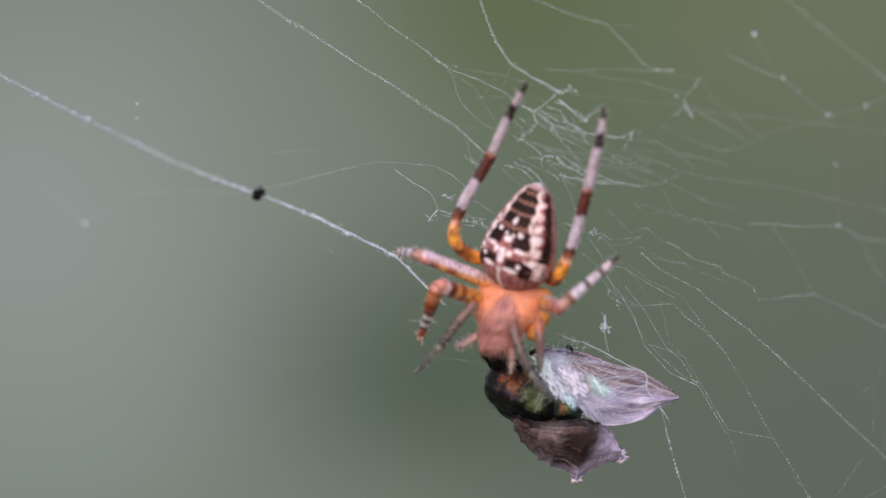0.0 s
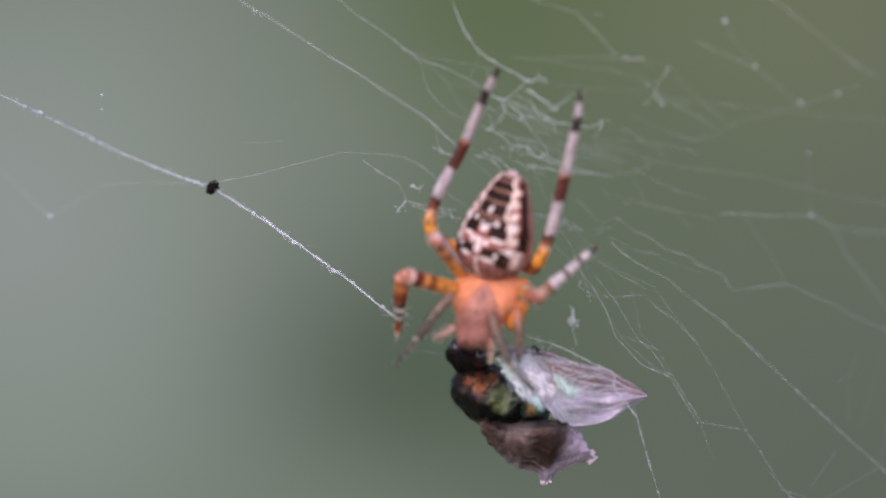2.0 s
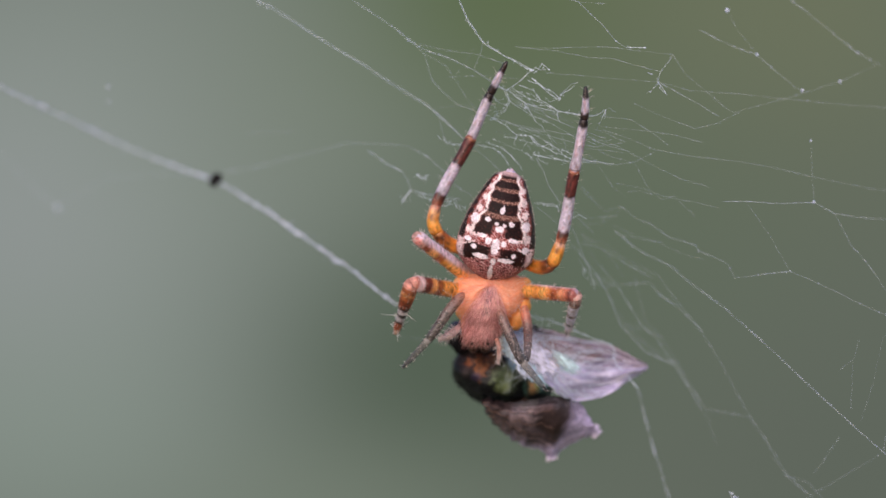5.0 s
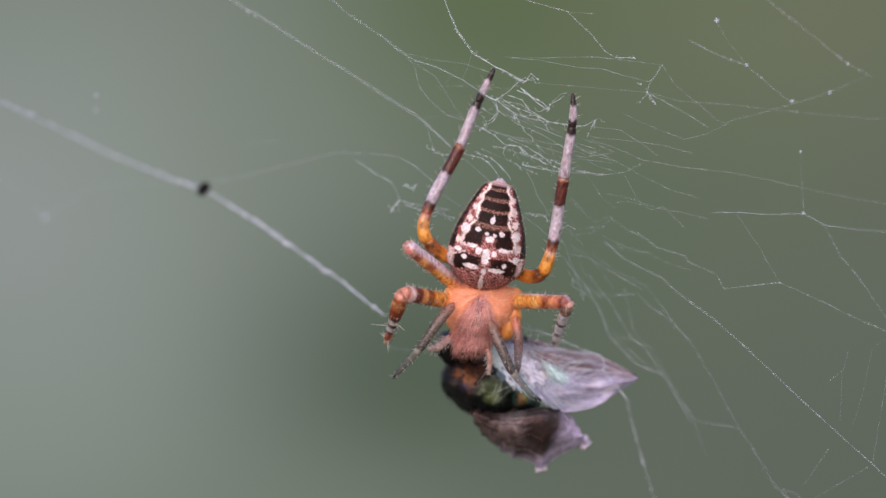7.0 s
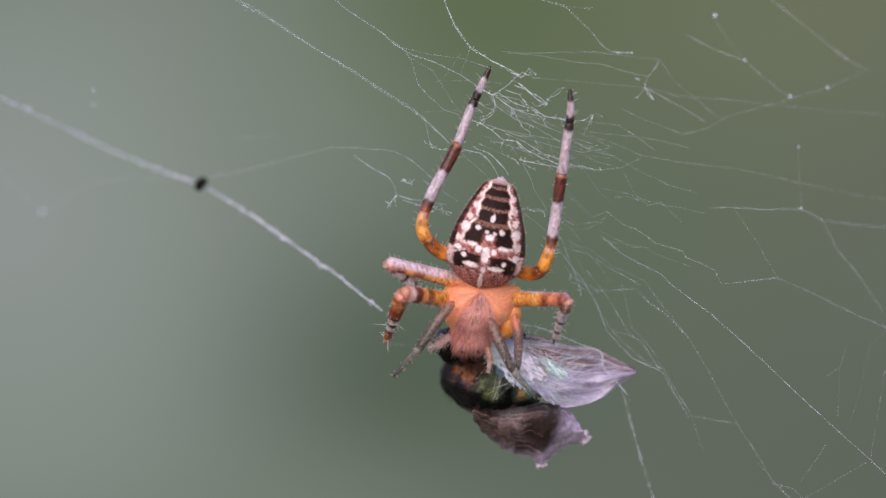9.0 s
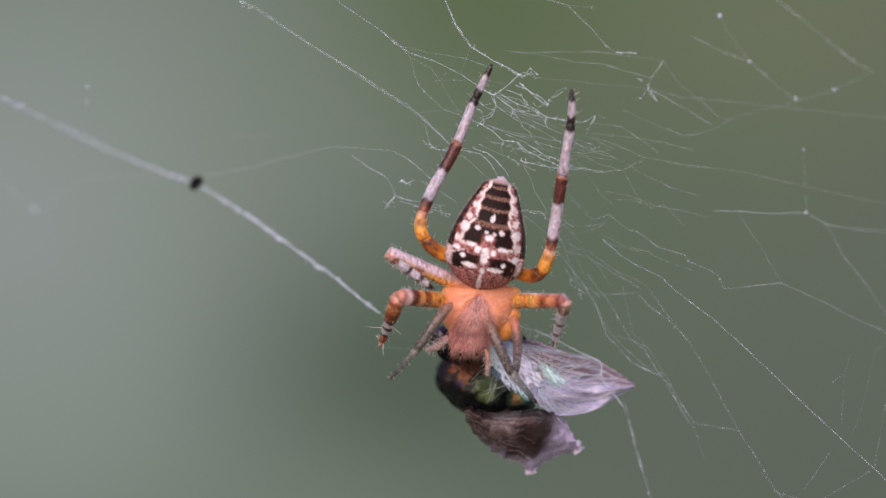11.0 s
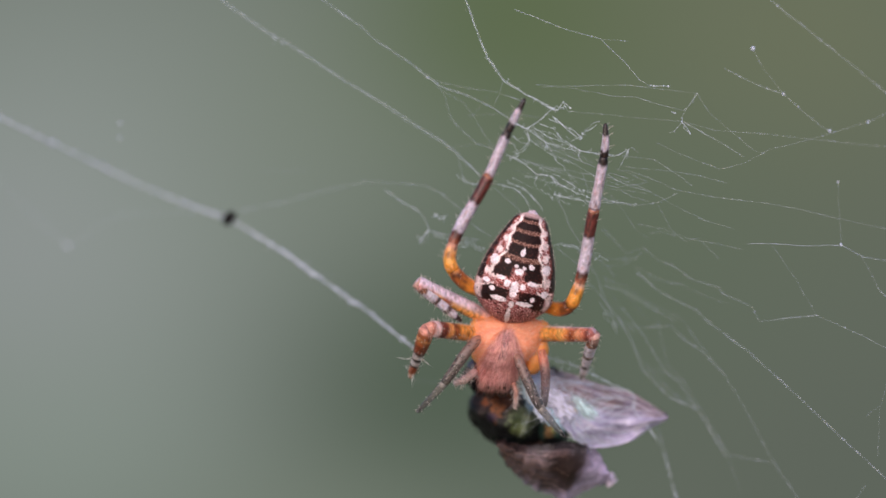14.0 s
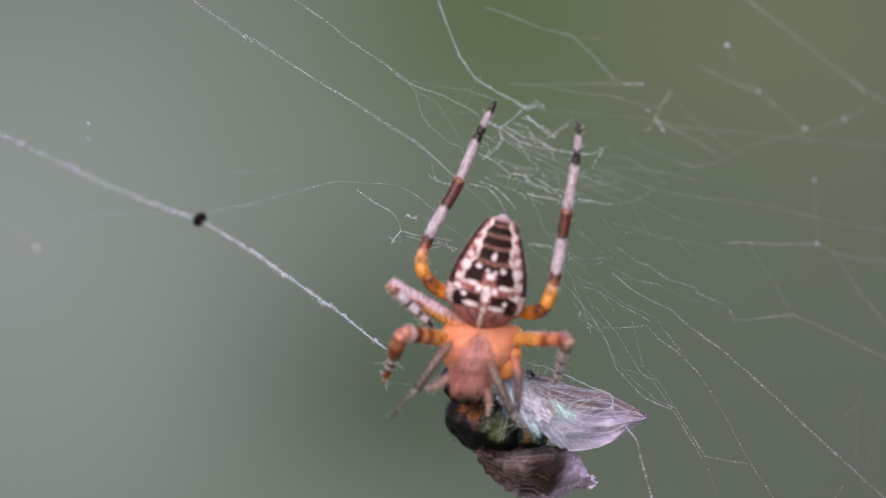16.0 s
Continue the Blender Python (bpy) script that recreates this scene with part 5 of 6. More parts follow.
for cx, cz in ((-1.95, -0.05), (-2.15, -0.9), (-1.9, -1.7), (1.85, -0.1), (1.95, -0.75), (1.8, -1.6), (1.5, -2.3)):
    # tint brightens with height on each coxa: shading from above put into the colour
    v, f, t = ellipsoid((cx, 0.35, cz), 0.55, 0.55, 0.42 if cz > -1.5 else 0.8, lambda q: tuple(c * (0.9 + 0.2 * q.z + 0.2 * noise.noise(q * 4)) for c in lin(244, 160, 84)), turn=0 if cz > -1.5 else -22 * cx / abs(cx), rough=0.1)
    mesh_object("coxa", v, f, SHELL, spider, tints=t)
# two legs that step: thigh and shank in separate rigid pieces
THIGH_BANDS = [(0, *lin(238, 158, 96)), (0.22, *lin(232, 164, 84)), (0.36, *lin(214, 134, 60)), (0.46, *lin(240, 178, 100)), (0.56, *lin(214, 130, 62)), (0.64, *lin(146, 70, 38)), (0.7, *lin(160, 84, 48)), (0.76, *lin(214, 140, 100)), (0.86, *lin(196, 116, 90)), (0.92, *lin(116, 52, 40)), (1.0, *lin(176, 104, 96))]
PINK_THIGH = [(0, *lin(242, 162, 104)), (0.4, *lin(240, 172, 92)), (0.52, *lin(236, 164, 84)), (0.57, *lin(168, 88, 44)), (0.63, *lin(160, 82, 46)), (0.68, *lin(236, 168, 104)), (0.76, *lin(232, 160, 108)), (0.8, *lin(140, 66, 44)), (0.86, *lin(150, 76, 56)), (0.9, *lin(228, 170, 160)), (0.96, *lin(224, 150, 144)), (1.0, *lin(196, 112, 104))]
SHANK_BANDS = banded([(0.12, lin(196, 150, 140)), (0.22, lin(134, 86, 66)), (0.42, lin(214, 204, 220)), (0.49, lin(92, 66, 64)), (0.66, lin(210, 200, 216)), (0.73, lin(70, 50, 50)), (0.86, lin(204, 194, 208)), (1.0, DARK)])


def jointed(thigh, shank, seed, label, top, bands, root=0.0):
    """Thigh and shank; the thigh's base runs on into the body by root."""
    a = limb([(0, 0, -root + (thigh + root) * k / 4) for k in range(5)], [(0, 0.42), (0.3, 0.48), (0.85, 0.44), (0.96, 0.45), (0.985, 0.36), (1, 0.16)], bands, spider, seed=seed, hairs=240, hair=0.28, label=label, lit_top=lin(222, 198, 214), top=top)
    b = limb([(0, 0, shank * k / 4) for k in range(5)], [(0, 0.34), (0.15, 0.38), (0.5, 0.32), (0.85, 0.22), (1, 0.1)], SHANK_BANDS, a, name="shank", seed=seed + 1, at=None, hairs=130, hair=0.35)
    return a, b


BENT_THIGH = [(0, *AMBER), (0.3, *lin(226, 152, 74)), (0.42, *lin(222, 146, 70)), (0.46, *lin(140, 76, 36)), (0.54, *lin(132, 68, 38)), (0.58, *lin(216, 146, 84)), (0.66, *lin(214, 142, 88)), (0.68, *lin(108, 46, 32)), (0.8, *lin(116, 54, 42)), (0.84, *lin(228, 188, 186)), (0.9, *lin(232, 200, 202)), (0.94, *lin(160, 92, 76)), (1.0, *lin(206, 140, 124))]
BENT_SHANK = banded([(0.06, lin(206, 140, 124)), (0.14, lin(160, 88, 56)), (0.22, lin(214, 140, 90)), (0.3, lin(166, 88, 50)), (0.44, lin(136, 62, 34)), (0.5, lin(70, 40, 34)), (0.58, lin(206, 196, 202)), (0.64, DARK), (0.72, lin(200, 190, 196)), (0.77, DARK), (0.9, lin(150, 74, 44)), (1.0, lin(188, 150, 136))])
bent_thigh = limb([(0, 0, 4.1 * k / 4) for k in range(5)], [(0, 0.42), (0.25, 0.5), (0.7, 0.5), (0.9, 0.52), (1, 0.36)], BENT_THIGH, spider, seed=3, hairs=260, hair=0.3, label="bent front leg with orange and brown bands and pale bristles")
bent_shank = limb([(0, 0, 4.6 * k / 4) for k in range(5)], [(0, 0.4), (0.08, 0.5), (0.3, 0.46), (0.48, 0.38), (0.6, 0.3), (0.85, 0.26), (1, 0.16)], BENT_SHANK, bent_thigh, name="shank", seed=13, hairs=90, hair=0.26, spines=12)
third_thigh, third_shank = jointed(4.46, 3.8, 21, "short leg with pink and amber thigh and banded shank", 0.38, PINK_THIGH, 1.2)
side_thigh, side_shank = jointed(4.64, 5.0, 31, "side leg with amber thigh and banded grey shank", -0.62, THIGH_BANDS)


# ---- the fly ----
fly = new("wrapped_fly")
fly.location = tuple(c * MM for c in (3.44, 1, -7.14))
tagged(fly, "dead greenbottle fly wrapped in white silk, held by the spider", "fly")

BLACK = lin(22, 18, 22)


def spot(x, z, cx, cz, rx, rz):
    """1 at the middle of an oval patch, 0 at its rim."""
    return 1 - ((x - cx) / rx) ** 2 - ((z - cz) / rz) ** 2


def patched(c, r, turn, base, patches):
    """Tint of an ellipsoid from oval patches (x, z, rx, rz, colour, strength, raggedness) in the fly's own plane."""
    ca, sa = math.cos(radians(turn)), math.sin(radians(turn))

    def tint(q):
        x, z = c[0] + q.x * r[0] * ca - q.z * r[2] * sa, c[2] + q.x * r[0] * sa + q.z * r[2] * ca
        n1, n2 = noise.noise((x * 1.7, z * 1.7, 3)), noise.noise((x * 4.5, z * 4.5, 8)) + 0.6 * noise.noise((x * 11, z * 11, 5))
        col = [v * (1 + 0.5 * n2) for v in base]
        for cx, cz, rx, rz, paint, k, rag in patches:
            col = blend(col, (spot(x, z, cx, cz, rx, rz) + rag * (0.8 * n2 + 0.5 * n1)) * k, paint)
        return tuple(max(0.002, v) for v in col)
    return tint


HEAD_C, HEAD_R = (-2.7, -0.1, 0.72), (1.42, 1.15, 1.12)
v, f, t = ellipsoid(HEAD_C, *HEAD_R, patched(HEAD_C, HEAD_R, -12, BLACK, [(-2.0, 0.5, 0.5, 0.6, lin(60, 32, 30), 0.9, 0.5)]), turn=-12, nu=48, nv=32, rough=0.16)
fly_head = mesh_object("head", v, f, BRISTLY, fly, "black bristly head", t)
for e, rx, rz in (((-3.45, -0.72, 1.12), 0.5, 0.58), ((-1.95, -0.85, 0.75), 0.42, 0.5)):
    v, f, t = ellipsoid(e, rx, 0.45, rz, lambda q: lin(44, 28, 52), turn=20)
    mesh_object("eye", v, f, POLISHED, fly_head, "dark purple eye", t)

THORAX_C, THORAX_R = (-1.1, 0.6, -1.72), (2.62, 2.25, 1.9)
v, f, t = ellipsoid(THORAX_C, *THORAX_R, patched(THORAX_C, THORAX_R, -22, lin(26, 26, 28), [
    (-2.0, -0.9, 1.5, 1.0, lin(62, 42, 38), 0.9, 0.9), (-2.65, -0.85, 0.36, 0.3, lin(138, 74, 42), 0.9, 0.9), (-1.85, -1.1, 0.55, 0.85, lin(136, 82, 48), 0.9, 1.1),
    (-2.1, -1.75, 0.42, 0.34, lin(50, 38, 62), 0.9, 0.4), (-1.1, -0.45, 0.5, 0.7, lin(112, 72, 50), 0.7, 1.2),
    (-0.2, -1.85, 1.15, 1.1, lin(86, 96, 72), 1.2, 0.7), (-0.5, -2.2, 0.6, 0.5, lin(108, 118, 72), 0.8, 0.8), (0.15, -1.3, 0.7, 0.6, lin(116, 124, 100), 0.8, 0.6),
    (0.62, -0.55, 0.8, 0.85, lin(186, 204, 214), 1.2, 0.7), (0.85, -1.4, 0.6, 0.6, lin(118, 128, 118), 1.0, 0.7), (0.3, 0.0, 0.36, 0.5, lin(212, 236, 240), 1.8, 0.2),
    (1.05, -2.2, 0.14, 0.75, lin(20, 22, 22), 2.0, 0.2), (-0.6, -3.25, 2.2, 0.5, lin(16, 20, 22), 1.6, 0.3), (-3.4, -2.0, 0.5, 1.2, lin(18, 16, 18), 1.5, 0.3)]),
    turn=-22, nu=200, nv=140, rough=0.09)
fly_thorax = mesh_object("thorax", v, f, IRIDESCENT, fly, "metallic green and bronze thorax", t)

PLATE_C, PLATE_R = (1.75, 0.1, -2.3), (1.05, 1.3, 1.0)
v, f, t = ellipsoid(PLATE_C, *PLATE_R, patched(PLATE_C, PLATE_R, -40, lin(44, 66, 60), [
    (1.5, -2.35, 0.4, 0.62, lin(136, 98, 60), 1.0, 0.9), (1.75, -2.1, 0.24, 0.5, lin(126, 130, 84), 0.8, 0.8), (2.25, -1.85, 0.45, 0.55, lin(150, 196, 196), 1.3, 0.6),
    (1.9, -2.95, 0.9, 0.34, lin(20, 24, 26), 1.6, 0.3)]), turn=-40, nu=96, nv=64, rough=0.08)
mesh_object("shield_plate", v, f, IRIDESCENT, fly, "gold and teal shield plate", t)


def tail_tint(q):
    n1 = noise.noise(q * 3)
    k = 0.5 + 0.5 * math.sin(q.x * 9)
    return tuple(a + (b - a) * min(1, max(0, k * 0.5 + n1)) for a, b in zip(lin(40, 30, 28), lin(104, 80, 70)))


v, f, t = ellipsoid((1.5, 1.2, -4.0), 2.75, 1.6, 1.6, tail_tint, turn=-30, nu=48, nv=32, rough=0.08)
mesh_object("abdomen", v, f, BRISTLY, fly, "dark brown striped abdomen", t)


def sheet(name, top, bottom, bulge, tint, mat, label, veins, vein_tint, folds=0.0, waves=(3.0, 7.0), n=90, m=50, rags=0.05):
    """A wing: a thin closed skin between two edge curves, bulged and creased, with raised veins."""
    def at_share(path, s):
        k = s * (len(path) - 1)
        i = min(int(k), len(path) - 2)
        return path[i].lerp(path[i + 1], k - i)
    p, q = spline(top, 0.1), spline(bottom, 0.1)

    def point(s, k):
        c = at_share(p, s).lerp(at_share(q, s), k)
        c.y -= bulge * math.sin(math.pi * k) * (1 - 0.5 * s)
        c.y += folds * (noise.noise((s * waves[0], k * waves[1], 1.5)) + 0.4 * noise.noise((s * waves[0] * 3, k * waves[1] * 2.3, 4.5)))
        ragged = rags * (noise.noise((s * 22, k * 3, 9)) + 0.5 * noise.noise((s * 60, k * 9, 2)))
        return c + Vector((ragged, 0, ragged))
    verts, faces, tints = [], [], []
    for side in (0, 1):
        for i in range(n + 1):
            for j in range(m + 1):
                c = point(i / n, j / m)
                verts.append((c.x, c.y + 0.025 * side, c.z))
                tints.append(tint(i / n, j / m))
    w = m + 1
    half = (n + 1) * w
    for i in range(n):
        for j in range(m):
            a = i * w + j
            faces.append((a, a + 1, a + w + 1, a + w))
            faces.append((half + a, half + a + w, half + a + w + 1, half + a + 1))
    rim = [(i * w, (i + 1) * w) for i in range(n)] + [(i * w + m, (i + 1) * w + m) for i in range(n)] + [(j, j + 1) for j in range(m)] + [(n * w + j, n * w + j + 1) for j in range(m)]
    faces += [(a, b, half + b, half + a) for a, b in rim]
    ob = mesh_object(name, verts, faces, mat, fly, label, tints)
    for k0, k1, s0, s1 in veins:
        path = [point(s0 + (s1 - s0) * i / 24, k0 + (k1 - k0) * (i / 24) ** 0.8) + Vector((0, -0.02, 0)) for i in range(25)]
        v, f, t = tube(path, lambda s: 0.022 * (1.15 - 0.6 * s), 5, lambda s, a: vein_tint)
        mesh_object("vein", v, f, BRISTLY, ob, tints=t)
    return point


def wing_tint(s, k):
    """Brown ribbed leading half, clear lilac trailing half, root dulled by silk, fold highlights and sheen painted in;
    the fourth number is how dense the skin is.
    """
    n1, n2 = noise.noise((s * 5, k * 5, 0)), noise.noise((s * 9, k * 15, 3)) + 0.5 * noise.noise((s * 30, k * 30, 6))
    rib = noise.noise((s * 1.6, k * 24, 21)) + 0.6 * noise.noise((s * 3, k * 52, 22))
    fold_shine = noise.noise((s * 4 + k * 3, k * 9 - s * 6, 12))
    c, d = list(lin(196, 184, 222)), 0.68
    lead = min(1, max(0, (0.52 - k + 0.14 * n1) * 5))
    c = blend(c, lead * (0.85 + 0.5 * n2), lin(122, 100, 108))
    d += 0.1 * lead
    c = blend(c, lead * (rib * 1.8 - 0.1), lin(98, 74, 78))
    c = blend(c, (rib * 2.6 - 0.5) * (0.4 + lead), lin(240, 226, 248))
    # bright fold lines are highlights in the colour, apart from the modelled creases
    c = blend(c, (fold_shine * 2.6 - 0.3) * (1 - lead) * 0.9, lin(240, 230, 252))
    d += 0.3 * max(0, fold_shine) * (1 - lead) + 0.12 * max(0, rib)
    rim = min(1, max(0, (k - 0.93) * 14))
    c, d = blend(c, rim * 0.6, lin(232, 222, 255)), d + 0.25 * rim
    root = min(1, max(0, (0.34 - s + 0.12 * n1) * 4.5))
    c = blend(c, root * (0.45 + 0.9 * n2), lin(224, 222, 255))
    d += 0.4 * root
    c = blend(c, (spot(s, k, 0.26, 0.26, 0.26, 0.24) + 1.3 * n2) * 1.2, lin(136, 88, 76))
    c = blend(c, (spot(s, k, 0.14, 0.08, 0.2, 0.12) + 1.1 * n2) * 0.9, lin(66, 46, 56))
    # cyan and gold patches paint an iridescent sheen into the membrane
    c = blend(c, (spot(s, k, 0.42, 0.47, 0.1, 0.15) + 0.5 * n2) * 1.2, lin(186, 232, 224))
    c = blend(c, (spot(s, k, 0.33, 0.5, 0.05, 0.15) + 0.4 * n2) * 1.2, lin(222, 178, 104))
    c = blend(c, (spot(s, k, 0.12, 0.45, 0.12, 0.36) + 0.5 * n2) * 1.3, lin(220, 234, 252))
    c = blend(c, (spot(s, k, 0.3, 0.92, 0.22, 0.26) + 0.6 * n2) * 0.9, lin(214, 202, 250))
    d += 0.3 * max(0, spot(s, k, 0.4, 0.5, 0.15, 0.2))
    return (*c, min(1, max(0.3, d)))


wing_point = sheet("wing", [(-0.5, -0.4, 1.35), (1.2, -0.6, 1.5), (2.6, -0.6, 1.35), (4.2, -0.4, 0.92), (6.45, -0.2, 0.5), (7.9, 0, -0.23), (8.8, 0.2, -0.62)],
      [(0.3, -1.3, -0.35), (1.4, -1.6, -1.3), (2.5, -1.6, -2.1), (3.35, -1.4, -2.82), (4.3, -1.1, -3.1), (5.7, -0.6, -2.86), (6.8, -0.3, -2.36), (7.6, 0, -1.76), (8.5, 0.2, -1.2), (8.85, 0.2, -0.95)], 0.5, wing_tint, WING, "crumpled translucent wing with brown ribs and lilac rim",
      [(0.03, 0.02, 0.02, 0.98), (0.14, 0.2, 0.2, 0.98), (0.22, 0.34, 0.15, 0.98), (0.32, 0.5, 0.1, 0.97), (0.44, 0.66, 0.3, 0.93), (0.55, 0.8, 0.3, 0.8), (0.66, 0.95, 0.3, 0.62)], lin(226, 214, 222), folds=0.5, waves=(3.6, 4.2), n=150, m=90)


def wing_dark_tint(s, k):
    n1, n2 = noise.noise((s * 5, k * 5, 7)), noise.noise((s * 14, k * 9, 1)) + 0.6 * noise.noise((s * 38, k * 24, 2))
    rib = noise.noise((s * 2.2 + k, k * 22, 31)) + 0.6 * noise.noise((s * 4, k * 48, 33))
    c = list(lin(66, 56, 62))
    c = blend(c, (spot(s, k, 0.3, 0.46, 0.26, 0.42) + 0.7 * n2) * 0.8, lin(108, 92, 96))
    c = blend(c, (rib - 0.1) * 1.2 * (s < 0.66), lin(160, 144, 160))
    c = blend(c, (-rib - 0.15) * 1.2, lin(46, 34, 34))
    c = blend(c, (spot(s, k, 0.62, 0.42, 0.2, 0.34) + 0.5 * n1) * 1.3, lin(48, 36, 35))
    # pinkish highlight above the dark blotch, painted as colour
    c = blend(c, (spot(s, k, 0.5, 0.22, 0.16, 0.12) + 0.5 * n2) * 0.5, lin(118, 92, 90))
    c = blend(c, (spot(s, k, 0.3, 0.35, 0.22, 0.22) + 1.3 * n2) * 0.45, lin(150, 128, 132))
    c = blend(c, (0.16 - k + 0.14 * n1 + 0.08 * n2) * 7, lin(34, 29, 33))
    c = blend(c, (spot(s, k, 0.08, 0.2, 0.24, 0.55) + 0.6 * n2) * 1.4, lin(50, 38, 38))
    c = blend(c, (spot(s, k, 0.84, 0.06, 0.12, 0.14) + 0.3 * n2) * 1.6, lin(30, 28, 34))
    pale = min(1, max(0, (s - 0.68 + 0.14 * n1 + 0.16 * (k - 0.5)) * 5)) + min(1, max(0, (k - 0.8 + 0.2 * n1) * 4)) * min(1, max(0, s * 3 - 0.6))
    c = blend(c, min(1, pale) * 0.88, lin(200, 184, 222))
    c = blend(c, (k - 0.97 + 0.04 * n2) * 22 * (s < 0.36), lin(28, 22, 22))
    return (*(x * max(0.35, 1 + 0.35 * n2) for x in c), 1 - 0.3 * min(1, pale))


sheet("wing", [(-1.75, -0.9, -3.05), (-0.1, -1.5, -3.3), (1.4, -1.7, -3.1), (2.9, -1.6, -2.8), (4.1, -1.2, -3.05), (4.75, -0.8, -3.45), (5.2, -0.4, -4.1)],
      [(-1.72, -0.5, -3.5), (-1.0, -0.2, -4.6), (0, 0.2, -5.5), (1.1, 0.5, -6.15), (2.2, 0.7, -6.4), (2.9, 0.9, -6.95), (3.6, 0.8, -6.3), (4.7, 0.6, -5.6), (5.75, 0.5, -5.25)], 1.2, wing_dark_tint, WING_DARK, "folded dark brown wing with pale lilac edge",
      [(0.3, 0.25, 0.03, 0.6), (0.48, 0.5, 0.03, 0.66), (0.62, 0.72, 0.05, 0.7), (0.74, 0.82, 0.05, 0.8), (0.86, 0.92, 0.1, 0.9)], lin(124, 98, 90), folds=0.2, waves=(5.0, 3.0), rags=0.13, n=130, m=80)
for p in ((5.5, 0.2, -4.9), (2.92, 0.8, -6.75), (5.62, 0.4, -5.2)):
    v, f, t = ellipsoid(p, 0.3, 0.12, 0.2, lambda q: lin(232, 216, 240), turn=35, rough=1.2)
    mesh_object("wing_scrap", v, f, WING, fly, tints=t)


def packed_silk():
    """Fine silk matted over the wing's root and the shield plate."""
    rn = random.Random(14)
    pieces = []
    for i in range(420):
        s, k = abs(rn.gauss(0, 0.2)), rn.uniform(0.02, 1.05)
        p = wing_point(min(0.45, s), min(1, k)) + Vector((rn.gauss(-0.15, 0.25), -0.05 - 0.25 * rn.random(), rn.gauss(0, 0.1)))
        a = rn.choice((0.5, 0.9, 1.3, -0.5, -1.0)) + rn.gauss(0, 0.35)
        q = p + Vector((math.cos(a), rn.gauss(0, 0.12), -math.sin(a))) * rn.uniform(0.2, 1.0)
        w = rn.uniform(0.004, 0.011)
        m = p.lerp(q, 0.5) + Vector((rn.gauss(0, 0.06), -0.05, rn.gauss(0, 0.06)))
        col = lin(*rn.choice(((246, 240, 255), (232, 220, 252), (240, 230, 255), (206, 232, 250))))
        pieces.append(tube([p, m, q], lambda u, w=w: w, 3, lambda u, b, col=col: col))
    v, f, t = merge(pieces)
    mesh_object("packed_silk", v, f, PACKED, fly, "pale matted silk", t)


packed_silk()


def silk_shine_pad(c, rx, rz, turn, colour, bright=0.8):
    """A flat wad of packed silk that thins out towards its rim, its colour brightened to paint in bluish highlights."""
    def tint(q):
        n = noise.noise((q.x * 6, q.z * 3, c[0])) + 0.7 * noise.noise((q.x * 16, q.z * 7, c[2]))
        return (*(v * max(0.5, 1 + 0.4 * n) for v in colour), min(0.95, max(0, (-q.y * 1.9 - 0.5 + 1.4 * n) * bright)))
    v, f, t = ellipsoid(c, rx, 0.1, rz, tint, turn=turn, rough=0.4, nu=48, nv=36)
    mesh_object("silk_shine_pad", v, f, PACKED, fly, "pad of packed silk with bluish highlights painted in", t)


# silk wads whose bright bluish colours also paint highlights on the shoulder
silk_shine_pad((0.0, -2.1, 0.15), 0.52, 1.05, 36, lin(222, 240, 255), 2.4)
silk_shine_pad((0.75, -2.1, -0.75), 0.5, 1.3, 38, lin(224, 230, 255), 1.0)
silk_shine_pad((1.5, -2.0, -1.4), 0.42, 1.0, 38, lin(190, 220, 236), 1.2)
silk_shine_pad((1.85, -2.05, -0.5), 0.7, 1.5, 42, lin(232, 228, 255))
silk_shine_pad((3.55, -1.95, -0.64), 0.4, 1.0, 52, lin(206, 232, 240), 0.7)
# bent fly legs
for pts in ([(1.1, 0.0, 1.1), (1.4, -0.5, 1.62), (1.72, -0.6, 1.36)], [(-1.0, -1, 0.9), (-0.45, -1.2, 1.2), (-0.05, -1.2, 0.8)], [(5.1, -0.2, -4.3), (5.32, -0.3, -4.62), (5.2, -0.2, -4.9)]):
    v, f, t = tube(spline(pts, 0.08), lambda s: 0.16 - 0.07 * s, 8, lambda s, a: BLACK)
    mesh_object("leg", v, f, BRISTLY, fly, tints=t)


def fly_bristles():
    rn = random.Random(3)
    pieces = []
    c0 = Vector(THORAX_C)
    for _ in range(700):
        q = Vector((rn.gauss(-0.5, 0.7), rn.gauss(-0.6, 0.5), rn.gauss(0.3, 0.8))).normalized()
        x, z = q.x * 2.5, q.z * 1.9
        ca, sa = math.cos(radians(-22)), math.sin(radians(-22))
        p = c0 + Vector((x * ca - z * sa, q.y * 2.15, x * sa + z * ca))
        pieces.append(spike(p, p + (p - c0).normalized() * rn.uniform(0.1, 0.4), 0.011, BLACK))
    v, f, t = merge(pieces)
    mesh_object("bristles", v, f, HAIR, fly_thorax, tints=t)
    pieces, c0 = [], Vector(HEAD_C)
    for _ in range(500):
        q = Vector((rn.gauss(0, 1), rn.gauss(-0.5, 0.7), rn.gauss(0, 1))).normalized()
        p = c0 + Vector((q.x * 1.4, q.y * 1.1, q.z * 0.95))
        pieces.append(spike(p, p + (q + Vector((rn.gauss(0, 0.4), 0, rn.gauss(0, 0.4)))) * rn.uniform(0.06, 0.22), 0.012, BLACK))
    v, f, t = merge(pieces)
    mesh_object("bristles", v, f, HAIR, fly_head, tints=t)


fly_bristles()


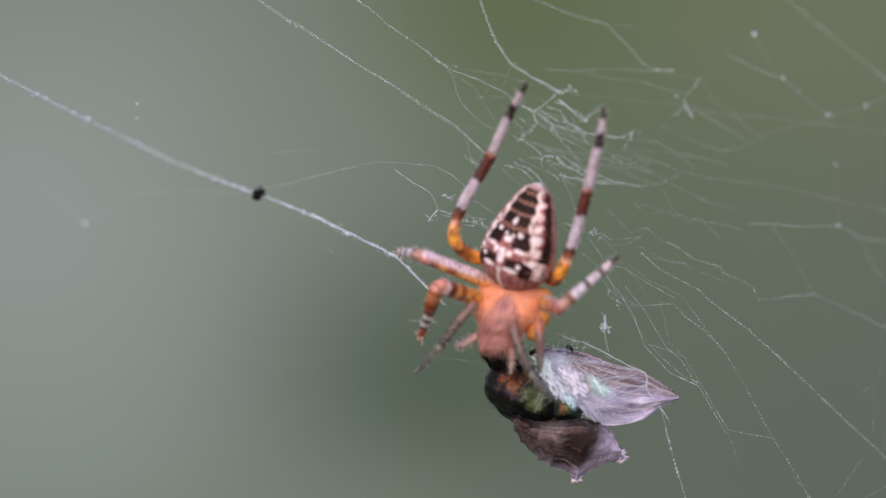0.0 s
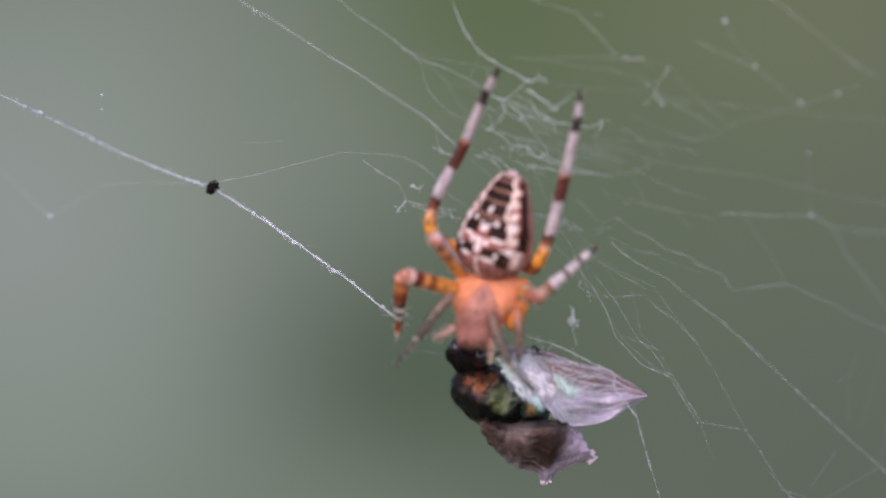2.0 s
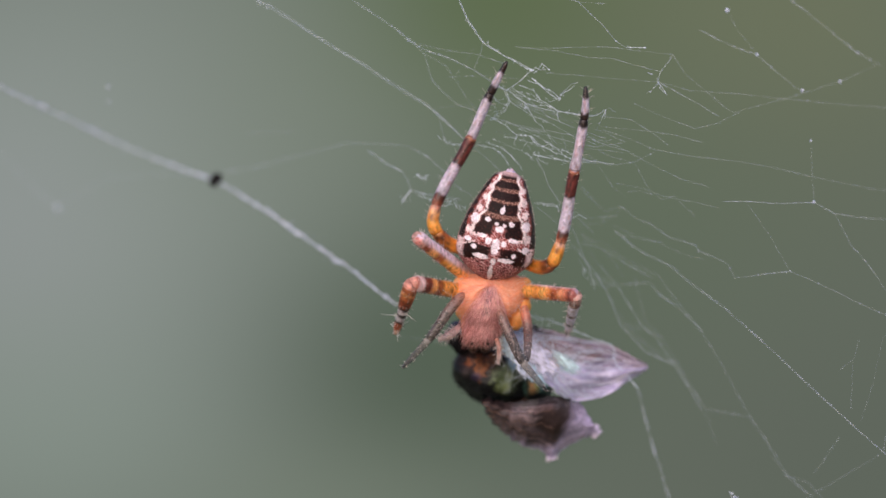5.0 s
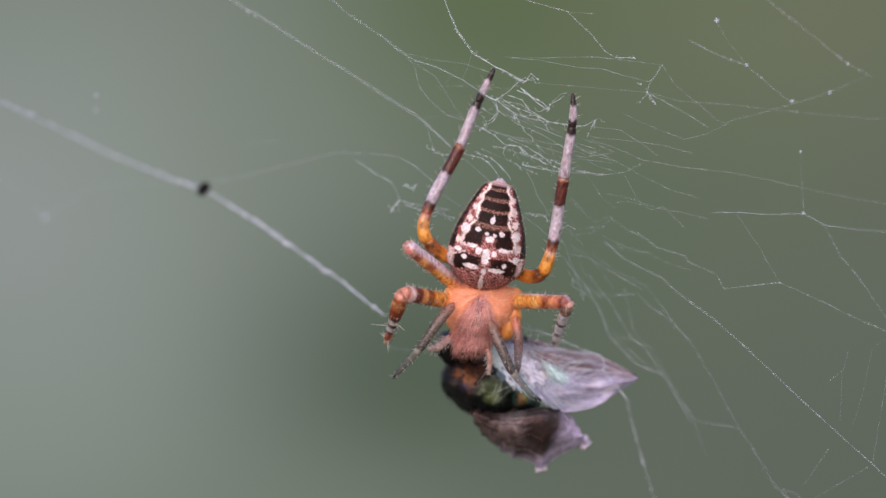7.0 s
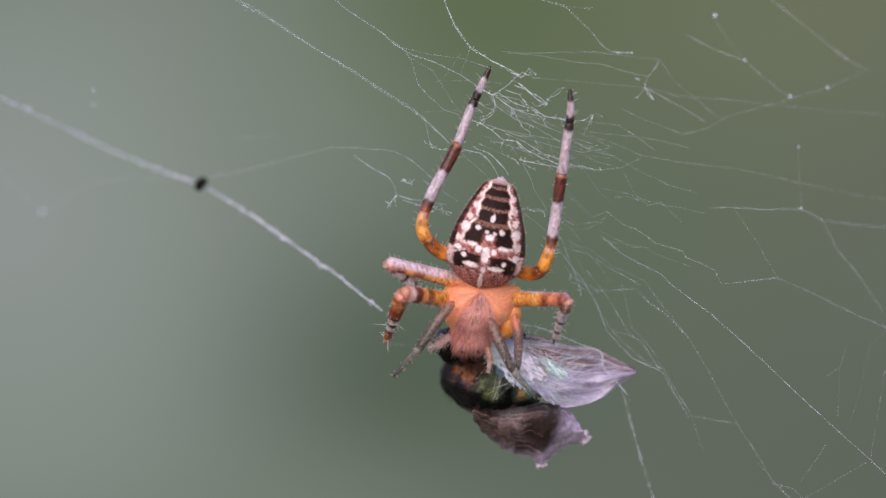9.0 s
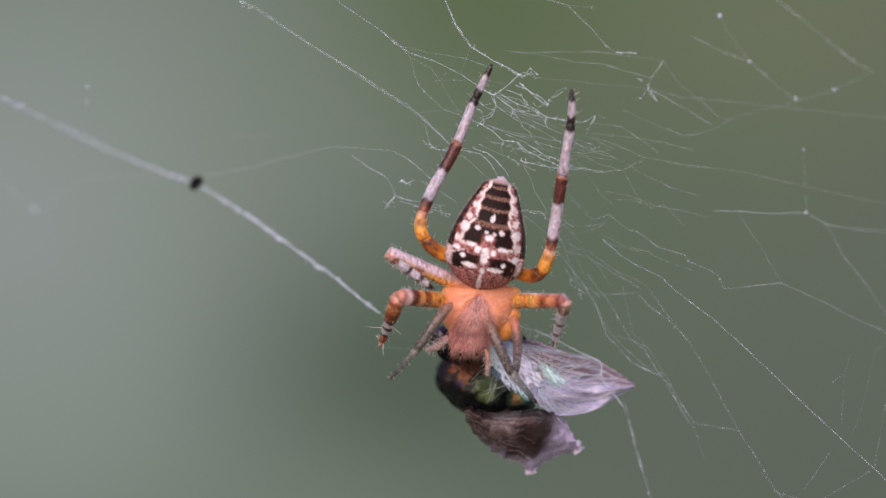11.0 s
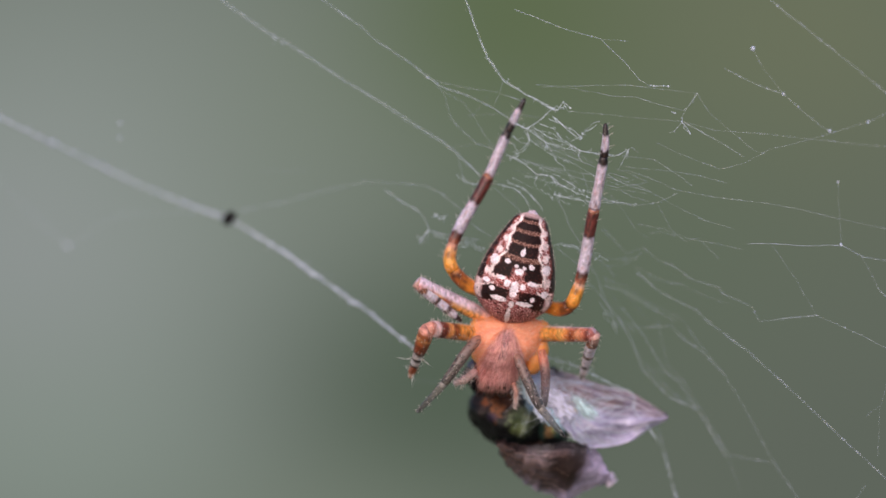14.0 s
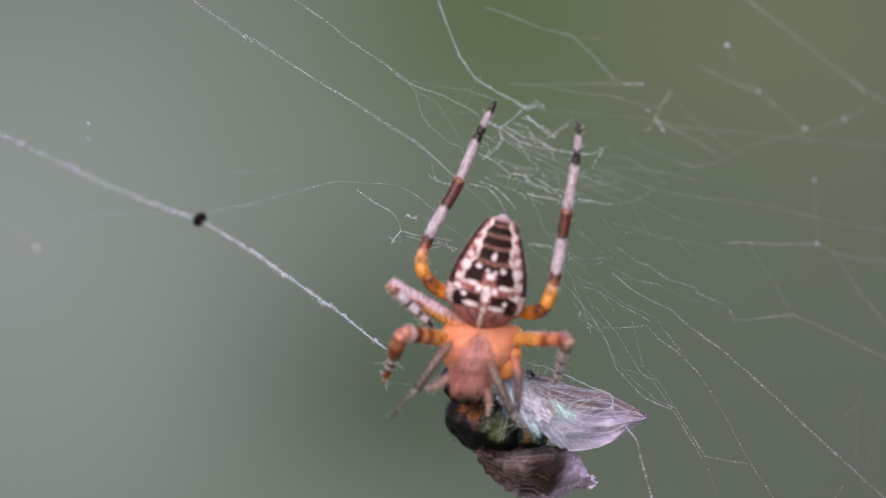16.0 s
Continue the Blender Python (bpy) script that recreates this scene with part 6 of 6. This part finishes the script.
def silk_wrap():
    """Fine wrapping threads drawn over body and wings."""
    rn = random.Random(9)
    pieces = []
    for k in range(120):
        s1, k1 = rn.uniform(0.0, 0.45), rn.uniform(0.05, 0.98)
        s2, k2 = min(0.92, s1 + rn.uniform(0.1, 0.45)), min(0.98, max(0.02, k1 + rn.gauss(0, 0.45)))
        lift = Vector((0, -rn.uniform(0.06, 0.3), 0))
        a, b = wing_point(s1, k1) + lift * 0.5, wing_point(s2, k2) + lift * 0.4
        m = wing_point((s1 + s2) / 2, (k1 + k2) / 2) + lift
        w = rn.uniform(0.005, 0.013)
        pieces.append(tube(spline([a, m, b], 0.3), lambda s, w=w: w, 4))
    for k in range(46):
        s1, k1 = rn.uniform(0.08, 0.4), rn.uniform(0.35, 1.0)
        s2, k2 = s1 + rn.gauss(0.05, 0.12), min(1.0, max(0.1, k1 + rn.choice((-1, 1)) * rn.uniform(0.15, 0.5)))
        lift = Vector((0, -rn.uniform(0.1, 0.35), 0))
        a, b = wing_point(s1, k1) + lift, wing_point(max(0.02, s2), k2) + lift
        w = rn.uniform(0.011, 0.02)
        pieces.append(tube(spline([a, a.lerp(b, 0.5) + Vector((rn.gauss(0, 0.08), -0.05, rn.gauss(0, 0.08))), b], 0.2), lambda s, w=w: w, 4))
    for k in range(14):
        a = Vector((-1.1, -1.9, -1.72)) + Vector((rn.uniform(-0.3, 1.6), 0, rn.uniform(-1.2, 1.6)))
        b = wing_point(rn.uniform(0.05, 0.3), rn.uniform(0.1, 0.95)) + Vector((0, -0.1, 0))
        w = rn.uniform(0.003, 0.006)
        pieces.append(tube(spline([a, a.lerp(b, 0.5) + Vector((0, -0.2, 0)), b], 0.3), lambda s, w=w: w, 4))
    v, f, _ = merge([(a, b, []) for a, b, _ in pieces])
    mesh_object("silk_wrap", v, f, SILK_BRIGHT, fly, "fine white wrapping silk")
    for pts, r in (([(2.35, -0.8, 2.0), (3.78, -0.9, 1.5), (5.2, -0.9, 0.9), (6.5, -0.8, 0.4), (6.7, -0.8, -0.54), (7.3, -0.5, -1.2), (7.87, -0.3, -1.79), (8.25, -0.2, -2.25)], 0.04), ([(0.6, -0.6, 2.4), (1.5, -0.7, 2.1), (2.35, -0.8, 2.0)], 0.02), ([(3.37, -1.4, -0.38), (4.62, -1.2, 0.04), (6.49, -0.9, 0.17)], 0.025), ([(2.82, -1.7, -2.08), (4.61, -1.4, -0.67), (6.63, -0.9, -0.33)], 0.025),
                   ([(0.69, -1.6, 0.41), (2.11, -1.9, -0.94), (3.72, -1.6, -2.73)], 0.03), ([(0.86, -1.9, -1.72), (2.46, -1.9, -1.08), (4.26, -1.4, -0.95)], 0.03)):
        path = spline(pts, 0.15)
        twin = [p + Vector((noise.noise((i * 0.2, 1, 3)), 0.3 * noise.noise((i * 0.2, 2, 3)), noise.noise((i * 0.2, 4, 3)))) * 0.1 for i, p in enumerate(path)]
        pieces = [tube(path, lambda s: r * (0.35 + 0.7 * max(0, noise.noise((s * 30, r * 90, 2)))), 6), tube(twin, lambda s: r * 0.4, 5)] + fibres(path, len(path), 0.14, 0.008)
        v, f, _ = merge([(a, b, []) for a, b, _ in pieces])
        mesh_object("silk_strand", v, f, SILK_BRIGHT, fly)


silk_wrap()


# ---- what moves ----
def aim(a, b):
    """Pose at a with its z axis towards b."""
    q = (Vector(b) - Vector(a)).to_track_quat("Z", "Y").to_matrix().to_4x4()
    return Matrix.Translation(Vector(a) * MM) @ q


def reach(a, x, z, length, sign):
    """The point over (x, z) that lies length away from a, towards (sign -1) or away from the viewer's side (+1)."""
    flat = math.hypot(x - a[0], z - a[2])
    if flat >= length:
        k = length / flat
        return (a[0] + (x - a[0]) * k, a[1], a[2] + (z - a[2]) * k)
    return (x, a[1] + sign * math.sqrt(length * length - flat * flat), z)


def motions():
    walk(focus, [(t, pose(0, y * MM, 0)) for t, y in ((0, 1.5), (0.5, 0.5), (1, 2.5), (1.5, 3.8), (2, 4.6), (2.5, 3.6), (3, 1.5), (3.5, -3), (4, -7), (4.5, -5.5), (7, -4.5), (7.5, -5), (8, -5), (8.5, -4.5), (9, -2.5), (11.5, -2.5), (12, -3), (12.5, -1.5), (13, -2), (13.5, -2.5), (14, -5.5), (14.5, -6), (15, -2.5), (15.5, 0), (16, 1))])
    def turned(t):
        """The spider's turn about its long axis: it shows its side until it settles on the prey."""
        return -14.5 * min(1, max(0, 4 - t))

    walk(spider, [(t, pose(x * MM, -0.0025, z * MM, 0, a, turned(t))) for t, x, z, a in (
        (0, 1.915, -1.784, 1.57), (0.5, 1.887, -1.893, 1.34), (1, 2.299, -2.067, 0.60), (1.5, 1.603, -1.211, 3.28), (2, 2.461, -1.692, 1.08), (2.5, 2.006, -1.575, 2.60), (3, 1.946, -1.759, 2.40), (3.5, 2.087, -2.146, 1.50), (4, 2.264, -2.323, -0.10), (4.5, 2.329, -2.429, -0.03), (4.7, 2.252, -2.429, 0.00), (6.8, 2.445, -2.382, 0.00), (7, 2.401, -2.406, 0.04), (7.5, 2.419, -2.286, 0.12), (8, 2.407, -2.353, 0.21), (8.5, 2.356, -2.417, 0.30), (9, 2.516, -2.595, -0.60), (11.5, 2.512, -2.474, -0.63), (12, 2.272, -2.482, -0.20), (12.5, 2.257, -2.423, 0.00), (13, 2.323, -2.505, -0.40), (13.5, 2.202, -2.449, 0.20), (14, 2.123, -2.434, 0.10), (14.5, 2.009, -2.655, 0.50), (15, 2.269, -2.735, 0.00), (15.5, 2.194, -2.625, 0.10), (16, 2.079, -2.699, 0.20))])
    walk(abdomen, [(t, ABDOMEN_AT @ pose(0, 0, 0, 0, a, 0) @ pose(0, 0, 0, 0, 0, -15 * min(1, max(0, 4 - t)))) for t, a in [(0, 5.7), (0.5, 6.0), (1, 2.5), (1.5, 7.2), (2, 4.3), (2.5, 5.8), (3, 7.3), (3.5, 3.7), (4, 1.8), (4.5, 1.1), (4.7, 0.1), (6.8, -0.8), (7, -0.8), (7.5, -1.4), (8, -0.9), (8.5, -1.2), (9, 0.5), (11.5, 1.0), (12, 2.1), (12.5, 1.1), (13, 1.8), (13.5, 0.8), (14, 1.9), (14.5, 2.7), (15, 0.3), (15.5, 0.9), (16, 1.0)]])
    walk(fly, [(0, pose(0.003932, 0.001000, -0.006754, 0, 6.05, 0)), (0.5, pose(0.003839, 0.001000, -0.007014, 0, 7.81, 0)), (1, pose(0.003923, 0.001000, -0.007177, 0, 8.41, 0)), (1.5, pose(0.003928, 0.001000, -0.007398, 0, 6.77, 0)), (2, pose(0.003668, 0.001000, -0.007331, 0, 4.85, 0)), (2.5, pose(0.003296, 0.001000, -0.007241, 0, 2.83, 0)), (3, pose(0.003307, 0.001000, -0.007240, 0, -4.84, 0)), (3.5, pose(0.003161, 0.001000, -0.006994, 0, -1.67, 0)), (4, pose(0.003389, 0.001000, -0.007078, 0, 0.23, 0)), (4.5, pose(0.003354, 0.001000, -0.007009, 0, -0.32, 0)), (4.7, pose(0.003349, 0.001000, -0.006764, 0, 2.06, 0)), (7, pose(0.003394, 0.001000, -0.006762, 0, 1.98, 0)), (7.5, pose(0.003390, 0.001000, -0.006469, 0, 2.78, 0)), (8, pose(0.003362, 0.001000, -0.006656, 0, 1.93, 0)), (8.5, pose(0.003334, 0.001000, -0.006761, 0, 0.36, 0)), (9, pose(0.003460, 0.001000, -0.006847, 0, 0.84, 0)), (11.5, pose(0.003388, 0.001000, -0.006669, 0, 5.57, 0)), (12, pose(0.003328, 0.001000, -0.006732, 0, 3.16, 0)), (12.5, pose(0.003401, 0.001000, -0.006717, 0, 2.87, 0)), (13, pose(0.003431, 0.001000, -0.006636, 0, 2.94, 0)), (13.5, pose(0.003337, 0.001000, -0.006710, 0, 2.72, 0)), (14, pose(0.003278, 0.001000, -0.006618, 0, 5.20, 0)), (14.5, pose(0.003120, 0.001000, -0.006350, 0, 3.14, 0)), (15, pose(0.003416, 0.001000, -0.006734, 0, 3.20, 0)), (15.5, pose(0.003375, 0.001000, -0.006853, 0, 2.70, 0)), (16, pose(0.003455, 0.001000, -0.006844, 0, 3.25, 0))])
    for thigh, shank, base, lengths, rows in (
            (bent_thigh, bent_shank, (-2.1, 0.2, -0.55), (4.1, 4.6), [(0, -4.75, 0.3, -5.83, -3.25), (1.5, -4.75, 0.3, -5.83, -3.25), (1.8, -5.6, 0.35, -5.8, -3.4), (2.5, -5.4, 0.3, -5.6, -3.7), (3, -6.0, 0.5, -6.1, -3.2), (3.5, -5.6, 0.2, -6.1, -3.2), (4.5, -5.1, 0.0, -6.15, -3.2), (9.2, -5.0, -0.1, -6.15, -3.2), (11.3, -5.1, -0.25, -6.25, -3.3), (13, -5.1, -0.2, -6.2, -3.25), (16, -4.85, -0.1, -6.0, -3.1)]),
            (third_thigh, third_shank, (-2.05, 0.1, 0.75), (4.46, 3.8), [(0, -5.9, 2.15, -7.48, 2.31), (1.5, -5.9, 2.15, -7.48, 2.31), (1.65, -4.97, 2.47, -5.50, 2.12), (1.8, -3.8, 2.8, -2.9, 1.70), (2.5, -3.6, 2.65, -2.9, 1.70), (3, -4.05, 2.85, -2.97, 1.62), (3.5, -4.5, 2.82, -3.0, 1.58), (4, -4.78, 2.82, -3.06, 1.5), (7, -4.78, 2.93, -3.18, 1.34), (8.5, -4.85, 2.85, -3.29, 1.13), (8.8, -5.30, 2.4, -3.46, 0.56), (9, -6.0, 1.8, -3.67, -0.14), (9.2, -5.65, 2.2, -3.11, 0.07), (11.3, -5.8, 2.45, -2.97, 0.14), (12.5, -5.8, 2.5, -3.0, 0.2), (16, -5.7, 2.9, -3.04, 0.21)]),
            (side_thigh, side_shank, (1.77, 0.2, -0.53), (4.64, 5.0), [(0, 2.85, -0.85, 6.44, 2.49), (2, 2.85, -0.85, 6.44, 2.40), (2.1, 3.41, -0.96, 6.6, 1.77), (2.2, 4.6, -1.06, 6.42, -0.07), (2.3, 6.2, -1.13, 6.07, -2.12), (2.5, 5.4, -0.5, 4.47, -2.30), (2.6, 4.6, -1.8, 3.8, -2.83), (2.7, 4.5, -2.9, 2.8, -3.44), (2.8, 4.4, -2.7, 2.10, -3.6), (2.9, 4.7, -2.6, 2.45, -3.6), (3, 5.2, -1.95, 2.8, -3.5), (3.2, 5.3, -1.6, 3.6, -3.5), (3.5, 5.4, -1.25, 4.50, -3.5), (4, 5.15, -1.0, 4.7, -3.36), (7, 5.2, -0.6, 4.4, -3.35), (9.2, 5.2, -0.6, 4.4, -3.35), (11.3, 5.05, -0.55, 4.4, -3.35), (16, 5.1, -0.5, 4.45, -3.25)])):
        upper, lower = [], []
        for t, kx, kz, fx, fz in rows:
            knee = reach(base, kx, kz, lengths[0], -1)
            foot = reach(knee, fx, fz, lengths[1], 1)
            a, b = aim(base, knee), aim(knee, foot)
            upper.append((t, pose(0, 0, 0, 0, 0, -turned(t)) @ a))
            lower.append((t, a.inverted() @ b))
        walk(thigh, upper)
        walk(shank, lower)

    # the hind feet keep their hold on the web while the body shifts
    for leg, base, tip, raised, rows in (
            (hind_left, (-1.55, 0.6, 1.94), (0.66, -0.7, 13.95), (0, 0), [(0, 0.39, 13.07), (0.5, 0.43, 13.17), (1, 0.26, 13.36), (1.5, 0.45, 12.87), (2, 0.17, 13.25), (2.5, 0.34, 13.28), (3, 0.36, 13.43), (3.5, 0.66, 13.62), (4, 0.85, 13.69), (4.5, 0.82, 13.82), (4.7, 0.90, 13.77), (6.8, 0.61, 13.95), (7, 0.65, 14.00), (7.5, 0.63, 13.82), (8, 0.61, 13.92), (8.5, 0.67, 14.03), (9, 0.62, 14.13), (11.5, 0.73, 14.02), (12, 0.80, 13.96), (12.5, 0.74, 13.92), (13, 0.77, 13.99), (13.5, 0.78, 13.94), (14, 0.89, 14.00), (14.5, 0.95, 14.17), (15, 0.73, 14.34), (15.5, 0.82, 14.24), (16, 0.86, 14.28)]),
            (hind_right, (2.06, 0.6, 1.2), (5.44, -1.9, 12.56), (-46, -18), [(0, 5.18, 11.71), (0.5, 5.24, 11.81), (1, 5.01, 11.94), (1.5, 5.11, 11.52), (2, 5.16, 11.90), (2.5, 5.29, 12.12), (3, 5.43, 12.14), (3.5, 5.62, 12.24), (4, 5.78, 12.13), (4.5, 5.66, 12.23), (4.7, 5.73, 12.13), (6.8, 5.43, 12.27), (7, 5.47, 12.33), (7.5, 5.42, 12.13), (8, 5.43, 12.21), (8.5, 5.43, 12.29), (9, 5.47, 12.41), (11.5, 5.48, 12.28), (12, 5.63, 12.33), (12.5, 5.60, 12.29), (13, 5.62, 12.34), (13.5, 5.61, 12.34), (14, 5.71, 12.31), (14.5, 5.74, 12.58), (15, 5.59, 12.60), (15.5, 5.64, 12.50), (16, 5.73, 12.59)])):
        b, d = Vector(base), Vector(tip) - Vector(base)
        turns = []
        for t, x, z in rows:
            q = d.rotation_difference(Vector(reach(base, x, z, d.length, -1)) - b).to_matrix().to_4x4()
            q = q @ Matrix.Rotation(radians(raised[1] + (raised[0] - raised[1]) * min(1, max(0, 4 - t))), 4, d)
            turns.append((t, pose(0, 0, 0, 0, 0, -turned(t)) @ Matrix.Translation(b * MM) @ q @ Matrix.Translation(b * -MM)))
        walk(leg, turns)

    # the guy line is pulled aside until the spider lets go of it
    def swing(p, angle, dx=0.0, dz=0.0):
        return Matrix.Translation((dx * MM, 0, dz * MM)) @ Matrix.Translation(Vector(p) * MM) @ pose(0, 0, 0, 0, angle, 0) @ Matrix.Translation(Vector(p) * -MM)
    pulled = [(0, 1.039, 0.246, -9.33, 16), (0.5, 0.943, 0.12, -9.56, 16), (1, 0.939, 0.071, -9.5, 16), (1.5, 0.791, 0.112, -8.92, 15), (1.7, 0.791, 0.112, -3.92, 5), (1.9, 0.189, 0.087, 1.08, 0), (2.1, 0.189, 0.087, -0.44, 0), (3, 0.0, 0.0, 0, 0), (16, 0.0, 0.0, 0, 0)]
    walk(speck, [(t, swing(SPECK, 0, dx, dz)) for t, dx, dz, a, b in pulled])
    walk(guy_upper, [(t, swing(SPECK, 0, dx, dz)) for t, dx, dz, a, b in pulled])
    walk(guy_middle, [(t, swing(SPECK, a, dx, dz)) for t, dx, dz, a, b in pulled])
    walk(guy_end, [(t, swing(SPECK, a, dx, dz) @ swing(JOINT, b)) for t, dx, dz, a, b in pulled])

    walk(flake, [(0, pose(0.007714, -0.001500, -0.003965, 0, 0.17, 0)), (2, pose(0.007543, -0.001500, -0.004099, 0, 0.08, 0)), (2.5, pose(0.007593, -0.001500, -0.004080, 0, 0.00, 0)), (2.6, pose(0.007163, -0.000500, -0.004953, 0, 20.00, 0)), (2.7, pose(0.005763, 0.000500, -0.006121, 0, 50.00, 0)), (2.85, pose(0.004724, 0.002200, -0.007176, 0, 70.00, 0)), (3, pose(0.004620, 0.002400, -0.007543, 0, 70.00, 0)), (16, pose(0.004620, 0.002400, -0.007543, 0, 70.00, 0))])


motions()
